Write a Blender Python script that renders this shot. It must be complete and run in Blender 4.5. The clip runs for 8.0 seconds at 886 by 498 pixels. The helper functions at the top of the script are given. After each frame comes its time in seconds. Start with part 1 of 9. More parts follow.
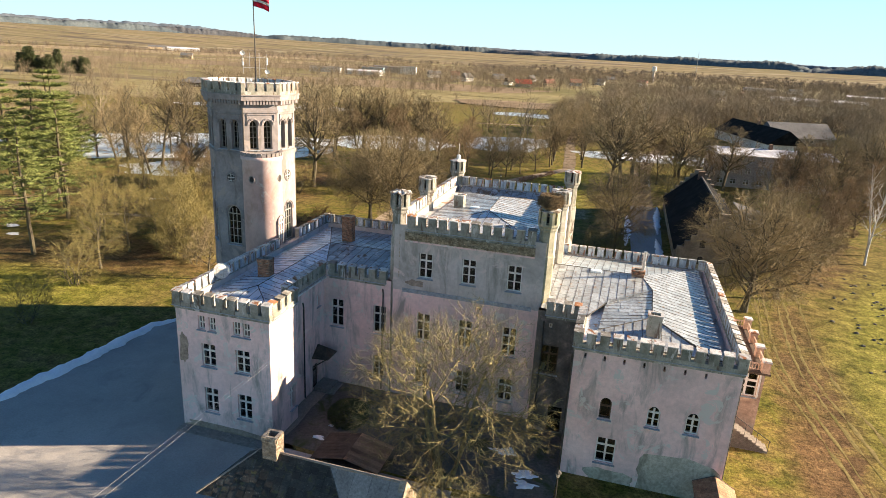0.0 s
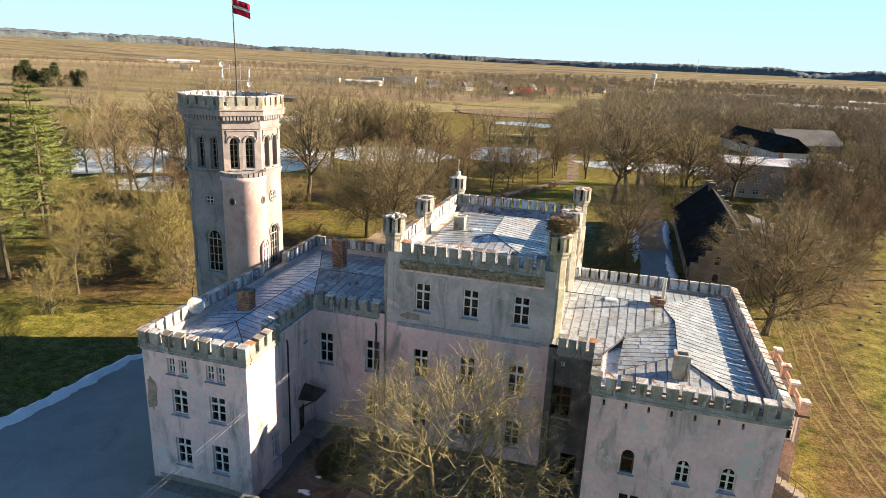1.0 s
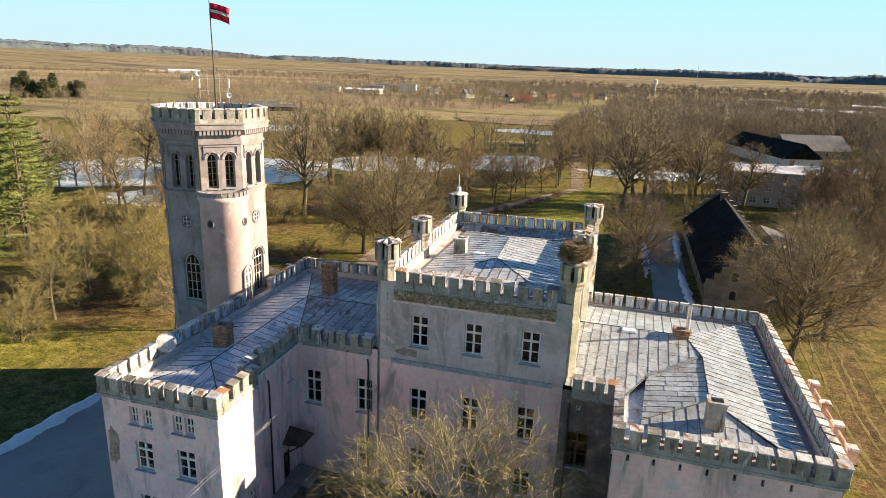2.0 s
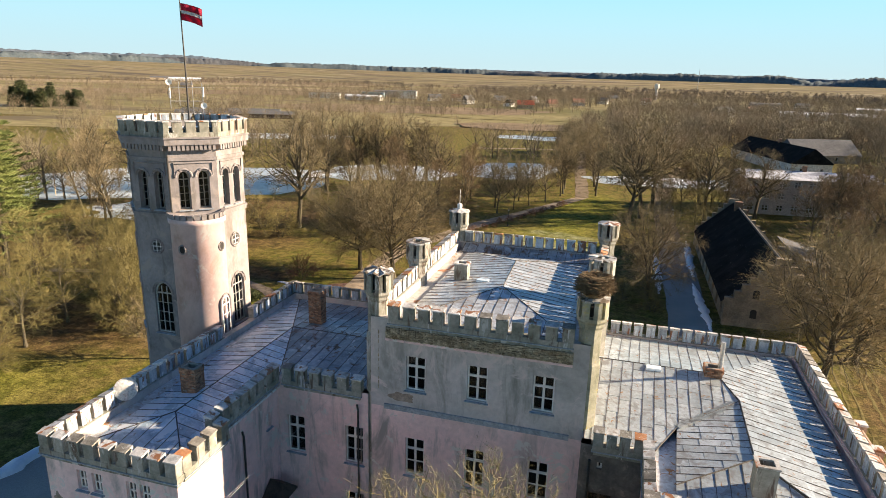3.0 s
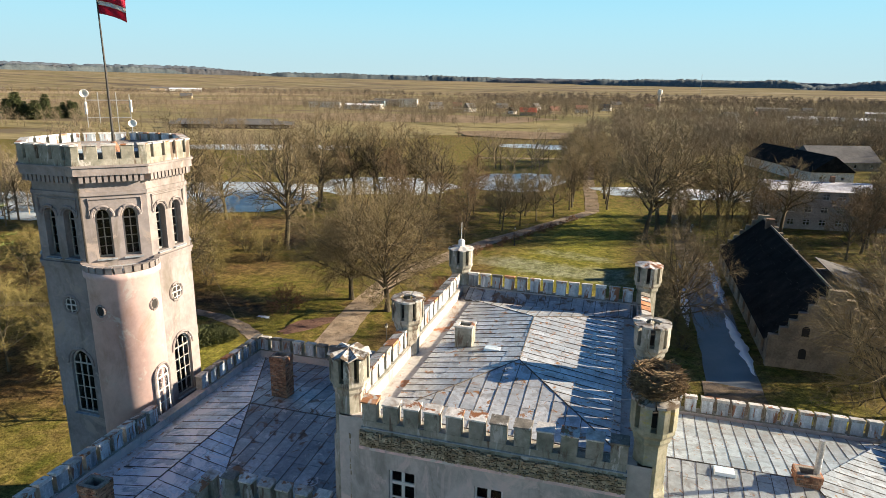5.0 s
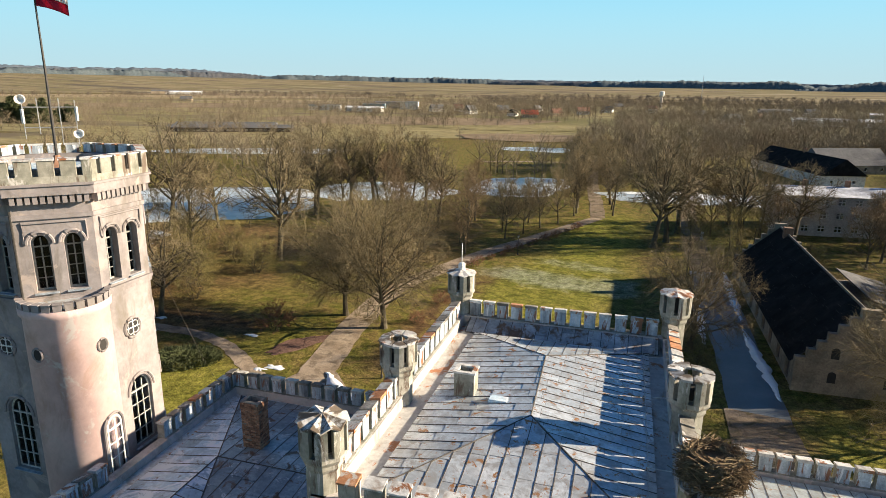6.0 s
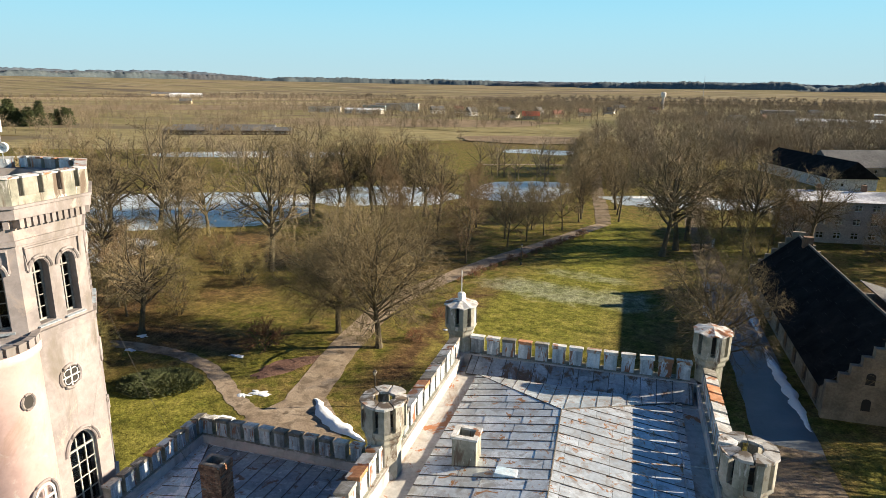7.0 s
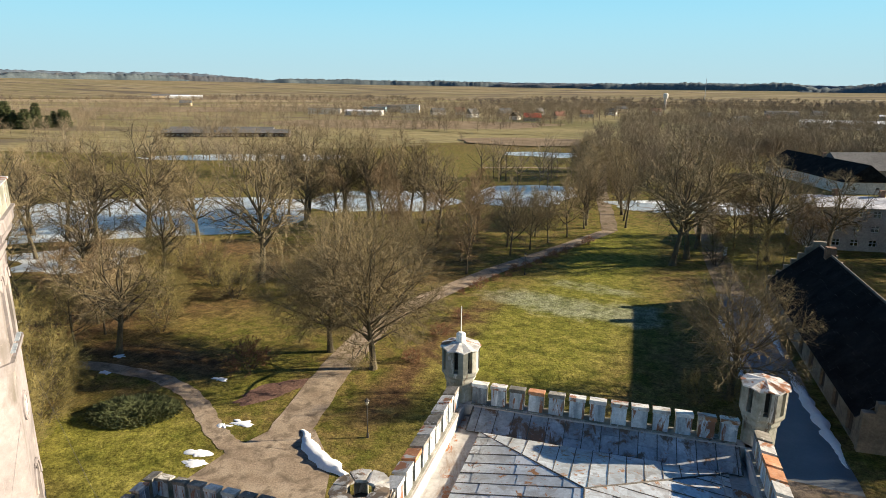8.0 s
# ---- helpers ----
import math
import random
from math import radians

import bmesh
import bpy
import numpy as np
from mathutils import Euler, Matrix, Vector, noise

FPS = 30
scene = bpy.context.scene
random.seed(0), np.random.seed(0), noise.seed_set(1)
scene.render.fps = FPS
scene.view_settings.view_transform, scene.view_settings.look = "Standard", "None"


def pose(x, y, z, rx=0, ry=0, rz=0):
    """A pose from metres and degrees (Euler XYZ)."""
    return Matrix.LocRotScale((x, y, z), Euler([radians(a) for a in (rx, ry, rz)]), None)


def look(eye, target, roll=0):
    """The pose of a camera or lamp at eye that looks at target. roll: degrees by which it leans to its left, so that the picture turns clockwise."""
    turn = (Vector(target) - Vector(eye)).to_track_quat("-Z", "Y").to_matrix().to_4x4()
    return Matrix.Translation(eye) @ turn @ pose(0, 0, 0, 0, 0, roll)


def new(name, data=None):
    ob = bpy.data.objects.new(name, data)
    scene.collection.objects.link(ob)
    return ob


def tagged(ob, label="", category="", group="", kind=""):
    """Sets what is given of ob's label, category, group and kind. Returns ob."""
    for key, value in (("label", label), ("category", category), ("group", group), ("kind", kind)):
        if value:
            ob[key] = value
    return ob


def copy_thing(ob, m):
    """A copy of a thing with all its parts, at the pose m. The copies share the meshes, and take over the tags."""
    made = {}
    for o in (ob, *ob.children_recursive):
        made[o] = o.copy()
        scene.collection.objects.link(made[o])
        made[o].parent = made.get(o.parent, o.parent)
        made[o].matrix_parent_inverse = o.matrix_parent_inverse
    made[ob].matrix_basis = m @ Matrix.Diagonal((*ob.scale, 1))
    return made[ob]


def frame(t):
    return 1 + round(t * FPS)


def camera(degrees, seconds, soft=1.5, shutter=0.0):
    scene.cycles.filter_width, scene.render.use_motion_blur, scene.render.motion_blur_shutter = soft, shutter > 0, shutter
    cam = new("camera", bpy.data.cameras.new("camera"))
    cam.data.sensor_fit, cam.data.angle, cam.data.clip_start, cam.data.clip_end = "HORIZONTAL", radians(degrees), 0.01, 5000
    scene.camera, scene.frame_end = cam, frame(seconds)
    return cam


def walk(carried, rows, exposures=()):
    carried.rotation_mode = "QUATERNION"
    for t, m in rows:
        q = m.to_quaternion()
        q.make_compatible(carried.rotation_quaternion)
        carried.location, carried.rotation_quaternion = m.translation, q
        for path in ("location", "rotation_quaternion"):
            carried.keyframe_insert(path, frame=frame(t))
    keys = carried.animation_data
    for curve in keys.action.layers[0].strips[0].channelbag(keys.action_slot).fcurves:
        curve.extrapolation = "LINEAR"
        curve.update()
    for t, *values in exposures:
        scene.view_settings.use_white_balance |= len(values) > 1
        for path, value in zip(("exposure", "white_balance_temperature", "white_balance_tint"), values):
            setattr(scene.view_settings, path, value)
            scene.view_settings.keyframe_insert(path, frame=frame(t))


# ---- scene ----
cam = camera(70.3, 8.0, soft=0.7)
METRES, EYE, TILT, LEAN, TURN = 40.0, 27.8, -1.45, 0.0, 15.5
ROWS = [
    (0.0, 0.0, 0.0, 0.0, 0.83, -15.92, -2.92),
    (0.5, 0.0012, 0.0626, 0.0011, 0.81, -15.51, -2.63),
    (1.0, 0.0032, 0.1256, 0.0022, 0.81, -15.12, -2.37),
    (1.5, 0.0049, 0.1852, 0.0034, 0.83, -14.79, -2.14),
    (3.0, 0.0088, 0.3749, 0.0075, 0.93, -13.98, -1.47),
    (3.5, 0.0099, 0.4377, 0.0081, 0.95, -13.77, -1.32),
    (4.0, 0.0107, 0.5001, 0.0091, 1.0, -13.59, -1.17),
    (4.5, 0.0116, 0.5623, 0.01, 1.03, -13.44, -1.03),
    (6.0, 0.0154, 0.7478, 0.0157, 1.15, -13.12, -0.76),
    (6.5, 0.0166, 0.81, 0.0181, 1.19, -13.07, -0.67),
    (7.0, 0.0183, 0.873, 0.0203, 1.21, -12.99, -0.6),
    (7.5, 0.02, 0.936, 0.0226, 1.26, -12.93, -0.55),
    (8.0, 0.0211, 0.9994, 0.0244, 1.3, -12.87, -0.51),
]
walk(cam, [(t, pose(0, 0, EYE, TILT, LEAN, TURN) @ pose(METRES * x, METRES * y, METRES * z, 90 + pitch, roll, yaw)) for t, x, y, z, yaw, pitch, roll in ROWS],
     exposures=[(0.0, 1.64, 7250, 15), (1.7, 1.52, 7200, 15), (4.0, 1.32, 7000, 13), (8.0, 1.16, 6680, 9)])

# ---- world, sun, exposure ----
SUN_AZ, SUN_EL = 21.5, 18.6          # degrees from +x towards +y, and above the horizon
world = bpy.data.worlds.new("sky")
scene.world = world
world.use_nodes = True
wn = world.node_tree.nodes
sky = wn.new("ShaderNodeTexSky")
sky.sky_type = "NISHITA"
sky.sun_disc = False
sky.sun_elevation = radians(SUN_EL)
sky.sun_rotation = radians(90 - SUN_AZ)
sky.air_density, sky.dust_density, sky.ozone_density = 0.6, 0.0, 2.2
wn["Background"].inputs["Strength"].default_value = 0.065
# the pale haze of a clear winter day lies along the horizon and thins out upwards
way = wn.new("ShaderNodeTexCoord")
split = wn.new("ShaderNodeSeparateXYZ")
world.node_tree.links.new(way.outputs["Generated"], split.inputs[0])
thin = wn.new("ShaderNodeMapRange")
thin.interpolation_type = "SMOOTHSTEP"
thin.inputs["From Min"].default_value, thin.inputs["From Max"].default_value = 0.05, 0.42
world.node_tree.links.new(split.outputs["Z"], thin.inputs["Value"])
deep = wn.new("ShaderNodeVectorMath")
deep.operation = "MULTIPLY"
deep.inputs[1].default_value = (0.42, 0.70, 0.90)
world.node_tree.links.new(sky.outputs[0], deep.inputs[0])
tone = wn.new("ShaderNodeMix")
tone.data_type = "RGBA"
world.node_tree.links.new(thin.outputs[0], tone.inputs["Factor"])
low = wn.new("ShaderNodeMix")
low.data_type = "RGBA"
rise = wn.new("ShaderNodeMapRange")
rise.inputs["From Min"].default_value, rise.inputs["From Max"].default_value = 0.0, 0.17
world.node_tree.links.new(split.outputs["Z"], rise.inputs["Value"])
world.node_tree.links.new(rise.outputs[0], low.inputs["Factor"])
low.inputs["A"].default_value = (3.5, 4.95, 5.5, 1)
low.inputs["B"].default_value = (2.2, 5.7, 7.4, 1)
world.node_tree.links.new(low.outputs["Result"], tone.inputs["A"])
world.node_tree.links.new(deep.outputs[0], tone.inputs["B"])
world.node_tree.links.new(tone.outputs["Result"], wn["Background"].inputs["Color"])
sun_data = bpy.data.lights.new("sun", "SUN")
sun_data.energy, sun_data.angle, sun_data.color = 5.7, radians(0.55), (1.0, 0.86, 0.665)
sun = new("sun", sun_data)
sx, sy, sz = (math.cos(radians(SUN_EL)) * math.cos(radians(SUN_AZ)), math.cos(radians(SUN_EL)) * math.sin(radians(SUN_AZ)), math.sin(radians(SUN_EL)))
sun.matrix_world = look((sx * 300, sy * 300, sz * 300), (0, 0, 0))

# ---- materials ----
def surface(name, stops, rough=0.85, large=0.35, fine=6.0, stretch=(1, 1, 1), bump=0.15, metal=0.0, fine_mix=0.35, vary=0.0, island=0.0, stain=None, stain_at=(0.55, 0.7), stain_scale=1.2, stain_stretch=(1, 1, 1), spec=0.4, bump_scale=None, patch=None, patch_at=(0.6, 0.64), patch_scale=0.5, patch_stretch=(1, 1, 1)):
    """A procedural surface at world size: a ramp over a large noise, a fine grain, stains with shapes of their own."""
    m = bpy.data.materials.new(name)
    m.use_nodes = True
    nt = m.node_tree
    n, l = nt.nodes, nt.links
    b = n["Principled BSDF"]
    b.inputs["Roughness"].default_value = rough
    b.inputs["Metallic"].default_value = metal
    b.inputs["Specular IOR Level"].default_value = spec
    geo = n.new("ShaderNodeNewGeometry")

    def noisy(scale, detail=6.0, sv=(1, 1, 1), dist=0.3, roughness=0.6):
        mp = n.new("ShaderNodeMapping")
        mp.inputs["Scale"].default_value = sv
        l.new(geo.outputs["Position"], mp.inputs["Vector"])
        t = n.new("ShaderNodeTexNoise")
        t.inputs["Scale"].default_value = scale
        t.inputs["Detail"].default_value = detail
        t.inputs["Roughness"].default_value = roughness
        t.inputs["Distortion"].default_value = dist
        l.new(mp.outputs[0], t.inputs["Vector"])
        return t.outputs["Fac"]

    ramp = n.new("ShaderNodeValToRGB")
    el = ramp.color_ramp.elements
    lo, hi = 0.33, 0.67
    for i, c in enumerate(stops):
        p = lo + (hi - lo) * i / max(1, len(stops) - 1)
        e = el[i] if i < 2 else el.new(p)
        e.position, e.color = p, (*c, 1)
    l.new(noisy(large, sv=stretch), ramp.inputs["Fac"])
    col = ramp.outputs["Color"]
    fn = noisy(fine, 5.0, roughness=0.7)
    mr = n.new("ShaderNodeMapRange")
    mr.inputs["From Min"].default_value, mr.inputs["From Max"].default_value = 0.3, 0.7
    mr.inputs["To Min"].default_value, mr.inputs["To Max"].default_value = 1 - fine_mix, 1 + fine_mix
    l.new(fn, mr.inputs["Value"])

    def times(colour, fac):
        mx = n.new("ShaderNodeVectorMath")
        mx.operation = "SCALE"
        l.new(colour, mx.inputs[0])
        l.new(fac, mx.inputs["Scale"])
        return mx.outputs[0]

    col = times(col, mr.outputs[0])
    if vary or island:
        src = n.new("ShaderNodeObjectInfo").outputs["Random"] if vary else geo.outputs["Random Per Island"]
        v = n.new("ShaderNodeMapRange")
        v.inputs["To Min"].default_value, v.inputs["To Max"].default_value = 1 - (vary or island), 1 + (vary or island)
        l.new(src, v.inputs["Value"])
        col = times(col, v.outputs[0])
    if stain:
        sr = n.new("ShaderNodeMapRange")
        sr.inputs["From Min"].default_value, sr.inputs["From Max"].default_value = stain_at
        l.new(noisy(stain_scale, 7.0, stain_stretch, 0.6, 0.65), sr.inputs["Value"])
        mix = n.new("ShaderNodeMix")
        mix.data_type = "RGBA"
        l.new(sr.outputs[0], mix.inputs["Factor"])
        l.new(col, mix.inputs["A"])
        mix.inputs["B"].default_value = (*stain, 1)
        col = mix.outputs["Result"]
    if patch:
        pr = n.new("ShaderNodeMapRange")
        pr.inputs["From Min"].default_value, pr.inputs["From Max"].default_value = patch_at
        l.new(noisy(patch_scale, 8.0, patch_stretch, 0.9, 0.7), pr.inputs["Value"])
        mix = n.new("ShaderNodeMix")
        mix.data_type = "RGBA"
        l.new(pr.outputs[0], mix.inputs["Factor"])
        l.new(col, mix.inputs["A"])
        mix.inputs["B"].default_value = (*patch, 1)
        col = mix.outputs["Result"]
    l.new(col, b.inputs["Base Color"])
    if bump:
        bp = n.new("ShaderNodeBump")
        bp.inputs["Strength"].default_value = bump
        bp.inputs["Distance"].default_value = 0.05
        l.new(noisy(bump_scale, 5.0) if bump_scale else fn, bp.inputs["Height"])
        l.new(bp.outputs[0], b.inputs["Normal"])
    return m


def plain(name, c, rough=0.6, metal=0.0, transmission=0.0):
    m = bpy.data.materials.new(name)
    m.use_nodes = True
    b = m.node_tree.nodes["Principled BSDF"]
    b.inputs["Base Color"].default_value = (*c, 1)
    b.inputs["Roughness"].default_value, b.inputs["Metallic"].default_value = rough, metal
    b.inputs["Transmission Weight"].default_value = transmission
    return m


PINK = surface("pink_plaster", [(0.60, 0.475, 0.455), (0.79, 0.575, 0.55), (0.85, 0.645, 0.615)], 0.9, 0.25, 3.0, bump=0.2, fine_mix=0.12, stain=(0.34, 0.305, 0.28), stain_at=(0.52, 0.67), stain_scale=0.9, stain_stretch=(1, 1, 0.25), patch=(0.64, 0.60, 0.56), patch_at=(0.57, 0.61), patch_scale=0.7)
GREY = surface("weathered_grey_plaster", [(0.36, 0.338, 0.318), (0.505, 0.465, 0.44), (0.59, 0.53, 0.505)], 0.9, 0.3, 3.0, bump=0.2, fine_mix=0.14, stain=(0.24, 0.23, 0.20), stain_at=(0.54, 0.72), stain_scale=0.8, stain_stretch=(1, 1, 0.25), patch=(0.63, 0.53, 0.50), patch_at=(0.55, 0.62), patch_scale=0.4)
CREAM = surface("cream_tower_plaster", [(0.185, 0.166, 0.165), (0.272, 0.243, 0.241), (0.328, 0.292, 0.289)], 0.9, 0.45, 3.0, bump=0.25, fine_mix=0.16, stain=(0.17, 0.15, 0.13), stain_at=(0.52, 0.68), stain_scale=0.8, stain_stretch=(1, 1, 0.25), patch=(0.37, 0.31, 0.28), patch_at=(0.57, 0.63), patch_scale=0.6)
ROSE = surface("rose_bay_plaster", [(0.50, 0.355, 0.335), (0.60, 0.435, 0.41), (0.64, 0.50, 0.475)], 0.9, 0.4, 2.0, bump=0.12, fine_mix=0.1, stain=(0.42, 0.28, 0.22), stain_at=(0.52, 0.68), stain_scale=0.45, stain_stretch=(1, 1, 0.5), patch=(0.60, 0.54, 0.51), patch_at=(0.58, 0.64), patch_scale=0.7)
PARAPET = surface("weathered_parapet_render", [(0.17, 0.175, 0.14), (0.29, 0.28, 0.235), (0.40, 0.375, 0.33)], 0.9, 0.9, 5.0, bump=0.3, fine_mix=0.2, vary=0.12, stain=(0.14, 0.105, 0.08), stain_at=(0.56, 0.63), stain_scale=2.2, stain_stretch=(1, 1, 0.2), patch=(0.52, 0.50, 0.47), patch_at=(0.575, 0.62), patch_scale=2.2, patch_stretch=(1, 1, 0.22))
LICHEN = surface("yellow_lichened_render", [(0.20, 0.20, 0.14), (0.31, 0.30, 0.22), (0.40, 0.37, 0.30)], 0.9, 0.9, 5.0, bump=0.3, fine_mix=0.2, stain=(0.14, 0.14, 0.10), stain_at=(0.56, 0.7), stain_scale=1.6, stain_stretch=(1, 1, 0.3), patch=(0.42, 0.35, 0.10), patch_at=(0.57, 0.66), patch_scale=0.9)
CAP = surface("peeling_metal_cap", [(0.30, 0.25, 0.21), (0.48, 0.47, 0.45), (0.64, 0.63, 0.61), (0.40, 0.41, 0.40)], 0.55, 1.8, 9.0, bump=0.15, fine_mix=0.2, vary=0.28, stain=(0.30, 0.13, 0.06), stain_at=(0.545, 0.585), stain_scale=1.1, patch=(0.20, 0.20, 0.10), patch_at=(0.62, 0.68), patch_scale=1.3)
CAP_RUST = surface("rusted_metal_cap", [(0.28, 0.115, 0.055), (0.42, 0.19, 0.09), (0.50, 0.30, 0.19)], 0.8, 1.8, 9.0, bump=0.2, fine_mix=0.25, vary=0.2, stain=(0.52, 0.50, 0.47), stain_at=(0.57, 0.61), stain_scale=1.5)
CAP_DARK = surface("bare_dark_cap", [(0.11, 0.105, 0.09), (0.20, 0.185, 0.16), (0.30, 0.285, 0.26)], 0.8, 1.8, 9.0, bump=0.3, fine_mix=0.3, vary=0.25, stain=(0.50, 0.49, 0.47), stain_at=(0.58, 0.62), stain_scale=1.6)
PEELED = surface("peeled_cap_sheet", [(0.30, 0.28, 0.25), (0.44, 0.435, 0.42), (0.58, 0.575, 0.56)], 0.6, 1.8, 9.0, bump=0.2, fine_mix=0.2, vary=0.25, stain=(0.13, 0.10, 0.072), stain_at=(0.48, 0.54), stain_scale=1.5, patch=(0.30, 0.15, 0.08), patch_at=(0.61, 0.65), patch_scale=1.6)
LINING = surface("peeling_sheet_lining", [(0.15, 0.18, 0.21), (0.40, 0.46, 0.51), (0.64, 0.68, 0.71)], 0.5, 1.6, 9.0, stretch=(1.3, 1.3, 0.2), bump=0.1, fine_mix=0.25, vary=0.28, stain=(0.25, 0.11, 0.06), stain_at=(0.55, 0.60), stain_scale=2.4, stain_stretch=(1.6, 1.6, 0.25), patch=(0.70, 0.72, 0.74), patch_at=(0.58, 0.62), patch_scale=2.0, patch_stretch=(1.4, 1.4, 0.3))
RUBBLE = surface("exposed_rubble_stone", [(0.16, 0.12, 0.08), (0.34, 0.27, 0.18), (0.45, 0.38, 0.28)], 0.95, 3.5, 12.0, bump=0.8, fine_mix=0.4)
TIN = surface("weathered_tin_sheet", [(0.34, 0.48, 0.58), (0.50, 0.64, 0.73), (0.66, 0.76, 0.81)], 0.42, 0.6, 5.0, metal=0.15, bump=0.12, fine_mix=0.25, vary=0.22, stain=(0.20, 0.15, 0.115), stain_at=(0.58, 0.66), stain_scale=1.4, patch=(0.80, 0.85, 0.89), patch_at=(0.49, 0.55), patch_scale=0.7)
TIN_PALE = surface("pale_painted_tin_sheet", [(0.50, 0.55, 0.585), (0.62, 0.665, 0.69), (0.74, 0.77, 0.785)], 0.36, 0.5, 5.0, metal=0.38, bump=0.1, fine_mix=0.2, vary=0.14, stain=(0.42, 0.42, 0.41), stain_at=(0.50, 0.62), stain_scale=1.8, patch=(0.44, 0.22, 0.09), patch_at=(0.575, 0.62), patch_scale=2.2)
TIN_GREY = surface("greyed_tin_sheet", [(0.40, 0.45, 0.465), (0.50, 0.548, 0.558), (0.60, 0.64, 0.645)], 0.38, 0.5, 5.0, metal=0.38, bump=0.1, fine_mix=0.2, vary=0.14, stain=(0.34, 0.345, 0.335), stain_at=(0.50, 0.62), stain_scale=1.8, patch=(0.42, 0.25, 0.13), patch_at=(0.595, 0.64), patch_scale=2.5)
SEAM = surface("dark_roof_seam", [(0.07, 0.062, 0.055), (0.14, 0.125, 0.11)], 0.7, 1.0, 6.0)
GUTTER = surface("rusty_valley_sheet", [(0.42, 0.42, 0.41), (0.50, 0.495, 0.48), (0.43, 0.39, 0.35)], 0.55, 0.6, 4.0, metal=0.1, bump=0.1, fine_mix=0.22, stain=(0.27, 0.20, 0.15), stain_at=(0.53, 0.64), stain_scale=0.9, stain_stretch=(1, 0.4, 1), patch=(0.40, 0.17, 0.075), patch_at=(0.57, 0.605), patch_scale=0.9)
BRICK = surface("weathered_brick", [(0.14, 0.09, 0.06), (0.25, 0.14, 0.09), (0.32, 0.19, 0.12)], 0.95, 3.0, 14.0, bump=0.5, vary=0.25)
MORTAR = surface("old_mortar", [(0.22, 0.19, 0.16), (0.32, 0.29, 0.25)], 0.95, 4.0, 14.0)
SILL = surface("grey_blue_metal_flashing", [(0.24, 0.28, 0.32), (0.36, 0.40, 0.44)], 0.6, 1.5, 6.0)
WHITE = surface("white_window_paint", [(0.62, 0.61, 0.58), (0.78, 0.77, 0.74)], 0.6, 2.0, 10.0, bump=0.05, fine_mix=0.08)
GLASS = plain("window_glass", (0.62, 0.68, 0.72), 0.03, 0.0, 1.0)
GLASS.node_tree.nodes["Principled BSDF"].inputs["IOR"].default_value = 1.32
# near-black fill that paints the darkness of unlit rooms and hollows
UNLIT_BLACK = plain("unlit_room_black", (0.03, 0.027, 0.025), 0.9)
DARKWOOD = surface("dark_weathered_wood", [(0.05, 0.035, 0.025), (0.11, 0.08, 0.06)], 0.85, 2.0, 12.0, stretch=(1, 1, 0.2), bump=0.3)
IRON = surface("dark_iron", [(0.03, 0.03, 0.03), (0.07, 0.06, 0.05)], 0.6, 3.0, 10.0)
STEEL = surface("galvanised_steel", [(0.42, 0.42, 0.42), (0.55, 0.55, 0.55)], 0.4, 3.0, 10.0, metal=0.6)
WHITEPAINT = surface("white_painted_metal", [(0.66, 0.65, 0.62), (0.8, 0.8, 0.78)], 0.5, 2.0, 8.0, stain=(0.40, 0.22, 0.10), stain_at=(0.62, 0.68), stain_scale=2.0)
LITTER = surface("leaf_litter", [(0.10, 0.06, 0.05), (0.16, 0.095, 0.075), (0.22, 0.14, 0.10)], 0.95, 0.15, 4.0, bump=0.9, fine_mix=0.5, spec=0.1)


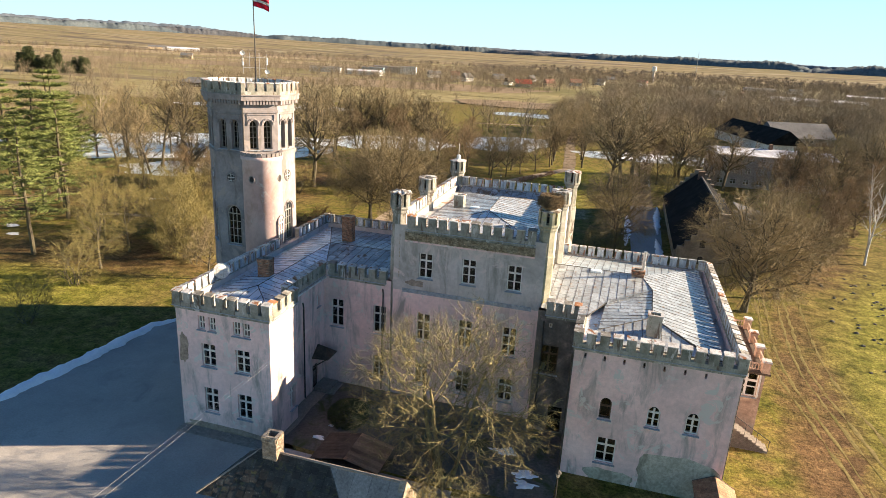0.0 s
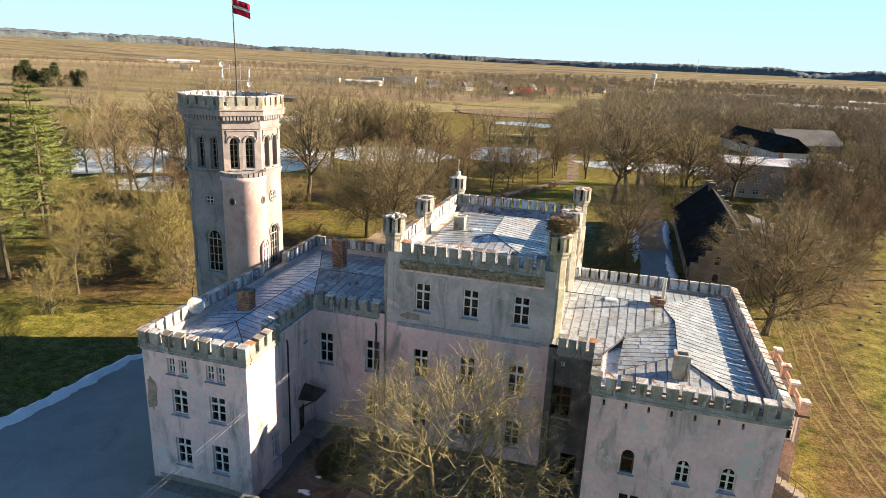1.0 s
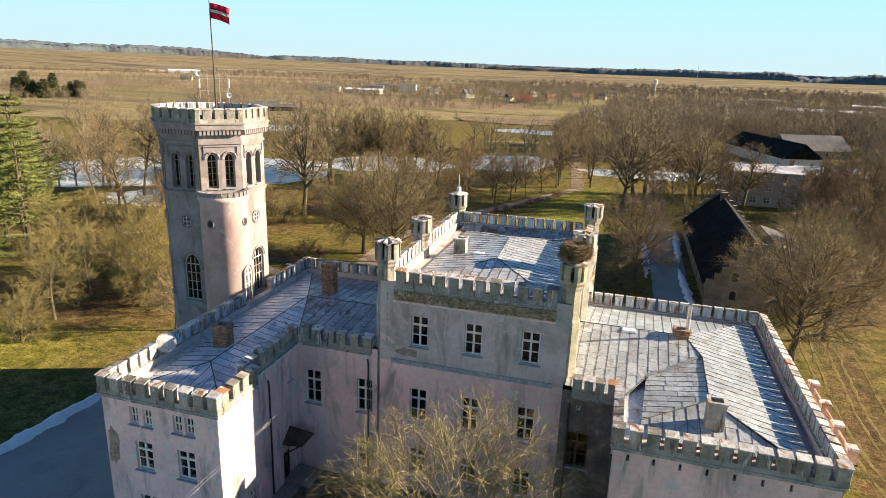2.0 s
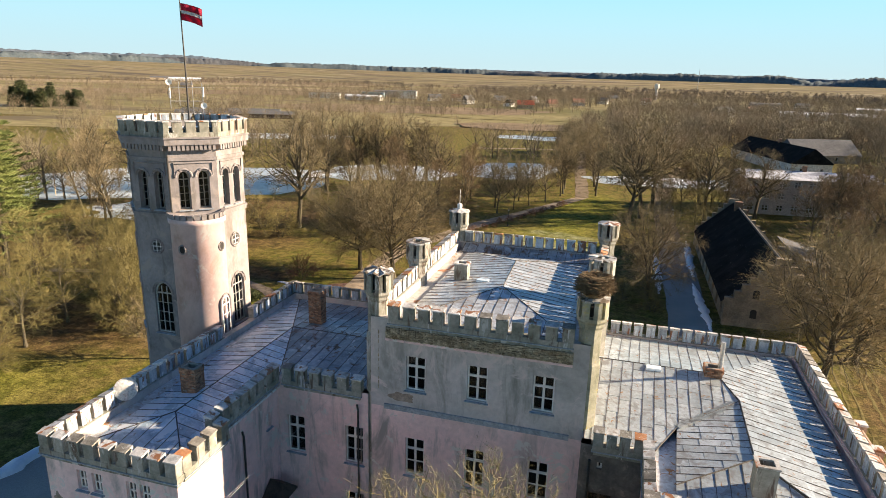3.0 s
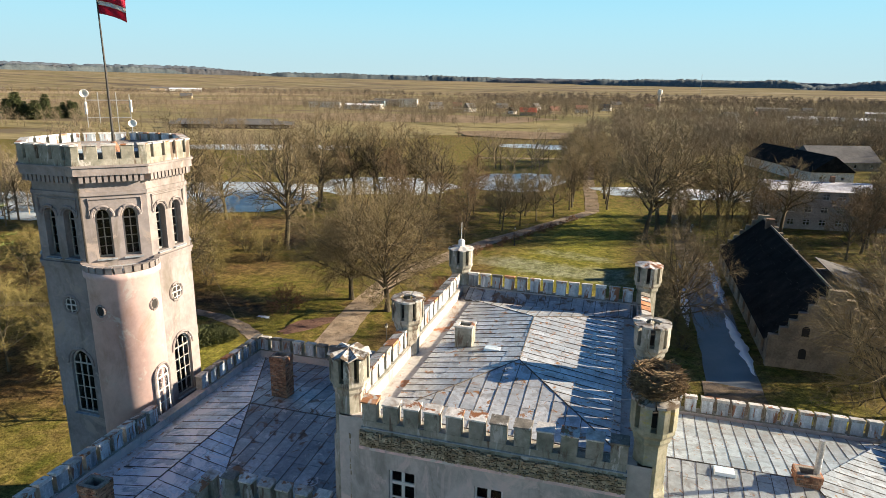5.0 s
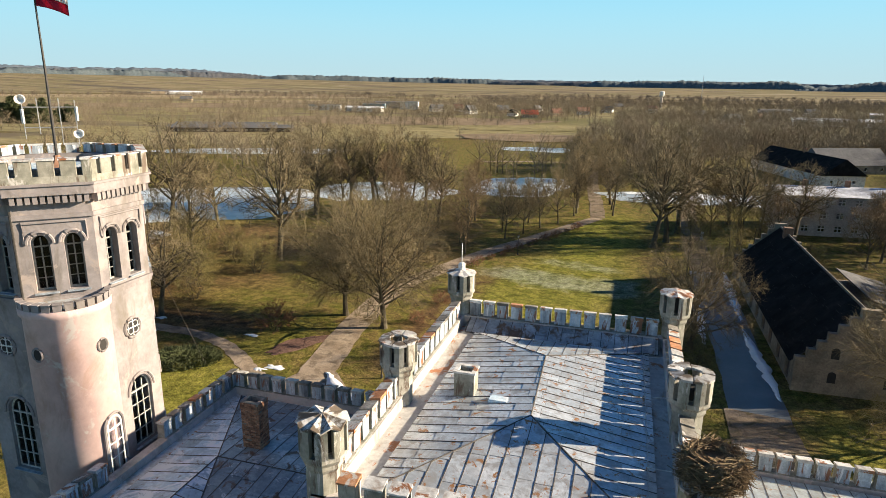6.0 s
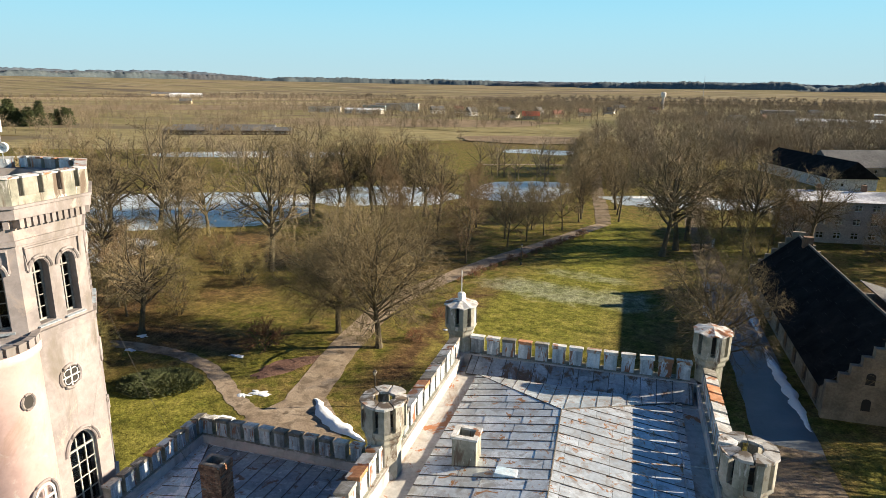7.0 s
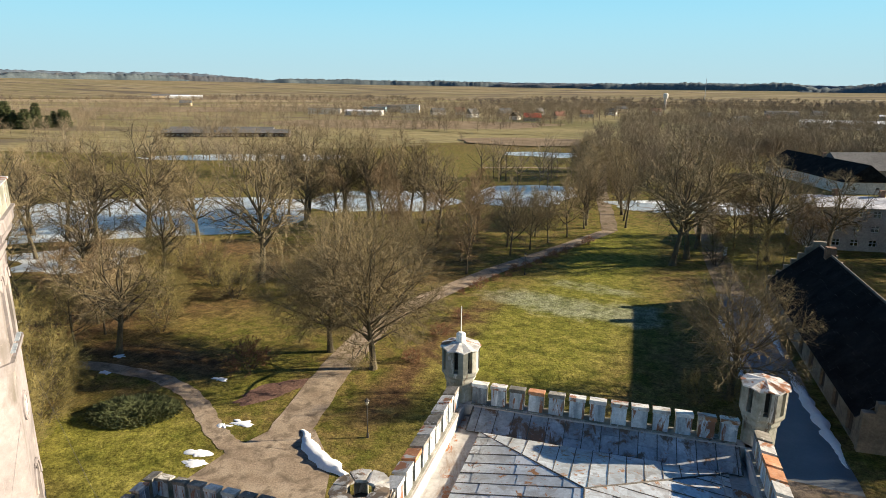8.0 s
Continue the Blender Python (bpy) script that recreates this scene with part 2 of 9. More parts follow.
def ground_cover(name):
    """Grass that turns to lush lawn or to leaf litter by the sheet's own soft zones, with tufts, moss and bare spots."""
    m = bpy.data.materials.new(name)
    m.use_nodes = True
    n, l = m.node_tree.nodes, m.node_tree.links
    b = n["Principled BSDF"]
    b.inputs["Roughness"].default_value = 0.95
    b.inputs["Specular IOR Level"].default_value = 0.08
    geo = n.new("ShaderNodeNewGeometry")

    def noisy(scale, detail=6.0, rough=0.65, dist=0.4):
        t = n.new("ShaderNodeTexNoise")
        t.inputs["Scale"].default_value, t.inputs["Detail"].default_value = scale, detail
        t.inputs["Roughness"].default_value, t.inputs["Distortion"].default_value = rough, dist
        l.new(geo.outputs["Position"], t.inputs["Vector"])
        return t.outputs["Fac"]

    def ramp(fac, stops):
        r = n.new("ShaderNodeValToRGB")
        for i, c in enumerate(stops):
            p = 0.32 + 0.36 * i / (len(stops) - 1)
            e = r.color_ramp.elements[i] if i < 2 else r.color_ramp.elements.new(p)
            e.position, e.color = p, (*c, 1)
        l.new(fac, r.inputs["Fac"])
        return r.outputs["Color"]

    def mixed(fac, a, c):
        x = n.new("ShaderNodeMix")
        x.data_type = "RGBA"
        l.new(fac, x.inputs["Factor"])
        l.new(a, x.inputs["A"])
        l.new(c, x.inputs["B"])
        return x.outputs["Result"]

    def zone(attr, edge, gain=1.0):
        a = n.new("ShaderNodeAttribute")
        a.attribute_name = attr
        add = n.new("ShaderNodeMath")
        add.operation = "ADD"
        l.new(a.outputs["Fac"], add.inputs[0])
        l.new(edge, add.inputs[1])
        r = n.new("ShaderNodeMapRange")
        r.inputs["From Min"].default_value, r.inputs["From Max"].default_value = 0.82, 1.18
        r.inputs["To Max"].default_value = gain
        l.new(add.outputs[0], r.inputs["Value"])
        return r.outputs[0]

    big, mid, fine = noisy(0.07), noisy(0.45), noisy(4.2, 8.0, 0.8)
    grass = ramp(mid, [(0.085, 0.092, 0.018), (0.135, 0.124, 0.028), (0.19, 0.148, 0.048), (0.155, 0.105, 0.043)])
    lush = ramp(mid, [(0.125, 0.142, 0.020), (0.20, 0.198, 0.034), (0.27, 0.236, 0.062)])
    litter = ramp(mid, [(0.080, 0.050, 0.027), (0.145, 0.090, 0.044), (0.20, 0.13, 0.062)])
    col = mixed(zone("litter", big), grass, litter)
    col = mixed(zone("lush", mid), col, lush)
    col = mixed(zone("frost", mid, 0.5), col, ramp(fine, [(0.20, 0.24, 0.15), (0.42, 0.46, 0.42)]))
    mr = n.new("ShaderNodeMapRange")
    mr.inputs["From Min"].default_value, mr.inputs["From Max"].default_value = 0.34, 0.66
    mr.inputs["To Min"].default_value, mr.inputs["To Max"].default_value = 0.25, 1.65
    l.new(fine, mr.inputs["Value"])
    m2 = n.new("ShaderNodeMapRange")
    m2.inputs["From Min"].default_value, m2.inputs["From Max"].default_value = 0.36, 0.64
    m2.inputs["To Min"].default_value, m2.inputs["To Max"].default_value = 0.65, 1.3
    l.new(noisy(1.1, 4.0, 0.6), m2.inputs["Value"])
    s0 = n.new("ShaderNodeVectorMath")
    s0.operation = "SCALE"
    l.new(col, s0.inputs[0])
    l.new(m2.outputs[0], s0.inputs["Scale"])
    col = s0.outputs[0]
    sc = n.new("ShaderNodeVectorMath")
    sc.operation = "SCALE"
    l.new(col, sc.inputs[0])
    l.new(mr.outputs[0], sc.inputs["Scale"])
    l.new(sc.outputs[0], b.inputs["Base Color"])
    bp = n.new("ShaderNodeBump")
    bp.inputs["Strength"].default_value, bp.inputs["Distance"].default_value = 0.9, 0.12
    l.new(noisy(2.4, 6.0, 0.7), bp.inputs["Height"])
    l.new(bp.outputs[0], b.inputs["Normal"])
    return m


GRASS = ground_cover("winter_grass")
ASPHALT = surface("old_asphalt", [(0.31, 0.295, 0.27), (0.38, 0.36, 0.33), (0.45, 0.42, 0.38)], 0.9, 0.12, 9.0, bump=0.2, fine_mix=0.15, stain=(0.26, 0.25, 0.235), stain_at=(0.55, 0.75), stain_scale=0.3)
GRAVEL = surface("sandy_gravel_path", [(0.24, 0.18, 0.125), (0.32, 0.25, 0.18), (0.39, 0.315, 0.235)], 0.95, 0.35, 7.0, bump=0.5, fine_mix=0.32, stain=(0.155, 0.118, 0.083), stain_at=(0.47, 0.64), stain_scale=0.8)
# brown earth, darkened where ground should lie in shade
SHADED_DIRT = surface("shade_darkened_earth", [(0.15, 0.115, 0.08), (0.21, 0.165, 0.12), (0.27, 0.215, 0.16)], 0.95, 0.3, 6.0, bump=0.5, fine_mix=0.3, stain=(0.10, 0.085, 0.05), stain_at=(0.5, 0.62), stain_scale=0.5, spec=0.1)
SNOW = surface("old_snow", [(0.78, 0.84, 0.89), (0.87, 0.90, 0.93), (0.93, 0.94, 0.95)], 0.6, 0.8, 5.0, bump=0.4, fine_mix=0.06)
ICE = surface("frozen_pond_ice", [(0.30, 0.38, 0.46), (0.50, 0.56, 0.60), (0.66, 0.69, 0.71)], 0.35, 0.05, 0.6, bump=0.05, fine_mix=0.12, stain=(0.20, 0.28, 0.36), stain_at=(0.53, 0.64), stain_scale=0.09, patch=(0.17, 0.13, 0.075), patch_at=(0.56, 0.60), patch_scale=0.07)
# wet asphalt, its sky sheen partly painted in as blue
LANE = surface("sky_tinted_damp_asphalt", [(0.09, 0.11, 0.13), (0.13, 0.15, 0.165), (0.175, 0.19, 0.20)], 0.42, 0.15, 9.0, bump=0.1, fine_mix=0.15)
BARK = surface("mossy_bark", [(0.055, 0.045, 0.032), (0.095, 0.08, 0.052), (0.14, 0.12, 0.065)], 0.95, 1.2, 9.0, stretch=(1, 1, 0.3), bump=0.6, fine_mix=0.35)
TWIG = surface("bare_twigs", [(0.175, 0.135, 0.07), (0.27, 0.212, 0.115)], 0.9, 0.6, 3.0, bump=0.0, fine_mix=0.25, vary=0.2)
TWIG_DARK = surface("dark_oak_twigs", [(0.175, 0.137, 0.075), (0.265, 0.205, 0.113)], 0.9, 0.6, 3.0, bump=0.0, fine_mix=0.25, vary=0.25)
TWIG_RED = surface("reddish_bare_twigs", [(0.175, 0.125, 0.07), (0.26, 0.18, 0.10)], 0.9, 0.6, 3.0, bump=0.0, fine_mix=0.2, vary=0.25)
TWIG_YELLOW = surface("yellowish_bare_twigs", [(0.16, 0.135, 0.047), (0.25, 0.205, 0.075)], 0.9, 0.6, 3.0, bump=0.0, fine_mix=0.25, vary=0.2)
NEEDLE = surface("pine_needles", [(0.08, 0.105, 0.026), (0.145, 0.175, 0.046), (0.215, 0.23, 0.07)], 0.8, 0.7, 4.0, bump=0.0, fine_mix=0.3, vary=0.15)
SPRUCE = surface("dark_spruce", [(0.05, 0.066, 0.024), (0.095, 0.108, 0.042)], 0.85, 0.7, 4.0, bump=0.0, fine_mix=0.35)

# ---- building helpers ----
PLACE = {}


def thing(name, at=(0, 0, 0), label="", category="", group="", kind="", turn=0.0):
    """A top-level thing: an Empty at its base."""
    ob = new(name)
    ob.empty_display_size = 0.3
    m = pose(at[0], at[1], at[2], 0, 0, turn)
    ob.matrix_basis = m
    PLACE[ob] = m
    return tagged(ob, label, category, group, kind)


def mesh_of(name, bm, *mats):
    me = bpy.data.meshes.new(name)
    bmesh.ops.recalc_face_normals(bm, faces=bm.faces)
    bm.to_mesh(me)
    bm.free()
    for m in mats:
        me.materials.append(m)
    return me


def lay(name, me, parent=None, m=None, label="", kind=""):
    """Links a mesh as one object, at the world pose m, under its thing or part."""
    ob = new(name, me)
    m = m or Matrix()
    ob.matrix_basis = m
    PLACE[ob] = m
    if parent is not None:
        ob.parent = parent
        ob.matrix_parent_inverse = PLACE[parent].inverted()
    return tagged(ob, label, kind=kind)


def part(name, bm, material, parent=None, label="", m=None, kind=""):
    mats = material if isinstance(material, (list, tuple)) else [material]
    return lay(name, mesh_of(name, bm, *mats), parent, m, label, kind)


def box(bm, x0, x1, y0, y1, z0, z1, m=None, mi=0, taper=0.0):
    c = [(x0, y0, z0), (x1, y0, z0), (x1, y1, z0), (x0, y1, z0), (x0 + taper, y0 + taper, z1), (x1 - taper, y0 + taper, z1), (x1 - taper, y1 - taper, z1), (x0 + taper, y1 - taper, z1)]
    v = [bm.verts.new(m @ Vector(p) if m else p) for p in c]
    for f in ((0, 3, 2, 1), (4, 5, 6, 7), (0, 1, 5, 4), (1, 2, 6, 5), (2, 3, 7, 6), (3, 0, 4, 7)):
        bm.faces.new([v[i] for i in f]).material_index = mi
    return v


def lathe(bm, rings, sides=8, at=(0, 0), phase=None, mi=0, cap=True):
    """Rings of (radius, z) round an upright axis, as a prism of so many sides."""
    ph = math.pi / sides if phase is None else phase
    rows = [[bm.verts.new((at[0] + r * math.cos(ph + 2 * math.pi * k / sides), at[1] + r * math.sin(ph + 2 * math.pi * k / sides), z)) for k in range(sides)] for r, z in rings]
    for a, b in zip(rows, rows[1:]):
        for k in range(sides):
            bm.faces.new((a[k], a[(k + 1) % sides], b[(k + 1) % sides], b[k])).material_index = mi
    if cap:
        bm.faces.new(rows[0][::-1]).material_index = mi
        bm.faces.new(rows[-1]).material_index = mi
    return rows


def prism(bm, pts, z0, z1, mi=0, m=None, top=None):
    f = (lambda p: m @ Vector(p)) if m else (lambda p: p)
    a = [bm.verts.new(f((x, y, z0))) for x, y in pts]
    b = [bm.verts.new(f((x, y, z1))) for x, y in (top or pts)]
    n = len(pts)
    for k in range(n):
        bm.faces.new((a[k], a[(k + 1) % n], b[(k + 1) % n], b[k])).material_index = mi
    bm.faces.new(a[::-1]).material_index = mi
    bm.faces.new(b).material_index = mi


def tube(bm, pts, r, sides=6, mi=0, r_end=None):
    rows = []
    n = len(pts)
    for i, p in enumerate(pts):
        p = Vector(p)
        d = (Vector(pts[min(i + 1, n - 1)]) - Vector(pts[max(i - 1, 0)])).normalized()
        a = d.orthogonal().normalized()
        b = d.cross(a)
        rr = r if r_end is None else r + (r_end - r) * i / (n - 1)
        rows.append([bm.verts.new(p + rr * (a * math.cos(2 * math.pi * k / sides) + b * math.sin(2 * math.pi * k / sides))) for k in range(sides)])
    for a, b in zip(rows, rows[1:]):
        for k in range(sides):
            bm.faces.new((a[k], a[(k + 1) % sides], b[(k + 1) % sides], b[k])).material_index = mi
    bm.faces.new(rows[0][::-1]).material_index = mi
    bm.faces.new(rows[-1]).material_index = mi


def along(a, b):
    """The frame of a wall from a to b: x along it, y into it, z up; its outer face looks to the right of the way."""
    u = (Vector((b[0], b[1], 0)) - Vector((a[0], a[1], 0)))
    length = u.length
    u.normalize()
    m = Matrix(((u.x, -u.y, 0, a[0]), (u.y, u.x, 0, a[1]), (0, 0, 1, 0), (0, 0, 0, 1)))
    return m, length


def arch_line(w, h, rise, n=9):
    """The outline of an arched opening, from the springing on one side over the crown to the other."""
    return [(-w / 2 * math.cos(math.pi * k / (n - 1)), h - rise + rise * math.sin(math.pi * k / (n - 1))) for k in range(n)]


def wall(bm, a, b, z0, z1, holes=(), thick=0.5, mi=0):
    """A wall with openings (u, z, width, height, rise of the arch) that go through it."""
    m, length = along(a, b)
    hs = [(u - w / 2, u + w / 2, z, z + h, w, h, rise) for u, z, w, h, rise in holes]
    us = sorted({0.0, length, *[h[0] for h in hs], *[h[1] for h in hs]})
    vs = sorted({z0, z1, *[h[2] for h in hs], *[h[3] for h in hs]})
    solid = {}
    for i in range(len(us) - 1):
        for j in range(len(vs) - 1):
            cu, cv = (us[i] + us[i + 1]) / 2, (vs[j] + vs[j + 1]) / 2
            solid[i, j] = not any(h[0] < cu < h[1] and h[2] < cv < h[3] for h in hs)

    def quad(*ps):
        bm.faces.new([bm.verts.new(m @ Vector(p)) for p in ps]).material_index = mi

    T = thick
    for (i, j), s in solid.items():
        if not s:
            continue
        x0, x1, y0, y1 = us[i], us[i + 1], vs[j], vs[j + 1]
        quad((x0, 0, y0), (x1, 0, y0), (x1, 0, y1), (x0, 0, y1))
        quad((x0, T, y0), (x0, T, y1), (x1, T, y1), (x1, T, y0))
        if i > 0 and not solid.get((i - 1, j)):
            quad((x0, 0, y0), (x0, 0, y1), (x0, T, y1), (x0, T, y0))
        if i < len(us) - 2 and not solid.get((i + 1, j)):
            quad((x1, 0, y0), (x1, T, y0), (x1, T, y1), (x1, 0, y1))
        if not solid.get((i, j - 1)):
            quad((x0, 0, y0), (x0, T, y0), (x1, T, y0), (x1, 0, y0))
        if not solid.get((i, j + 1)):
            quad((x0, 0, y1), (x1, 0, y1), (x1, T, y1), (x0, T, y1))
    for x0, x1, y0, y1, w, h, rise in hs:
        if not rise:
            continue
        line = [((x0 + x1) / 2 + px, y0 + pz) for px, pz in arch_line(w, h, rise)]
        mid = len(line) // 2
        for corner, seg in (((x0, y1), line[:mid + 1]), ((x1, y1), line[mid:])):
            for p, q in zip(seg, seg[1:]):
                bm.faces.new([bm.verts.new(m @ Vector((c[0], 0, c[1]))) for c in (corner, p, q)]).material_index = mi
                quad((p[0], 0, p[1]), (q[0], 0, q[1]), (q[0], T, q[1]), (p[0], T, p[1]))


def clip(poly, keep):
    """Cuts a convex polygon (2D) by the half-plane n.p <= d."""
    nx, ny, d = keep
    out = []
    for i, p in enumerate(poly):
        q = poly[(i + 1) % len(poly)]
        sp, sq = nx * p[0] + ny * p[1] - d, nx * q[0] + ny * q[1] - d
        if sp <= 0:
            out.append(p)
        if (sp < 0 < sq) or (sq < 0 < sp):
            t = sp / (sp - sq)
            out.append((p[0] + t * (q[0] - p[0]), p[1] + t * (q[1] - p[1])))
    return out


def clip_to(poly, outline):
    """Cuts a convex polygon by a convex outline that runs counter-clockwise."""
    for i, p in enumerate(outline):
        q = outline[(i + 1) % len(outline)]
        nx, ny = q[1] - p[1], p[0] - q[0]
        poly = clip(poly, (nx, ny, nx * p[0] + ny * p[1]))
        if len(poly) < 3:
            return []
    return poly


WINDOWS = {}


def window(owner, wm, u, z, w, h, rise=0.0, cols=2, rows=(0.36, 0.36, 0.28), sill=True, frame_mat=None, recess=0.16, label="", name="window", bar=0.045):
    """A window in the wall frame wm: frame with glazing bars, a pane for each light, a sill. Alike ones share meshes."""
    key = (round(w, 2), round(h, 2), round(rise, 2), cols, rows, sill, frame_mat, recess, bar)
    if key not in WINDOWS:
        outline = [(-w / 2, 0), (w / 2, 0)] + (arch_line(w, h, rise)[::-1] if rise else [(w / 2, h), (-w / 2, h)])
        t = 0.085
        k = [(x * (1 - 2 * t / w), t + zz * (1 - 2 * t / h)) for x, zz in outline]
        bm = bmesh.new()
        n = len(outline)
        ring = [[bm.verts.new((p[0], yy, p[1])) for p in pts] for pts, yy in ((outline, recess), (k, recess), (k, recess + 0.07), (outline, recess + 0.07))]
        for a, b in ((0, 1), (1, 2), (2, 3)):
            for i in range(n):
                j = (i + 1) % n
                bm.faces.new((ring[a][i], ring[a][j], ring[b][j], ring[b][i]))
        inner = k
        xs = [-w / 2 + t + (w - 2 * t) * i / cols for i in range(cols + 1)]
        zs = [t]
        for r in rows:
            zs.append(zs[-1] + (h - 2 * t) * r)
        zs[-1] = h
        for i, x in enumerate(xs[1:-1]):
            top = h - t if not rise else h - t * 2 - (rise * 0.15 if cols > 2 else 0)
            bw = bar * 1.4 if cols == 2 else bar
            box(bm, x - bw, x + bw, recess - 0.02, recess + 0.05, t, top)
        for i, zz in enumerate(zs[1:-1]):
            bw = bar * (1.5 if i == len(zs) - 3 else 0.7)
            box(bm, -w / 2 + t, w / 2 - t, recess - (0.03 if bw > bar else 0.008), recess + 0.045, zz - bw, zz + bw)
        frame_me = mesh_of("window_frame", bm, frame_mat or WHITE)
        panes = []
        for i in range(cols):
            for j in range(len(rows)):
                poly = [(xs[i], zs[j]), (xs[i + 1], zs[j]), (xs[i + 1], zs[j + 1]), (xs[i], zs[j + 1])]
                poly = clip_to(poly, inner)
                if len(poly) < 3:
                    continue
                bm = bmesh.new()
                lean = 0.004 * (((i * 7 + j * 3) % 3) - 1)
                f = [bm.verts.new((p[0], recess + 0.022 + lean, p[1])) for p in poly]
                g = [bm.verts.new((p[0], recess + 0.03 + lean, p[1])) for p in poly]
                bm.faces.new(f)
                bm.faces.new(g[::-1])
                for q in range(len(f)):
                    bm.faces.new((f[q], g[q], g[(q + 1) % len(f)], f[(q + 1) % len(f)]))
                panes.append(mesh_of("pane", bm, GLASS))
        sill_me = None
        if sill:
            bm = bmesh.new()
            v = box(bm, -w / 2 - 0.10, w / 2 + 0.10, -0.14, recess + 0.02, -0.09, 0.0)
            for q in v[4:]:
                if q.co.y < 0:
                    q.co.z -= 0.05
            sill_me = mesh_of("sill", bm, SILL)
        WINDOWS[key] = frame_me, panes, sill_me
    frame_me, panes, sill_me = WINDOWS[key]
    m = wm @ Matrix.Translation((u, 0, z))
    ob = lay(name, frame_me, owner, m, label)
    for p in panes:
        lay("pane", p, ob, m)
    if sill_me:
        lay("sill", sill_me, ob, m)
    return ob


MERLONS = {}


def merlon_meshes(w, h, t, mat=None, lift=0.10):
    key = (round(w, 2), round(h, 2), round(t, 2), mat)
    if key not in MERLONS:
        bm = bmesh.new()
        box(bm, -w / 2, w / 2, 0, t, 0, h - 0.06)
        bmesh.ops.bevel(bm, geom=[e for e in bm.edges if abs(e.verts[0].co.z - e.verts[1].co.z) > 0.1], offset=0.025, segments=1, affect="EDGES")
        a = mesh_of("merlon", bm, mat or PARAPET)
        bm = bmesh.new()
        v = box(bm, -w / 2 - 0.03, w / 2 + 0.03, -0.05, t + 0.05, h - 0.06, h)
        for q in v[4:]:
            q.co.z += lift if q.co.y > t / 2 else 0.0
        b = [mesh_of("cap", bm, CAP)]
        for cap_mat in (CAP_RUST, CAP_DARK):
            b.append(b[0].copy())
            b[-1].materials[0] = cap_mat
        bm = bmesh.new()
        box(bm, -w / 2 + 0.01, w / 2 - 0.01, t + 0.002, t + 0.022, -0.05, h - 0.07)
        MERLONS[key] = a, b, mesh_of("lining", bm, LINING)
    return MERLONS[key]


def battlement(owner, a, b, z, h=0.80, pitch=0.82, w=0.60, t=0.42, over=0.14, band=0.35, ends=(0, 0)):
    """A crenellated parapet along a wall's outer line a-b: a corbel band, a low wall and merlons with metal caps, their feet at z."""
    m, length = along(a, b)
    bm = bmesh.new()
    box(bm, -over + ends[0], length + over - ends[1], -over, t, z - band, z, m)
    box(bm, -over * 0.5 + ends[0], length + over * 0.5 - ends[1], -over * 0.5, 0.2, z - band - 0.18, z - band, m)
    part("parapet", bm, PARAPET, owner)
    bm = bmesh.new()
    box(bm, -over * 1.3 + ends[0], length + over * 1.3 - ends[1], -over - 0.05, 0.0, z - band + 0.02, z - band + 0.07, m)
    part("flashing", bm, SILL, owner)
    mm, cc, ll = merlon_meshes(w, h, t)
    run = length + 2 * over - ends[0] - ends[1]
    n = max(2, int((run - w) / pitch + 0.12) + 1)
    step = (run - w) / (n - 1)
    rnd = random.Random(int(length * 100 + a[0] * 7))
    for k in range(n):
        u = -over + ends[0] + w / 2 + k * step
        pm = m @ Matrix.Translation((u + rnd.uniform(-0.03, 0.03), -over + 0.01, z)) @ Euler((rnd.uniform(-0.015, 0.015), rnd.uniform(-0.015, 0.015), rnd.uniform(-0.03, 0.03))).to_matrix().to_4x4()
        ob = lay("merlon", mm, owner, pm)
        lay("cap", cc[rnd.choice((0, 0, 0, 0, 0, 0, 0, 0, 1, 2, 2))], ob, pm)
        lay("lining", ll, ob, pm)


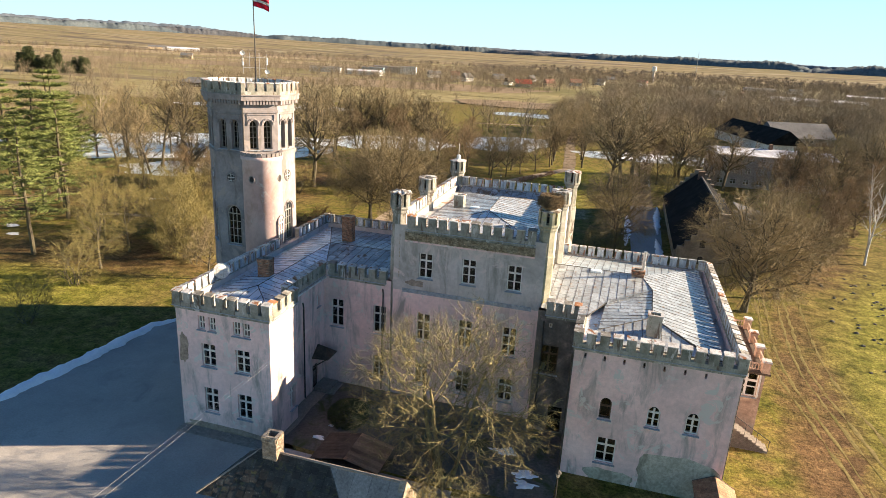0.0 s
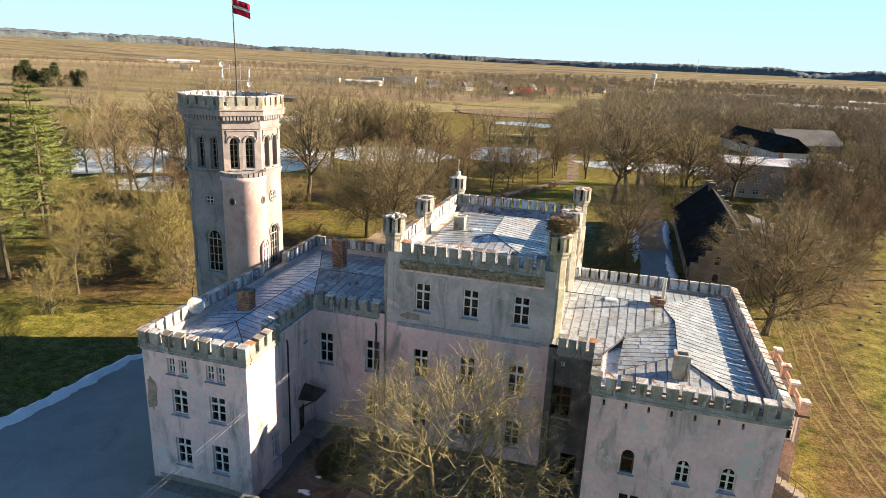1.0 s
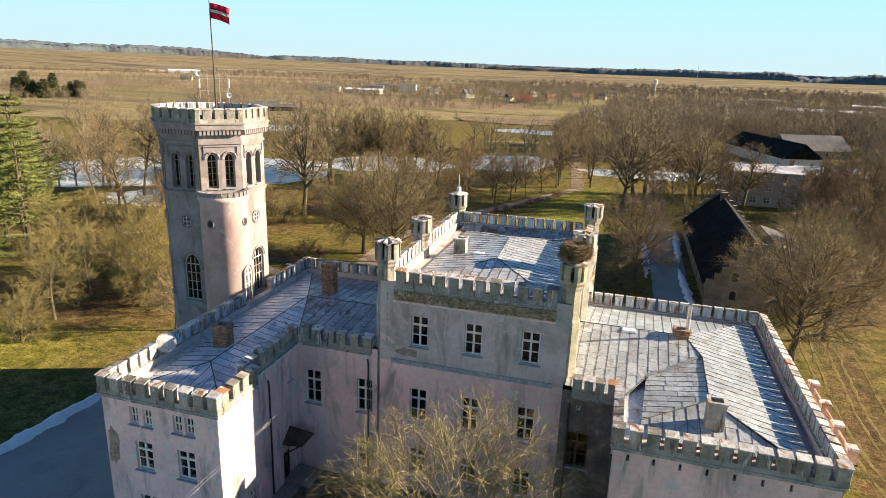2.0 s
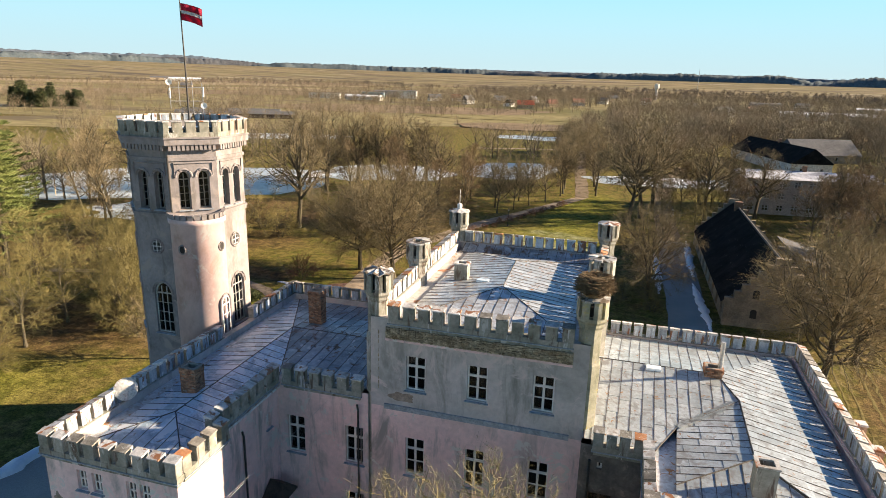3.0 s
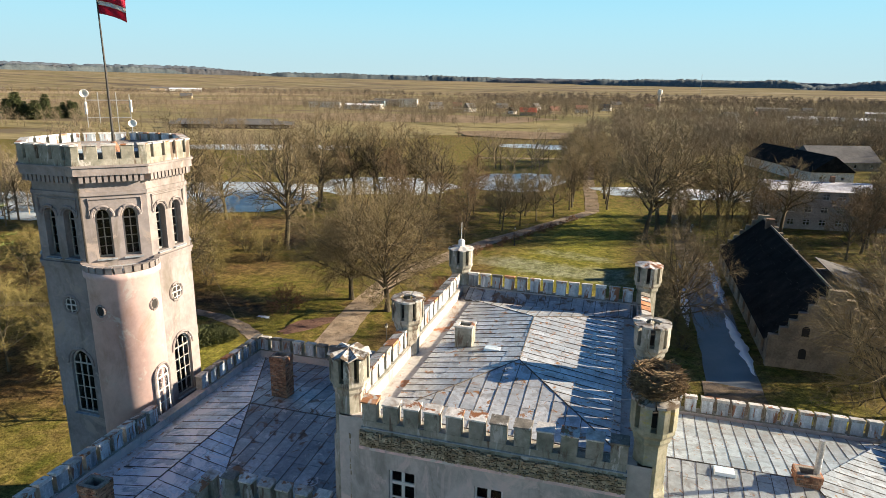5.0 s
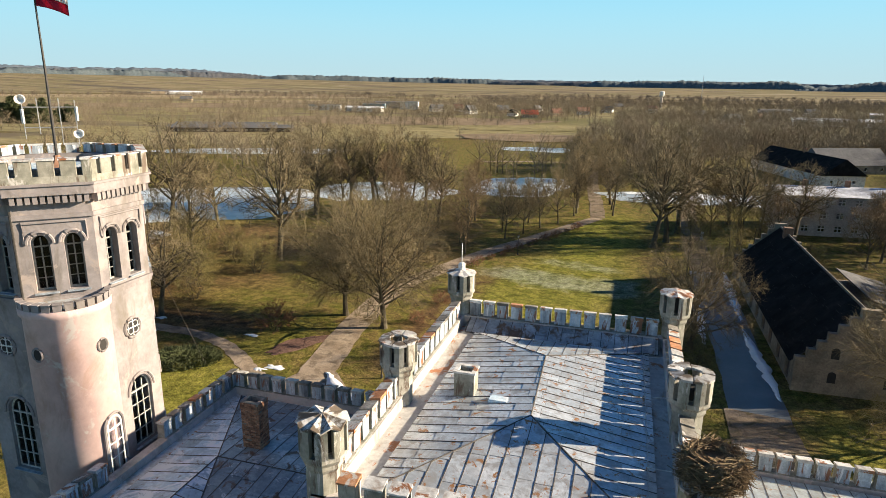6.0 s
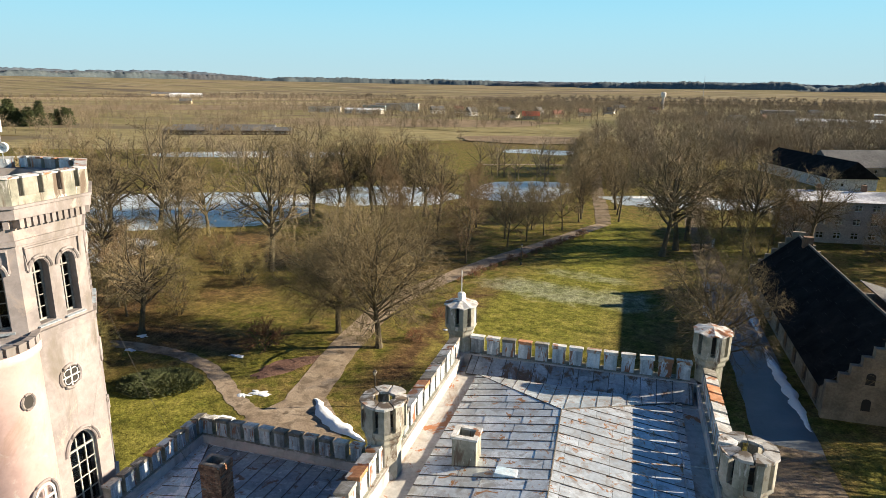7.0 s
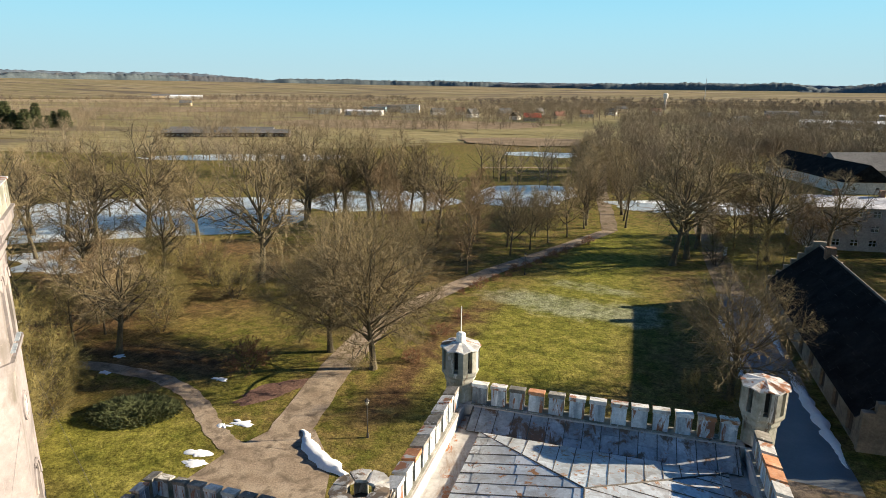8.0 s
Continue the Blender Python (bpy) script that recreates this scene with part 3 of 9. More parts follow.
def sheet_roof(owner, faces, width=0.62, length=1.7, seed=1, mat=None, name="roof", label="", seam=0.042, limit=300):
    """Planar roof faces laid with tin sheets: strips that run down the slope, cut into sheets, with standing seams."""
    rnd = random.Random(seed)
    bm = bmesh.new()
    for face in faces:
        bm.faces.new([bm.verts.new((p[0], p[1], p[2] - 0.03)) for p in face])
    deck = part(name, bm, SEAM, owner, label)
    seams = bmesh.new()
    count = 0
    for face in faces:
        pts = [Vector(p) for p in face]
        nrm = Vector((0, 0, 0))
        for p_, q_ in zip(pts, pts[1:] + pts[:1]):
            nrm += p_.cross(q_)
        nrm.normalize()
        if nrm.z < 0:
            nrm = -nrm
        e2 = Vector((0, 0, 1)) - nrm * nrm.z
        e2 = e2.normalized() if e2.length > 1e-3 else Vector((0, 1, 0))
        e1 = e2.cross(nrm).normalized()
        o = pts[0]
        flat = [((p - o).dot(e1), (p - o).dot(e2)) for p in pts]
        a0, a1 = min(p[0] for p in flat), max(p[0] for p in flat)
        k = 0
        a = a0 - rnd.uniform(0, width * 0.5)
        while a < a1:
            strip = clip(clip(flat, (-1, 0, -a - 0.009)), (1, 0, a + width - 0.009))
            if len(strip) >= 3:
                b0, b1 = min(p[1] for p in strip), max(p[1] for p in strip)
                b = b0 - rnd.uniform(0.1, 0.9) * length
                while b < b1:
                    piece = clip(clip(strip, (0, -1, -b - 0.012)), (0, 1, b + length))
                    if len(piece) >= 3:
                        bm = bmesh.new()
                        up = 0.012 + rnd.uniform(0, 0.012)
                        top = [bm.verts.new(o + e1 * p[0] + e2 * p[1] + nrm * (up + (0.012 if p[1] < b + length / 2 else 0.0))) for p in piece]
                        low = [bm.verts.new(v.co - nrm * 0.03) for v in top]
                        try:
                            bm.faces.new(top)
                            for q in range(len(top)):
                                bm.faces.new((top[q], low[q], low[(q + 1) % len(top)], top[(q + 1) % len(top)]))
                        except ValueError:
                            pass
                        part("roof_sheet", bm, mat or TIN, deck)
                        count += 1
                    b += length
                line = [p for p in strip if abs(p[0] - a) < 0.02]
                if len(line) >= 2:
                    l0, l1 = min(p[1] for p in line), max(p[1] for p in line)
                    mm = Matrix((( e1.x, e2.x, nrm.x, o.x), (e1.y, e2.y, nrm.y, o.y), (e1.z, e2.z, nrm.z, o.z), (0, 0, 0, 1)))
                    box(seams, a - 0.015, a + 0.015, l0, l1, 0.0, seam, mm)
            a += width
            k += 1
        for p, q in zip(pts, pts[1:] + pts[:1]):
            if abs(p.z - q.z) > 0.25 or (p.z > min(x.z for x in pts) + 0.3 and q.z > min(x.z for x in pts) + 0.3):
                tube(seams, [p + Vector((0, 0, 0.02)), q + Vector((0, 0, 0.02))], 0.035, 5)
    part("standing_seam", seams, SEAM, deck, kind="stuff")
    return deck

# ---- the castle ----
castle = thing("castle", (-10, 48, 0), "old pink plastered castle with crenellated parapets and tin roofs", "castle")
TOP = 10.05        # feet of the merlons of the wings
KEEP = 14.85       # feet of the merlons of the high middle block


def block(outline, z1, mats, holes=None, label="", thick=0.5, z0=-0.3):
    """Walls round a closed outline, counter-clockwise; holes and materials by the number of the side."""
    holes = holes or {}
    for i, a in enumerate(outline):
        b = outline[(i + 1) % len(outline)]
        bm = bmesh.new()
        wall(bm, a, b, z0, z1 - 0.03, [(u, z, w, h, r) for u, z, w, h, r, *_ in holes.get(i, [])], thick)
        part("wall", bm, mats[i] if isinstance(mats, (list, tuple)) else mats, castle, label)
        wm, _ = along(a, b)
        for u, z, w, h, r, *style in holes.get(i, []):
            kw = style[0] if style else {}
            window(castle, wm, u, z, w, h, r, **kw)


# the wing with the tower: a front part a little wider than the rest
LW = [(-29.2, 34.75), (-21.65, 34.75), (-21.65, 38.4), (-22.5, 38.4), (-22.5, 44.7), (-16.6, 44.7), (-16.6, 58.9), (-29.4, 58.9)]
SMALL = {"cols": 2, "rows": (0.5, 0.5), "bar": 0.03}
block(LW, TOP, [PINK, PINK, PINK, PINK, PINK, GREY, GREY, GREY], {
    0: [(u, 8.15, 0.56, 1.05, 0, SMALL) for u in (2.1, 2.98, 4.95, 5.72)] + [(u, z, 1.14, h, 0) for u in (2.55, 5.33) for z, h in ((5.28, 1.78), (1.55, 1.98))],
    1: [(3.0, 1.3, 0.85, 1.9, 0)],
    3: [(5.2, 7.3, 0.45, 0.95, 0, SMALL), (4.6, 0.1, 1.0, 2.2, 0, {"cols": 1, "rows": (0.75, 0.25), "frame_mat": DARKWOOD, "sill": False})],
    4: [(u, z, 1.14, h, 0) for u in (1.18, 5.0) for z, h in ((5.25, 2.45),)] + [(5.0, 1.2, 1.14, 2.0, 0)],
    7: [(u, z, 1.14, 1.9, 0) for u in (18.5, 21.5) for z in (5.28, 1.55)]})
battlement(castle, LW[0], LW[1], TOP)
battlement(castle, LW[1], LW[2], TOP, ends=(0.5, 0))
battlement(castle, LW[3], (-22.5, 44.7 + 0.14), TOP, ends=(0.14, 0.14))
battlement(castle, (-22.5, 44.7), (-17.0, 44.7), TOP, ends=(0.55, 0.14))
battlement(castle, (-16.6, 58.9), LW[7], TOP, ends=(0.14, 0.5))
battlement(castle, LW[7], (-29.35, 52.6), TOP)
battlement(castle, (-29.3, 48.6), LW[0], TOP, ends=(0, 0.5))
E9 = 9.65
sheet_roof(castle, [
    [(-27.9, 36.6, E9), (-22.9, 36.6, E9), (-25.4, 39.4, 10.1)],
    [(-25.4, 39.4, 10.1), (-22.9, 36.6, E9), (-22.9, 45.6, E9), (-25.4, 51.8, 10.1)],
    [(-27.9, 36.6, E9), (-25.4, 39.4, 10.1), (-25.4, 51.8, 10.1), (-28.4, 58.2, E9)],
], width=0.72, length=1.9, seed=3, label="blue grey weathered tin roof with flat seams")
# darker tin for the two roof faces nearest the keep
TIN_DARK = surface("dark_tin_sheet", [(0.16, 0.22, 0.265), (0.26, 0.34, 0.39), (0.38, 0.46, 0.51)], 0.45, 0.6, 5.0, metal=0.25, bump=0.15, fine_mix=0.25, vary=0.3, stain=(0.14, 0.09, 0.06), stain_at=(0.55, 0.63), stain_scale=1.2, patch=(0.50, 0.56, 0.60), patch_at=(0.58, 0.62), patch_scale=1.3)
sheet_roof(castle, [
    [(-25.4, 51.8, 10.1), (-22.9, 45.6, E9), (-16.7, 45.6, E9), (-16.7, 51.8, 10.1)],
    [(-28.4, 58.2, E9), (-25.4, 51.8, 10.1), (-16.7, 51.8, 10.1), (-16.7, 58.2, E9)],
], width=0.72, length=1.9, seed=4, mat=TIN_DARK, label="darker tin roof with brown stains")
for x0, x1, y0, y1 in ((-29.0, -21.9, 34.9, 38.7), (-29.1, -22.3, 38.7, 58.6), (-22.3, -16.7, 45.0, 58.6)):
    bm = bmesh.new()
    box(bm, x0, x1, y0, y1, E9 - 0.2, E9 - 0.06)
    part("valley_gutter", bm, TIN_PALE, castle, "pale sheet metal gutter behind the parapet")

# the high middle block
MB = [(-16.4, 44.7), (-4.5, 44.7), (-4.5, 62.7), (-16.4, 62.7)]
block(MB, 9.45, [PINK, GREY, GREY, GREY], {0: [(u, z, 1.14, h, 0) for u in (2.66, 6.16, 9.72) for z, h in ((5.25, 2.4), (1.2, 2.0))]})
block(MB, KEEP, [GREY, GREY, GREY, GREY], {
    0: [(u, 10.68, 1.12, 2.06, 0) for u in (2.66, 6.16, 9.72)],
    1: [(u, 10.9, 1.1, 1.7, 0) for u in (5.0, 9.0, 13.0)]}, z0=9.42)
battlement(castle, MB[0], MB[1], KEEP, ends=(1.2, 1.0))
battlement(castle, MB[1], MB[2], KEEP, ends=(1.2, 0.9))
battlement(castle, MB[2], MB[3], KEEP, ends=(0.9, 0.9))
battlement(castle, MB[3], MB[0], KEEP, ends=(0.9, 1.2))
bm = bmesh.new()
box(bm, -15.6, -5.2, 44.60, 44.7, 9.45, 9.62)
box(bm, -15.6, -5.2, 44.64, 44.7, 9.30, 9.45)
part("string_course", bm, SILL, castle, "grey metal covered string course")
bm = bmesh.new()
box(bm, -15.5, -5.3, 44.56, 44.7, 13.55, 13.68)
part("string_course", bm, PINK, castle)
bm = bmesh.new()
box(bm, -15.5, -5.3, 44.62, 44.7, 13.68, 14.32)
band = part("bare_stone_band", bm, RUBBLE, castle, "strip of bare rubble stone where render fell off")
RZ, EZ = 15.08, 14.38
sheet_roof(castle, [
    [(-15.0, 46.0, EZ), (-5.6, 46.0, EZ), (-10.35, 51.5, RZ)],
    [(-5.6, 46.0, EZ), (-5.7, 60.9, EZ), (-10.55, 57.4, RZ), (-10.35, 51.5, RZ)],
    [(-15.0, 46.0, EZ), (-10.35, 51.5, RZ), (-10.55, 57.4, RZ), (-14.9, 60.9, EZ)],
    [(-14.9, 60.9, EZ), (-10.55, 57.4, RZ), (-5.7, 60.9, EZ)],
], width=0.62, length=1.6, seed=5, mat=TIN_PALE, label="silvery tin hip roof with rust stains")
bm = bmesh.new()
box(bm, -16.0, -4.9, 45.1, 62.3, EZ - 0.25, EZ - 0.1)
part("valley_gutter", bm, GUTTER, castle, "wide rusty sheet metal gutter behind the parapet")

RUSTSHEET = surface("rust_streaked_sheet", [(0.26, 0.28, 0.30), (0.42, 0.45, 0.475), (0.60, 0.63, 0.65)], 0.5, 0.9, 7.0, metal=0.2, bump=0.2, fine_mix=0.25, vary=0.2, stain=(0.20, 0.12, 0.075), stain_at=(0.51, 0.60), stain_scale=1.3, stain_stretch=(1.2, 0.6, 0.6), patch=(0.40, 0.19, 0.09), patch_at=(0.62, 0.66), patch_scale=2.0)
sheet_roof(castle, [[(-15.5, 60.95, EZ - 0.02), (-5.2, 60.95, EZ - 0.02), (-5.2, 62.28, KEEP - 0.08), (-15.5, 62.28, KEEP - 0.08)]], width=0.7, length=1.6, seed=15, mat=RUSTSHEET, name="back_slope", label="brown rust-streaked sheets behind the parapet")

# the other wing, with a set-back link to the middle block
# link wall: far darker than the pink wings, with paler pinkish patches
LINKWALL = surface("dark_link_plaster", [(0.075, 0.07, 0.062), (0.13, 0.118, 0.105), (0.21, 0.185, 0.165)], 0.95, 0.6, 4.0, bump=0.4, fine_mix=0.25, stain=(0.30, 0.235, 0.215), stain_at=(0.56, 0.62), stain_scale=0.6)
RW = [(-4.5, 43.5), (-1.4, 43.5), (-1.4, 38.95), (8.95, 38.95), (8.8, 59.1), (-4.5, 59.1)]
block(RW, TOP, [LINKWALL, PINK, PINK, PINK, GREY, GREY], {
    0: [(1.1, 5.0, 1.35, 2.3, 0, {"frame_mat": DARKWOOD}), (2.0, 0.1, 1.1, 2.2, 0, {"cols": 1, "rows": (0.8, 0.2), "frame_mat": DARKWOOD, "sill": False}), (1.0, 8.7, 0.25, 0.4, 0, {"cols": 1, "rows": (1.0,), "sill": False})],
    2: [(2.47, 4.78, 0.75, 1.6, 0.4, {"frame_mat": DARKWOOD, "cols": 1, "rows": (0.6, 0.4)}), (5.55, 4.82, 0.82, 1.55, 0.42), (7.98, 4.86, 0.85, 1.55, 0.44), (2.85, 1.4, 1.3, 1.95, 0)]
       + [(0.73 + 1.25 * k, 9.0, 0.14, 0.36, 0, {"cols": 1, "rows": (1.0,), "sill": False, "frame_mat": DARKWOOD, "recess": 0.3}) for k in range(7)],
    3: [(u, 5.2, 1.2, 2.2, 0) for u in (3.0, 6.5, 18.5)]})
battlement(castle, RW[0], RW[1], TOP, ends=(0.7, 0.2), w=0.5, pitch=0.68)
battlement(castle, RW[1], RW[2], TOP, ends=(0.3, 0.5))
battlement(castle, RW[2], RW[3], TOP)
battlement(castle, RW[3], RW[4], TOP, ends=(0.5, 0.5))
battlement(castle, RW[4], RW[5], TOP, ends=(0.5, 0.2))
R1, R2, RE, RR = 10.98, 10.7, 10.0, 9.9
sheet_roof(castle, [
    [(-4.4, 44.0, RE), (-0.9, 44.0, RE), (0.2, 46.2, 10.27), (3.6, 49.4, R2), (2.7, 52.0, R1), (-4.4, 52.0, R1)],
    [(-4.4, 52.0, R1), (2.7, 52.0, R1), (7.6, 58.4, RR), (-4.4, 58.4, RR + 0.1)],
    [(2.7, 52.0, R1), (3.6, 49.4, R2), (3.45, 43.6, R2), (7.2, 40.0, RR), (7.9, 40.0, RR - 0.05), (7.9, 58.4, RR), (7.6, 58.4, RR)],
    [(3.6, 49.4, R2), (0.2, 46.2, 10.27), (-0.1, 41.2, 10.15), (3.45, 43.6, R2)],
    [(-0.1, 41.2, 10.15), (-0.1, 40.0, RR), (7.2, 40.0, RR), (3.45, 43.6, R2)],
], width=0.62, length=1.5, seed=9, mat=TIN_GREY, label="bright weathered tin roof with standing seams")
bm = bmesh.new()
lane_ = [Vector((3.6, 49.4, 10.74)), Vector((0.2, 46.2, 10.33))]
side_ = Vector((0.16, -0.18, 0.0))
bm.faces.new([bm.verts.new(p) for p in (lane_[0] - side_, lane_[0] + side_, lane_[1] + side_, lane_[1] - side_)])
bmesh.ops.solidify(bm, geom=bm.faces[:], thickness=0.03)
part("valley_sheet", bm, TIN_GREY, castle, "wide folded sheet in the roof's valley")
bm = bmesh.new()
box(bm, -0.97, 0.24, 39.42, 46.15, RR - 0.3, RR + 0.02)
part("valley_gutter", bm, TIN_PALE, castle, "pale sunlit box gutter behind the parapet")
bm = bmesh.new()
box(bm, -0.95, 8.4, 39.4, 58.7, RR - 0.45, RR - 0.35)
box(bm, -4.3, -0.95, 43.95, 58.7, RR - 0.45, RR - 0.35)
part("valley_gutter", bm, GUTTER, castle)
# solid near-black boxes painted as the unlit rooms behind the windows
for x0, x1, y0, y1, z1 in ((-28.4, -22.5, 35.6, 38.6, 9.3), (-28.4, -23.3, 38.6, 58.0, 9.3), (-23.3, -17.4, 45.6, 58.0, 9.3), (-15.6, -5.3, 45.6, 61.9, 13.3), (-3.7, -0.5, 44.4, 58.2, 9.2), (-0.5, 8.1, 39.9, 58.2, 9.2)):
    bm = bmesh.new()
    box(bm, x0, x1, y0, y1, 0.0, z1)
    part("interior", bm, UNLIT_BLACK, castle)


# corner turrets of the middle block
def turret(x, y, foot, top, style="open", r=0.80, mat=PARAPET):
    bm = bmesh.new()
    neck = KEEP + 0.75
    lathe(bm, [(0.68, foot), (0.68, KEEP - 1.2), (0.60, KEEP - 1.1), (0.60, neck), (0.68, neck + 0.15), (0.68, neck + 0.28), (r, neck + 0.45), (r, neck + 0.62), (r - 0.24, neck + 0.63), (r - 0.24, neck + 0.7)], 8, (x, y))
    ob = part("turret", bm, mat, castle, "octagonal corner turret with slotted crown")
    # solid core, its black stands for the shade inside the crown
    bm = bmesh.new()
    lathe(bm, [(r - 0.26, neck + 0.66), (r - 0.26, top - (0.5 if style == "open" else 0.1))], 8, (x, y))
    part("core", bm, UNLIT_BLACK, ob, "near-black core painted as the crown's unlit hollow")
    for k in range(8):
        a = math.pi / 8 + k * math.pi / 4
        m = Matrix.Translation((x, y, 0)) @ Matrix.Rotation(a, 4, "Z")
        bm = bmesh.new()
        prism(bm, [(r - 0.25, -0.13), (r - 0.03, -0.21), (r + 0.005, 0.0), (r - 0.03, 0.21), (r - 0.25, 0.13)], neck + 0.62, top - 0.09, m=m)
        part("pier", bm, mat, ob)
    bm = bmesh.new()
    if style == "open":
        inner = r * 0.50
        rnd = random.Random(int(x * 13 + y * 29))
        for k in range(8):
            a0, a1 = k * math.pi / 4 + 0.03, (k + 1) * math.pi / 4 - 0.03
            outer, dip = r + rnd.uniform(0.0, 0.11), rnd.uniform(-0.07, 0.04)
            up = []
            for q, aa, dz in ((inner, a0, 0.0), (outer, a0, dip), (outer + 0.03, (a0 + a1) / 2, dip), (outer, a1, dip + rnd.uniform(-0.04, 0.04)), (inner, a1, 0.0), (inner * rnd.uniform(0.75, 1.1), (a0 + a1) / 2, 0.02)):
                up.append((x + q * math.cos(aa), y + q * math.sin(aa), top + dz))
            plate = bmesh.new()
            T = [plate.verts.new(p) for p in up]
            B = [plate.verts.new((p[0], p[1], p[2] - 0.09)) for p in up]
            plate.faces.new(T)
            plate.faces.new(B[::-1])
            for q in range(6):
                plate.faces.new((T[q], B[q], B[(q + 1) % 6], T[(q + 1) % 6]))
            part("cap_plate", plate, PEELED, ob, "loose peeling metal plate")
    else:
        rise = {"fan": 0.22, "cone": 0.16, "knob": 0.2}[style]
        for k in range(8):
            a0, a1 = math.pi / 8 + k * math.pi / 4, math.pi / 8 + (k + 1) * math.pi / 4
            mid, o = (a0 + a1) / 2, r + 0.08
            sag = 0.10 if style == "fan" else 0.02
            pts = [(x, y, top + rise), (x + o * math.cos(a0), y + o * math.sin(a0), top - 0.05), (x + (o - 0.05) * math.cos(mid), y + (o - 0.05) * math.sin(mid), top + sag), (x + o * math.cos(a1), y + o * math.sin(a1), top - 0.05)]
            up = [bm.verts.new(p) for p in pts]
            dn = [bm.verts.new((p[0], p[1], p[2] - 0.05)) for p in pts]
            bm.faces.new(up)
            bm.faces.new(dn[::-1])
            for q in range(4):
                bm.faces.new((up[q], dn[q], dn[(q + 1) % 4], up[(q + 1) % 4]))
    if style == "open":
        bm.free()
    else:
        bmesh.ops.remove_doubles(bm, verts=bm.verts, dist=0.002)
        part("cap", bm, PEELED if style == "fan" else CAP, ob, "peeling metal cap")
    if style == "knob":
        bm = bmesh.new()
        lathe(bm, [(0.2, top + 0.15), (0.2, top + 0.5), (0.12, top + 0.56)], 8, (x, y))
        tube(bm, [(x, y, top + 0.5), (x, y, top + 1.7)], 0.025, 6)
        part("spike", bm, WHITEPAINT, ob, "short white metal spike")


turret(-16.2, 45.35, 0.0, 17.25, "fan")
turret(-4.6, 45.35, 0.0, 17.25, "open", mat=LICHEN)
turret(-16.25, 52.4, KEEP - 2, 17.25, "open")
turret(-4.5, 52.8, 0.0, 17.25, "open")
turret(-16.25, 62.8, KEEP - 2.5, 17.25, "knob")
turret(-4.5, 62.8, 0.0, 17.25, "cone")

# rubble where render fell from the turret's chamfer
rnd = random.Random(61)
for k in range(70):
    q = -math.pi / 4
    m = Matrix.Translation((-16.2, 45.35, 0)) @ Matrix.Rotation(q, 4, "Z")
    z = 10.6 + 3.9 * (k // 5) / 14
    y = -0.24 + 0.115 * (k % 5) + rnd.uniform(-0.02, 0.02)
    bm = bmesh.new()
    w_, h_ = rnd.uniform(0.045, 0.06), rnd.uniform(0.08, 0.125)
    box(bm, 0.60, 0.64 + rnd.uniform(0, 0.03), y - w_, y + w_, z - h_, z + h_, m)
    part("stone", bm, RUBBLE, castle)

# the octagonal tower with its round bay
TC = (-33.7, 52.3)
AP = 3.62


def octagon(ap):
    r = ap / math.cos(math.pi / 8)
    return [(TC[0] + r * math.cos(math.pi / 8 + k * math.pi / 4), TC[1] + r * math.sin(math.pi / 8 + k * math.pi / 4)) for k in range(8)]


OC = octagon(AP)
SIDE = 2 * AP * math.tan(math.pi / 8)
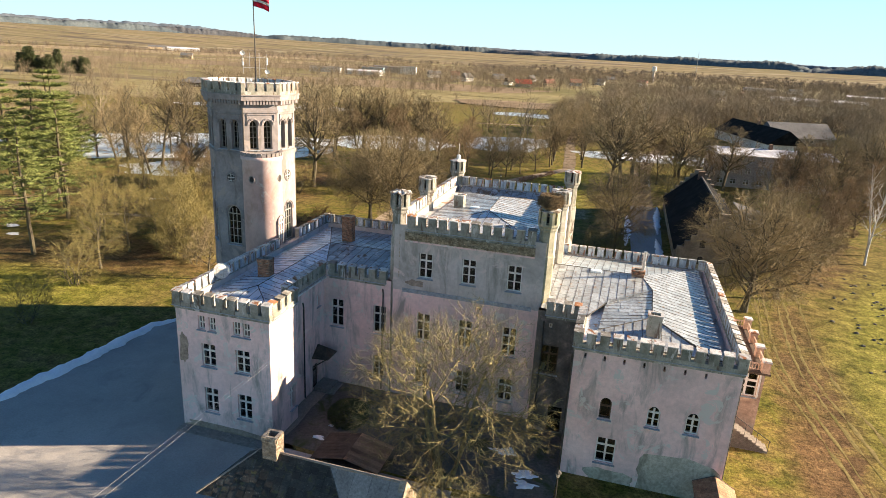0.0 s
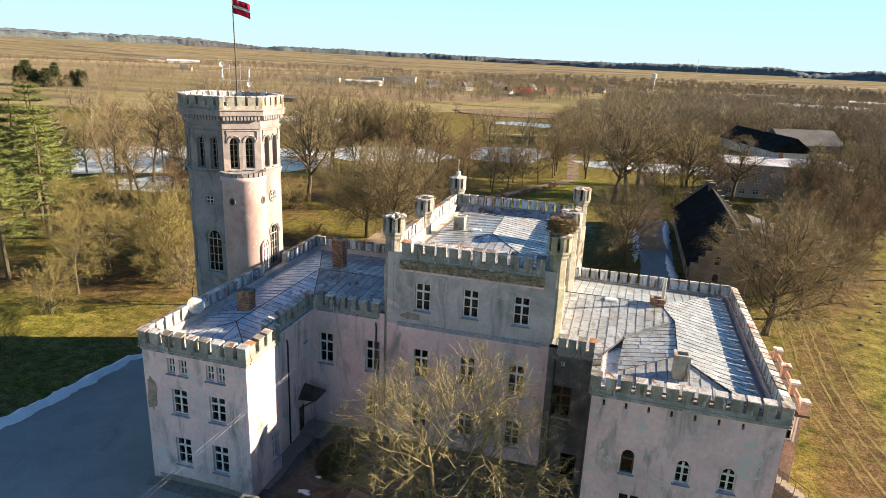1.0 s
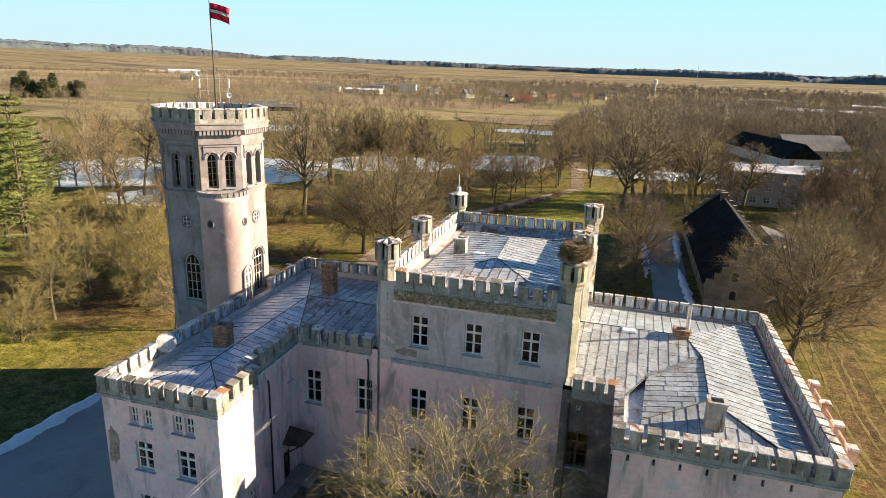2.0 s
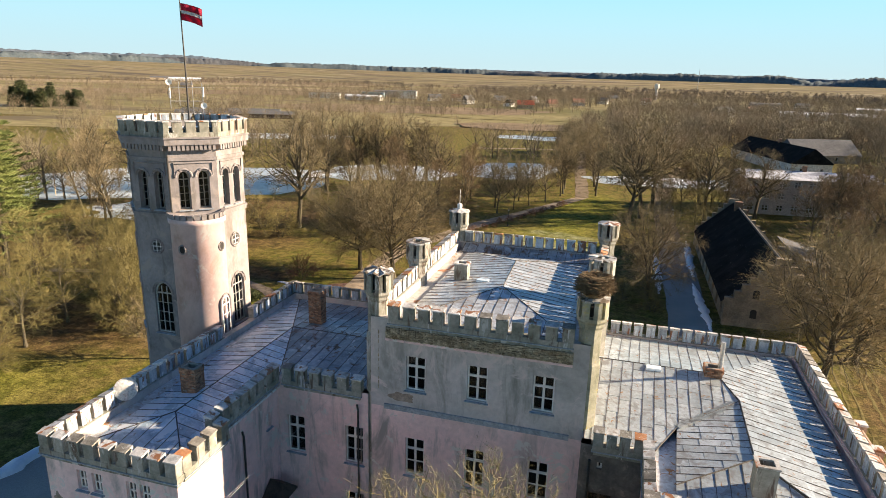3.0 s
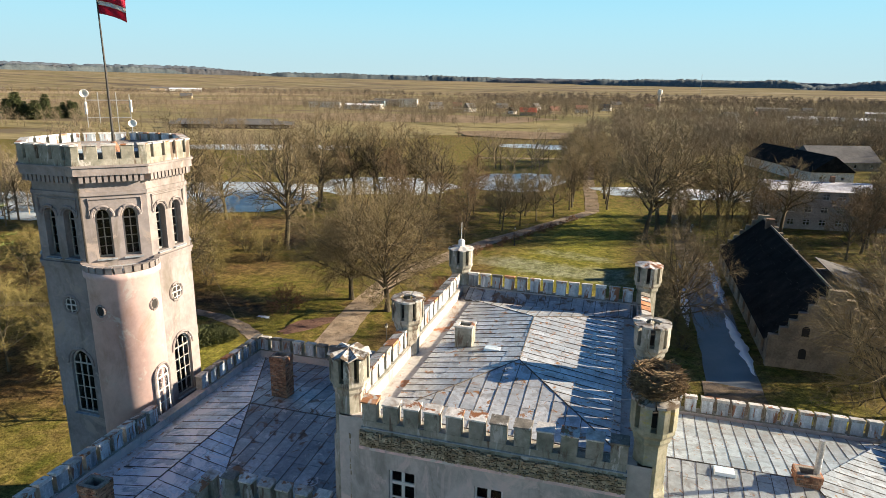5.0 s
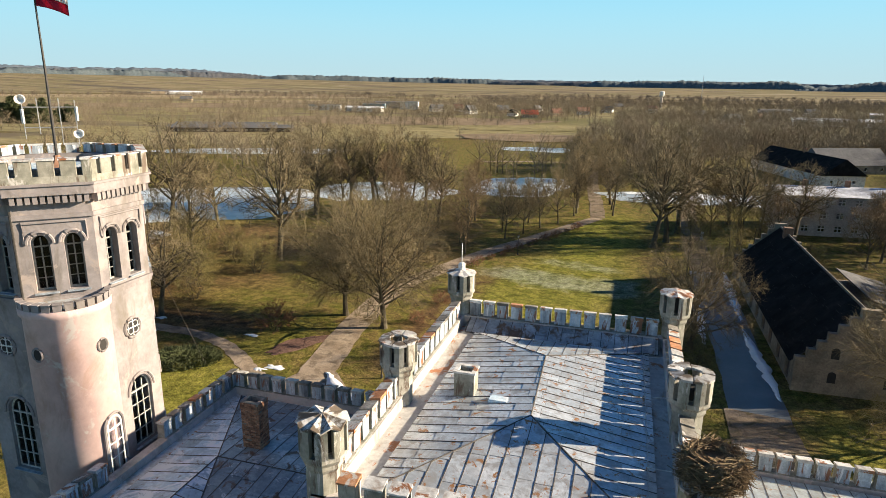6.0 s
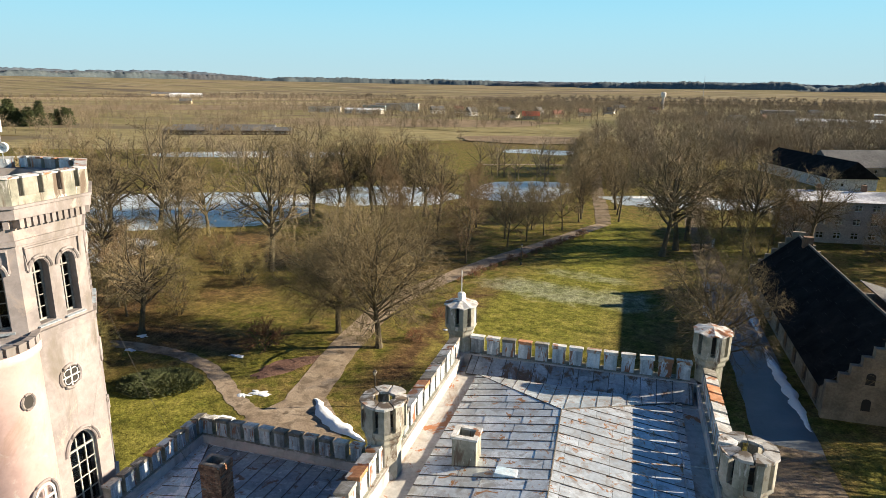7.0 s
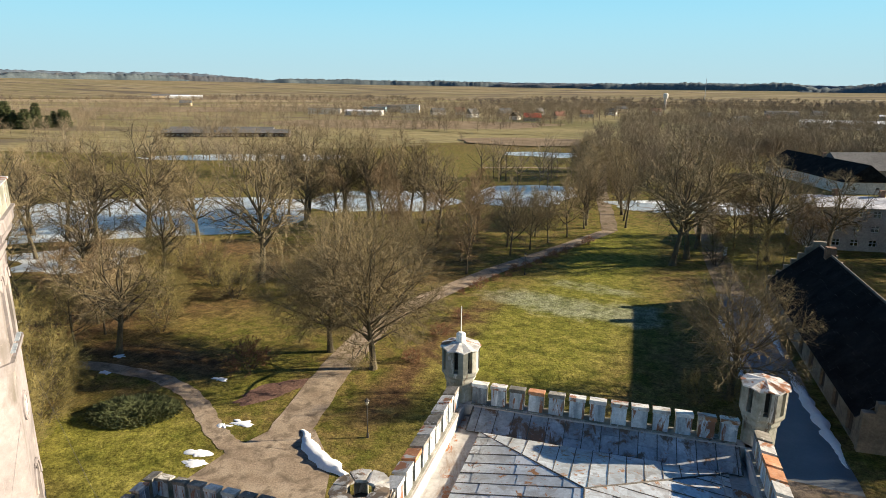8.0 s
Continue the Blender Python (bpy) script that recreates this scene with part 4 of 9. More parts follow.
# sides by their normal: 0 south-east ... the outline starts at the corner towards +x
GREYFRAME = surface("grey_green_window_paint", [(0.34, 0.34, 0.31), (0.48, 0.48, 0.45)], 0.7, 2.0, 10.0, bump=0.05)
BELFRY = {"cols": 2, "rows": (0.2, 0.2, 0.2, 0.2, 0.2), "bar": 0.02, "recess": 0.34, "frame_mat": surface("grey_window_paint", [(0.20, 0.20, 0.19), (0.32, 0.32, 0.30)], 0.7, 2.0, 10.0, bump=0.05)}
TALL = {"cols": 3, "rows": (0.2, 0.2, 0.2, 0.2, 0.2), "bar": 0.026, "frame_mat": GREYFRAME}
for k in range(8):
    a, b = OC[k], OC[(k + 1) % 8]
    mid = math.degrees(math.atan2((a[1] + b[1]) / 2 - TC[1], (a[0] + b[0]) / 2 - TC[0])) % 360
    hs = [(SIDE / 2 + du, 18.65, 0.72, 2.55, 0.38, BELFRY) for du in (-0.62, 0.62)]
    if mid not in (315,) and round(mid) != 315:
        hs.append((SIDE / 2 + 0.1, 9.75, 1.4, 3.7, 0.8, TALL))
    bm = bmesh.new()
    wall(bm, a, b, -0.3, 24.0, [h[:5] for h in hs], 0.5)
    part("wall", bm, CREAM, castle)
    wm, _ = along(a, b)
    for u, z, w, h, r, kw in hs:
        window(castle, wm, u, z, w, h, r, **kw)
        # hood moulding over the arch
        bm = bmesh.new()
        line = arch_line(w + 0.3, h + 0.15, r + 0.15, 13)
        tube(bm, [wm @ Vector((u + px, -0.03, z + pz)) for px, pz in line], 0.07, 6)
        part("hood_mould", bm, CREAM, castle)
        bm = bmesh.new()
        line = arch_line(w + 0.08, h + 0.04, r + 0.04, 13)
        tube(bm, [wm @ Vector((u + px, 0.02, z + pz)) for px, pz in line], 0.055, 6)
        part("arch_roll", bm, CREAM, castle)
    if round(mid) != 315:
        # round window
        bm = bmesh.new()
        cz = 16.05
        tube(bm, [wm @ Vector((SIDE / 2 + 0.5 * math.cos(q * math.pi / 10), -0.02, cz + 0.5 * math.sin(q * math.pi / 10))) for q in range(21)], 0.08, 6)
        ob = part("round_window", bm, CREAM, castle)
        # pane coloured near-black for the unlit room behind it
        bm = bmesh.new()
        prism(bm, [(0.44 * math.cos(q * math.pi / 8), 0.44 * math.sin(q * math.pi / 8)) for q in range(16)], -0.01, 0.02, m=wm @ Matrix.Translation((SIDE / 2, 0, cz)) @ Matrix.Rotation(math.pi / 2, 4, "X"))
        part("pane", bm, UNLIT_BLACK, ob)
        bm = bmesh.new()
        for q in range(2):
            box(bm, -0.42, 0.42, -0.01, 0.02, -0.025, 0.025, wm @ Matrix.Translation((SIDE / 2, -0.03, cz)) @ Matrix.Rotation(q * math.pi / 2, 4, "Y"))
        # four-lobed tracery round the cross
        for q in range(4):
            ca, cb = 0.21 * math.cos(q * math.pi / 2 + math.pi / 4), 0.21 * math.sin(q * math.pi / 2 + math.pi / 4)
            tube(bm, [wm @ Vector((SIDE / 2 + ca + 0.17 * math.cos(p * math.pi / 6), -0.03, cz + cb + 0.17 * math.sin(p * math.pi / 6))) for p in range(13)], 0.022, 5)
        part("glazing_bar", bm, WHITE, ob)

for k in range(8):
    wm, ln = along(OC[k], OC[(k + 1) % 8])
    bm = bmesh.new()
    tube(bm, [wm @ Vector((0.3, -0.03, 20.9)), wm @ Vector((0.3, -0.03, 21.75)), wm @ Vector((ln - 0.3, -0.03, 21.75)), wm @ Vector((ln - 0.3, -0.03, 20.9))], 0.06, 5)
    part("label_mould", bm, CREAM, castle)
bm = bmesh.new()
tube(bm, [(OC[6][0] + 0.02, OC[6][1] - 0.08, 9.5), (OC[6][0] + 0.02, OC[6][1] - 0.08, 22.3)], 0.05, 6)
part("downpipe", bm, IRON, castle)
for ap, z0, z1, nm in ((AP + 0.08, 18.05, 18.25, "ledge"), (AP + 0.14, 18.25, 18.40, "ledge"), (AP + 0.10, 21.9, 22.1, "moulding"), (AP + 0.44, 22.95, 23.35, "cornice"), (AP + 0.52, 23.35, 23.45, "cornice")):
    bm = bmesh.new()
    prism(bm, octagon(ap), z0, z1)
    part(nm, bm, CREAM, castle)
# dentils under the cornice
for k in range(8):
    a, b = octagon(AP)[k], octagon(AP)[(k + 1) % 8]
    wm, ln = along(a, b)
    n = 11
    for q in range(n):
        bm = bmesh.new()
        u = ln * (q + 0.5) / n
        box(bm, u - 0.09, u + 0.09, -0.36, 0.0, 22.6, 22.95, wm)
        part("dentil", bm, CREAM, castle)
    a, b = octagon(AP + 0.40)[k], octagon(AP + 0.40)[(k + 1) % 8]
    wm, ln = along(a, b)
    bm = bmesh.new()
    box(bm, 0, ln, 0, 0.35, 23.45, 23.75, wm)
    part("parapet", bm, PARAPET, castle)
    for u, w_ in ((0.175, 0.35), (0.85, 0.62), (ln / 2, 0.62), (ln - 0.85, 0.62), (ln - 0.175, 0.35)):
        mm, cc, ll = merlon_meshes(w_, 0.72, 0.35, PARAPET, 0.03)
        pm = wm @ Matrix.Translation((u, 0.0, 23.75))
        ob = lay("merlon", mm, castle, pm)
        lay("cap", cc[0], ob, pm)
        lay("lining", ll, ob, pm)
bm = bmesh.new()
prism(bm, octagon(AP - 0.3), 23.5, 23.6)
part("tower_roof", bm, TIN, castle)
# black prism in place of the tower's unlit rooms
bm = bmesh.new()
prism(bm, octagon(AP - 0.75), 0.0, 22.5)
part("interior", bm, UNLIT_BLACK, castle)
# the round bay on the diagonal face, with its little balcony
BC = (TC[0] + (AP - 0.05) * 0.7071, TC[1] - (AP - 0.05) * 0.7071)
BR = 1.72
bm = bmesh.new()
lathe(bm, [(BR, -0.3), (BR, 17.75), (BR + 0.12, 17.85), (BR + 0.12, 18.2)], 40, BC)
for f in bm.faces:
    f.smooth = len(f.verts) == 4
part("round_bay", bm, ROSE, castle, "rounded rose pink plastered stair bay")
for ang, z, w, h, r, kw in ((4, 9.75, 0.95, 2.9, 0.5, {"cols": 2, "rows": (0.27, 0.27, 0.27, 0.19), "bar": 0.03, "recess": -0.03, "sill": False}),):
    c_, s_ = math.cos(radians(ang)), math.sin(radians(ang))
    wm = Matrix(((-s_, -c_, 0, BC[0] + c_ * (BR - 0.02)), (c_, -s_, 0, BC[1] + s_ * (BR - 0.02)), (0, 0, 1, 0), (0, 0, 0, 1)))
    window(castle, wm, 0, z, w, h, r, **kw)
    # black sheet behind the glass paints an unlit stair
    bm = bmesh.new()
    prism(bm, [(-w / 2, 0), (w / 2, 0)] + arch_line(w, h, r)[::-1], 0.0, 0.012, m=wm @ Matrix.Translation((0, 0.03, z)) @ Matrix.Rotation(math.pi / 2, 4, "X"))
    part("blind_panel", bm, UNLIT_BLACK, castle)
    bm = bmesh.new()
    tube(bm, [wm @ Vector((px, -0.02, z + pz)) for px, pz in [(-w / 2 - 0.12, 0.3)] + arch_line(w + 0.24, h + 0.12, r + 0.12, 13) + [(w / 2 + 0.12, 0.3)]], 0.07, 6)
    part("hood_mould", bm, CREAM, castle)
for ang, z in ((2, 16.2), (-90, 16.2)):
    c_, s_ = math.cos(radians(ang)), math.sin(radians(ang))
    wm = Matrix(((-s_, -c_, 0, BC[0] + c_ * BR), (c_, -s_, 0, BC[1] + s_ * BR), (0, 0, 1, z), (0, 0, 0, 1)))
    bm = bmesh.new()
    tube(bm, [wm @ Vector((0.26 * math.cos(q * math.pi / 8), 0.0, 0.3 * math.sin(q * math.pi / 8))) for q in range(17)], 0.06, 6)
    ob = part("round_window", bm, CREAM, castle)
    # small pane, its black painted for the dark inside
    bm = bmesh.new()
    prism(bm, [(0.24 * math.cos(q * math.pi / 8), 0.28 * math.sin(q * math.pi / 8)) for q in range(16)], -0.02, 0.02, m=wm @ Matrix.Rotation(math.pi / 2, 4, "X"))
    part("pane", bm, UNLIT_BLACK, ob)
bm = bmesh.new()
for k in range(14):
    a = -math.pi / 4 + (k - 6.5) * math.pi / 13
    m = Matrix.Translation((*BC, 0)) @ Matrix.Rotation(a, 4, "Z")
    bm2 = bmesh.new()
    box(bm2, BR - 0.12, BR + 0.12, -0.165, 0.165, 18.2, 18.5, m)
    box(bm2, BR - 0.15, BR + 0.15, -0.175, 0.175, 18.5, 18.54, m)
    part("balcony_merlon", bm2, CREAM, castle)
lathe(bm, [(BR - 0.1, 18.2), (BR - 0.1, 18.25)], 40, BC)
part("balcony_floor", bm, TIN_PALE, castle)

# ---- ground, drive, road, paths ----
def flat(name, pts, z, mat, label, category="", kind="structure", thick=0.0):
    bm = bmesh.new()
    if thick:
        prism(bm, pts, z - thick, z)
    else:
        f = bm.faces.new([bm.verts.new((x, y, z)) for x, y in pts])
        bmesh.ops.triangulate(bm, faces=[f])
    ob = part(name, bm, mat)
    return tagged(ob, label, category, kind=kind)


def ribbon(name, line, width, z, mat, label, kind="structure", jitter=0.0, seed=2, n=6, category="path", rough_edge=0.12):
    """A strip of ground along a smooth line through the given points, with uneven edges."""
    rnd = random.Random(seed)
    pts = []
    P = [Vector((*p, 0)) for p in line]
    P = [2 * P[0] - P[1]] + P + [2 * P[-1] - P[-2]]
    for i in range(1, len(P) - 2):
        for s in range(n):
            t = s / n
            pts.append(0.5 * ((2 * P[i]) + (P[i + 1] - P[i - 1]) * t + (2 * P[i - 1] - 5 * P[i] + 4 * P[i + 1] - P[i + 2]) * t * t + (3 * P[i] - P[i - 1] - 3 * P[i + 1] + P[i + 2]) * t ** 3))
    pts.append(P[-2])
    bm = bmesh.new()
    rows = []
    for i, p in enumerate(pts):
        d = (pts[min(i + 1, len(pts) - 1)] - pts[max(i - 1, 0)]).normalized()
        s = Vector((-d.y, d.x, 0))
        wl = width(i / (len(pts) - 1)) if callable(width) else width
        e = rough_edge
        rows.append([bm.verts.new(p + s * (wl / 2 + rnd.uniform(-e, e)) + Vector((0, 0, z))), bm.verts.new(p + Vector((0, 0, z + 0.01))), bm.verts.new(p - s * (wl / 2 + rnd.uniform(-e, e)) + Vector((0, 0, z)))])
    for a, b in zip(rows, rows[1:]):
        for k in range(2):
            bm.faces.new((a[k], b[k], b[k + 1], a[k + 1]))
    return tagged(part(name, bm, mat), label, category, kind=kind)


# one sheet out to the horizon, finer near the castle; soft zones (x, y, half-lengths, turn, weight) say what grows where
LUSH = ((-17.5, 112, 10.5, 33, -11, 0.62), (-12, 150, 8, 24, -8, 0.75), (-62, 112, 18, 8, 20, 0.3), (-42, 66, 6, 12, 0, 0.58), (34, 64, 12, 46, -10, 0.62), (-66, 50, 18, 9, 15, 0.58), (-48, 74, 10, 7, 0, 0.58), (-54, 99, 12, 9, 10, 0.3), (-44, 88, 4, 8, 0, 0.5), (12, 80, 3, 8, 0, 0.6), (8, 156, 7, 14, 0, 0.5), (2, 34, 8, 1.6, 0, 0.6))
# litter; in the west park it also darkens ground for tree shadows
LITTER_AND_SHADE = ((-64, 64, 22, 10, 10, 0.6), (-84, 88, 30, 14, 25, 0.6), (-28.5, 100, 3.2, 22, -6, 0.7), (-74, 126, 34, 15, 20, 0.6), (24, 112, 17, 36, 5, 0.6), (-42, 138, 12, 30, 5, 0.5), (19, 56, 3.6, 34, -6, 0.62), (-2, 120, 5, 40, 0, 0.4), (-110, 95, 40, 40, 0, 0.4), (-57, 88.5, 13, 4, 0, 0.66), (-66, 104, 16, 8, 15, 0.62), (-55, 80, 6, 5, 0, 0.55))


def zone_of(zones, x, y):
    best = 0.0
    for cx, cy, rx, ry, tn, wgt in zones:
        c, q = math.cos(radians(tn)), math.sin(radians(tn))
        u, v = ((x - cx) * c + (y - cy) * q) / rx, (-(x - cx) * q + (y - cy) * c) / ry
        d = math.sqrt(u * u + v * v)
        best = max(best, wgt * min(1.0, max(0.0, 1.5 - d) / 0.9))
    return best


far_steps = [300, 450, 700, 1100, 1700, 2500, 3500, 4700]
gx = [-v - 30 for v in reversed(far_steps)] + [-150 + 2.0 * k for k in range(111)] + [v - 30 for v in far_steps]
gy = [-v + 60 for v in reversed(far_steps)] + [-60 + 4.0 * k for k in range(20)] + [20 + 2.0 * k for k in range(91)] + [204, 212, 222, 235] + [v + 60 for v in far_steps]
gv = [(x, y, 0.0) for y in gy for x in gx]
nx = len(gx)
gf = [(j * nx + i, j * nx + i + 1, (j + 1) * nx + i + 1, (j + 1) * nx + i) for j in range(len(gy) - 1) for i in range(nx - 1)]
ground_me = bpy.data.meshes.new("ground")
ground_me.from_pydata(gv, [], gf)
FROSTED = ((-18, 119, 12, 4.5, -14, 0.62), (-8, 118, 4, 5, 0, 0.6), (-14, 128, 9, 3, -14, 0.5))
for nm, zn in (("lush", LUSH), ("litter", LITTER_AND_SHADE), ("frost", FROSTED)):
    at_ = ground_me.attributes.new(nm, "FLOAT", "POINT")
    at_.data.foreach_set("value", [zone_of(zn, x, y) if abs(x) < 200 and y < 260 else {"frost": 0.0, "lush": 0.0, "litter": 0.5}[nm] for x, y, _ in gv])
ground_me.materials.append(GRASS)
tagged(lay("ground", ground_me), "dry winter grass with brown leaf litter", "ground", kind="structure")


def blob(name, cx, cy, rx, ry, z, mat, label, category, turn=0.0, seed=1, n=40, rough=0.22, kind="structure"):
    """A patch of ground with an uneven outline."""
    pts = []
    for k in range(n):
        a = 2 * math.pi * k / n
        q = 1 + rough * (noise.noise(Vector((math.cos(a) * 1.6 + seed * 7.3, math.sin(a) * 1.6, seed))) * 1.3 + 0.35 * noise.noise(Vector((math.cos(a) * 6, math.sin(a) * 6 + seed, 2.0))))
        x, y = rx * q * math.cos(a), ry * q * math.sin(a)
        c, s_ = math.cos(radians(turn)), math.sin(radians(turn))
        pts.append((cx + x * c - y * s_, cy + x * s_ + y * c))
    return flat(name, pts, z, mat, label, category, kind)


def snow_heap(line, width, height, seed=1, label="melting heap of old snow"):
    """A low rounded bank of snow along a line, uneven in width and height."""
    rnd = random.Random(seed)
    P = [Vector((*p, 0)) for p in line]
    pts = []
    for a, b in zip(P, P[1:]):
        n = max(2, int((b - a).length / 0.45))
        pts += [a.lerp(b, k / n) for k in range(n)]
    pts.append(P[-1])
    bm = bmesh.new()
    rows = []
    for i, p in enumerate(pts):
        d = (pts[min(i + 1, len(pts) - 1)] - pts[max(i - 1, 0)]).normalized()
        s = Vector((-d.y, d.x, 0))
        end = min(1.0, 3.2 * min(i, len(pts) - 1 - i) / len(pts) + 0.12)
        w = width * (0.75 + 0.5 * noise.noise(Vector((i * 0.35, seed, 0)))) * end
        h = height * (0.8 + 0.6 * noise.noise(Vector((i * 0.5, seed, 5)))) * end
        off = s * 0.25 * noise.noise(Vector((i * 0.3, seed, 9)))
        rows.append([bm.verts.new(p + off + s * (w / 2 * q + rnd.uniform(-0.1, 0.1)) + Vector((0, 0, h * (1 - q * q) ** 0.7 * rnd.uniform(0.85, 1.15) + 0.02))) for q in (-1, -0.7, -0.35, 0, 0.35, 0.7, 1)])
    for a, b in zip(rows, rows[1:]):
        for k in range(6):
            f = bm.faces.new((a[k], b[k], b[k + 1], a[k + 1]))
            f.smooth = True
    return tagged(part("snow_bank", bm, SNOW), label, "snow")


# drive, road and paths
flat("forecourt", [(-28.9, 34.7), (-28.9, 50.0), (-33, 50.0), (-42.0, 50.2), (-43.2, 47.5), (-43.6, 39), (-44.6, 32), (-47, 20), (-50, 0), (-8, 0), (-8, 34.2), (-20, 34.6)], 0.03, ASPHALT, "grey asphalt forecourt partly in shade", "forecourt")
flat("gravel_yard", [(-38.5, 76.2), (-39.2, 72.0), (-36.6, 60.0), (-34.0, 57.2), (-28.0, 59.2), (-28.4, 72.5), (-30.0, 76.8), (-33.6, 81.0), (-36.9, 80.2)], 0.02, GRAVEL, "sandy gravel yard behind the castle", "gravel yard")
ribbon("footpath", [(-35.2, 77.5), (-35.7, 82), (-37.0, 91), (-37.7, 102), (-37.0, 110.5), (-34.4, 118.5), (-30.4, 130), (-25.2, 141.5), (-17.8, 158), (-13.3, 168.0)], lambda q: 3.7 - 0.9 * q, 0.035, GRAVEL, "sandy brown gravel footpath through the park", seed=3)
# avenue stretch: the trees' shade is put into the path colour
ribbon("footpath", [(-13.3, 168.0), (-14.6, 185), (-16.5, 205), (-18.7, 235), (-21, 290)], 3.3, 0.045, SHADED_DIRT, "earthy avenue path, darkened for the shade of bare trees", seed=4)
ribbon("footpath", [(-37.8, 76.4), (-39.6, 77.2), (-42.0, 78.8), (-45.2, 81.4), (-47.8, 83.2), (-51.5, 84.7), (-56.0, 85.3), (-63.4, 84.8), (-80, 80)], 1.7, 0.03, GRAVEL, "narrow beige footpath with stone edges", seed=5)
ribbon("road", [(5.2, 56.0), (5.2, 75), (5.4, 92), (5.4, 112), (5.2, 131)], 4.9, 0.03, LANE, "damp asphalt lane beside the barn", category="road", seed=6)
ribbon("road", [(5.2, 130.6), (5.0, 150), (6.5, 190), (14, 240)], 4.2, 0.026, SHADED_DIRT, "earthen lane between bare trees", category="road", seed=7)
# darker earth here stands in for the yard's partial shade
flat("gravel_yard", [(2.0, 60.5), (8.6, 60.5), (7.7, 84.5), (2.4, 85.2)], 0.05, SHADED_DIRT, "sandy yard behind the castle wing, shade in its brown", "gravel yard")
blob("leaf_litter", -40.7, 85.9, 3.7, 1.5, 0.02, LITTER, "purple brown bed of dead plants", "flower bed", turn=52, seed=12, rough=0.3)
# dark grey-brown soil with mossy green stains, for courtyard and molehills
MUD = surface("dark_soil", [(0.095, 0.09, 0.08), (0.15, 0.142, 0.125)], 0.95, 0.5, 5.0, bump=0.6, stain=(0.06, 0.075, 0.025), stain_at=(0.52, 0.65), stain_scale=0.5)
flat("courtyard", [(-22.4, 35.2), (-9, 34.4), (-1.5, 35.0), (-1.5, 43.4), (-4.6, 44.6), (-22.4, 44.6)], 0.035, MUD, "dark courtyard soil in the castle's shade", "courtyard")
ribbon("slab_path", [(-9.0, 33.2), (-4, 33.6), (-1.0, 33.8), (6, 34.0)], 1.0, 0.05, GRAVEL, "pale concrete slab path", seed=8)
ribbon("slab_path", [(-21.9, 36.0), (-21.9, 44.2)], 1.3, 0.06, MORTAR, "grey stone paving along the wall", seed=9)
TRACK = surface("worn_track_grass", [(0.15, 0.125, 0.045), (0.20, 0.16, 0.065), (0.13, 0.118, 0.036)], 0.95, 0.2, 3.0, bump=0.6, fine_mix=0.4, spec=0.1)
for dx in (-2.4, -1.5, 0.0, 0.9, 2.6):
    ribbon("wheel_track", [(23 + dx, 30), (20.5 + dx, 50), (19.2 + dx, 64), (20.5 + dx, 80), (22 + dx, 96)], 0.26, 0.012, TRACK, "worn wheel track in dry grass", seed=14 + int(dx * 2), rough_edge=0.14, n=14)
# dark slabs at the foot of the front wall
rnd = random.Random(4)
apron = thing("paving", (-25.4, 34.2, 0), "strip of dark stone slabs along the wall foot", "paving", kind="structure")
for k in range(9):
    bm = bmesh.new()
    box(bm, -29.2 + k * 0.86, -29.2 + k * 0.86 + 0.83, 33.75, 34.72, 0.0, 0.07 + rnd.uniform(0, 0.02))
    part("slab", bm, MORTAR, apron)
# snow
snow_heap([(-46.2, 27.5), (-44.6, 32.4), (-43.7, 39.1), (-43.4, 44.5), (-43.2, 48.0), (-41.9, 50.3), (-39.0, 51.4)], 1.75, 0.5, 2, "long ploughed bank of old snow along the forecourt")
snow_heap([(-34.6, 80.6), (-33.4, 79.2), (-32.0, 77.8), (-30.4, 76.9), (-28.8, 76.0), (-27.4, 75.4)], 1.7, 0.5, 3, "ploughed heap of old snow at the yard's edge")
snow_heap([(7.6, 88.0), (7.5, 94), (7.2, 100), (7.0, 106.5)], 1.45, 0.4, 4, "snow bank along the barn lane")
snow_heap([(7.3, 109.5), (7.4, 115), (7.6, 124), (8, 132)], 1.5, 0.4, 5, "snow bank along the barn lane")
snow_heap([(2.2, 100), (2.3, 106), (2.3, 113), (2.2, 122)], 1.5, 0.25, 6, "snow strip along the lane")
snow_heap([(10.6, 78.5), (11.2, 76.3), (11.6, 74.5)], 1.0, 0.3, 7)
def snow_patch(x, y, r, seed, label="small patch of melting snow on the ground", z=0.0):
    """A thin island of snow with ragged edges."""
    bm = bmesh.new()
    n = 28
    rings = []
    for q, h in ((1.0, 0.01), (0.75, 0.06), (0.4, 0.09)):
        row = []
        for k in range(n):
            a = 2 * math.pi * k / n
            e = 0.75 + 0.7 * noise.noise(Vector((1.4 * math.cos(a), 1.4 * math.sin(a), seed * 3.1))) + 0.35 * noise.noise(Vector((4 * math.cos(a), 4 * math.sin(a), seed * 1.7)))
            row.append(bm.verts.new((x + 1.25 * r * q * e * math.cos(a), y + 0.75 * r * q * e * math.sin(a), z + 0.012 + h)))
        rings.append(row)
    for a, b in zip(rings, rings[1:]):
        for k in range(n):
            bm.faces.new((a[k], a[(k + 1) % n], b[(k + 1) % n], b[k]))
    bm.faces.new(rings[-1])
    return tagged(part("snow_patch", bm, SNOW), label, "snow")


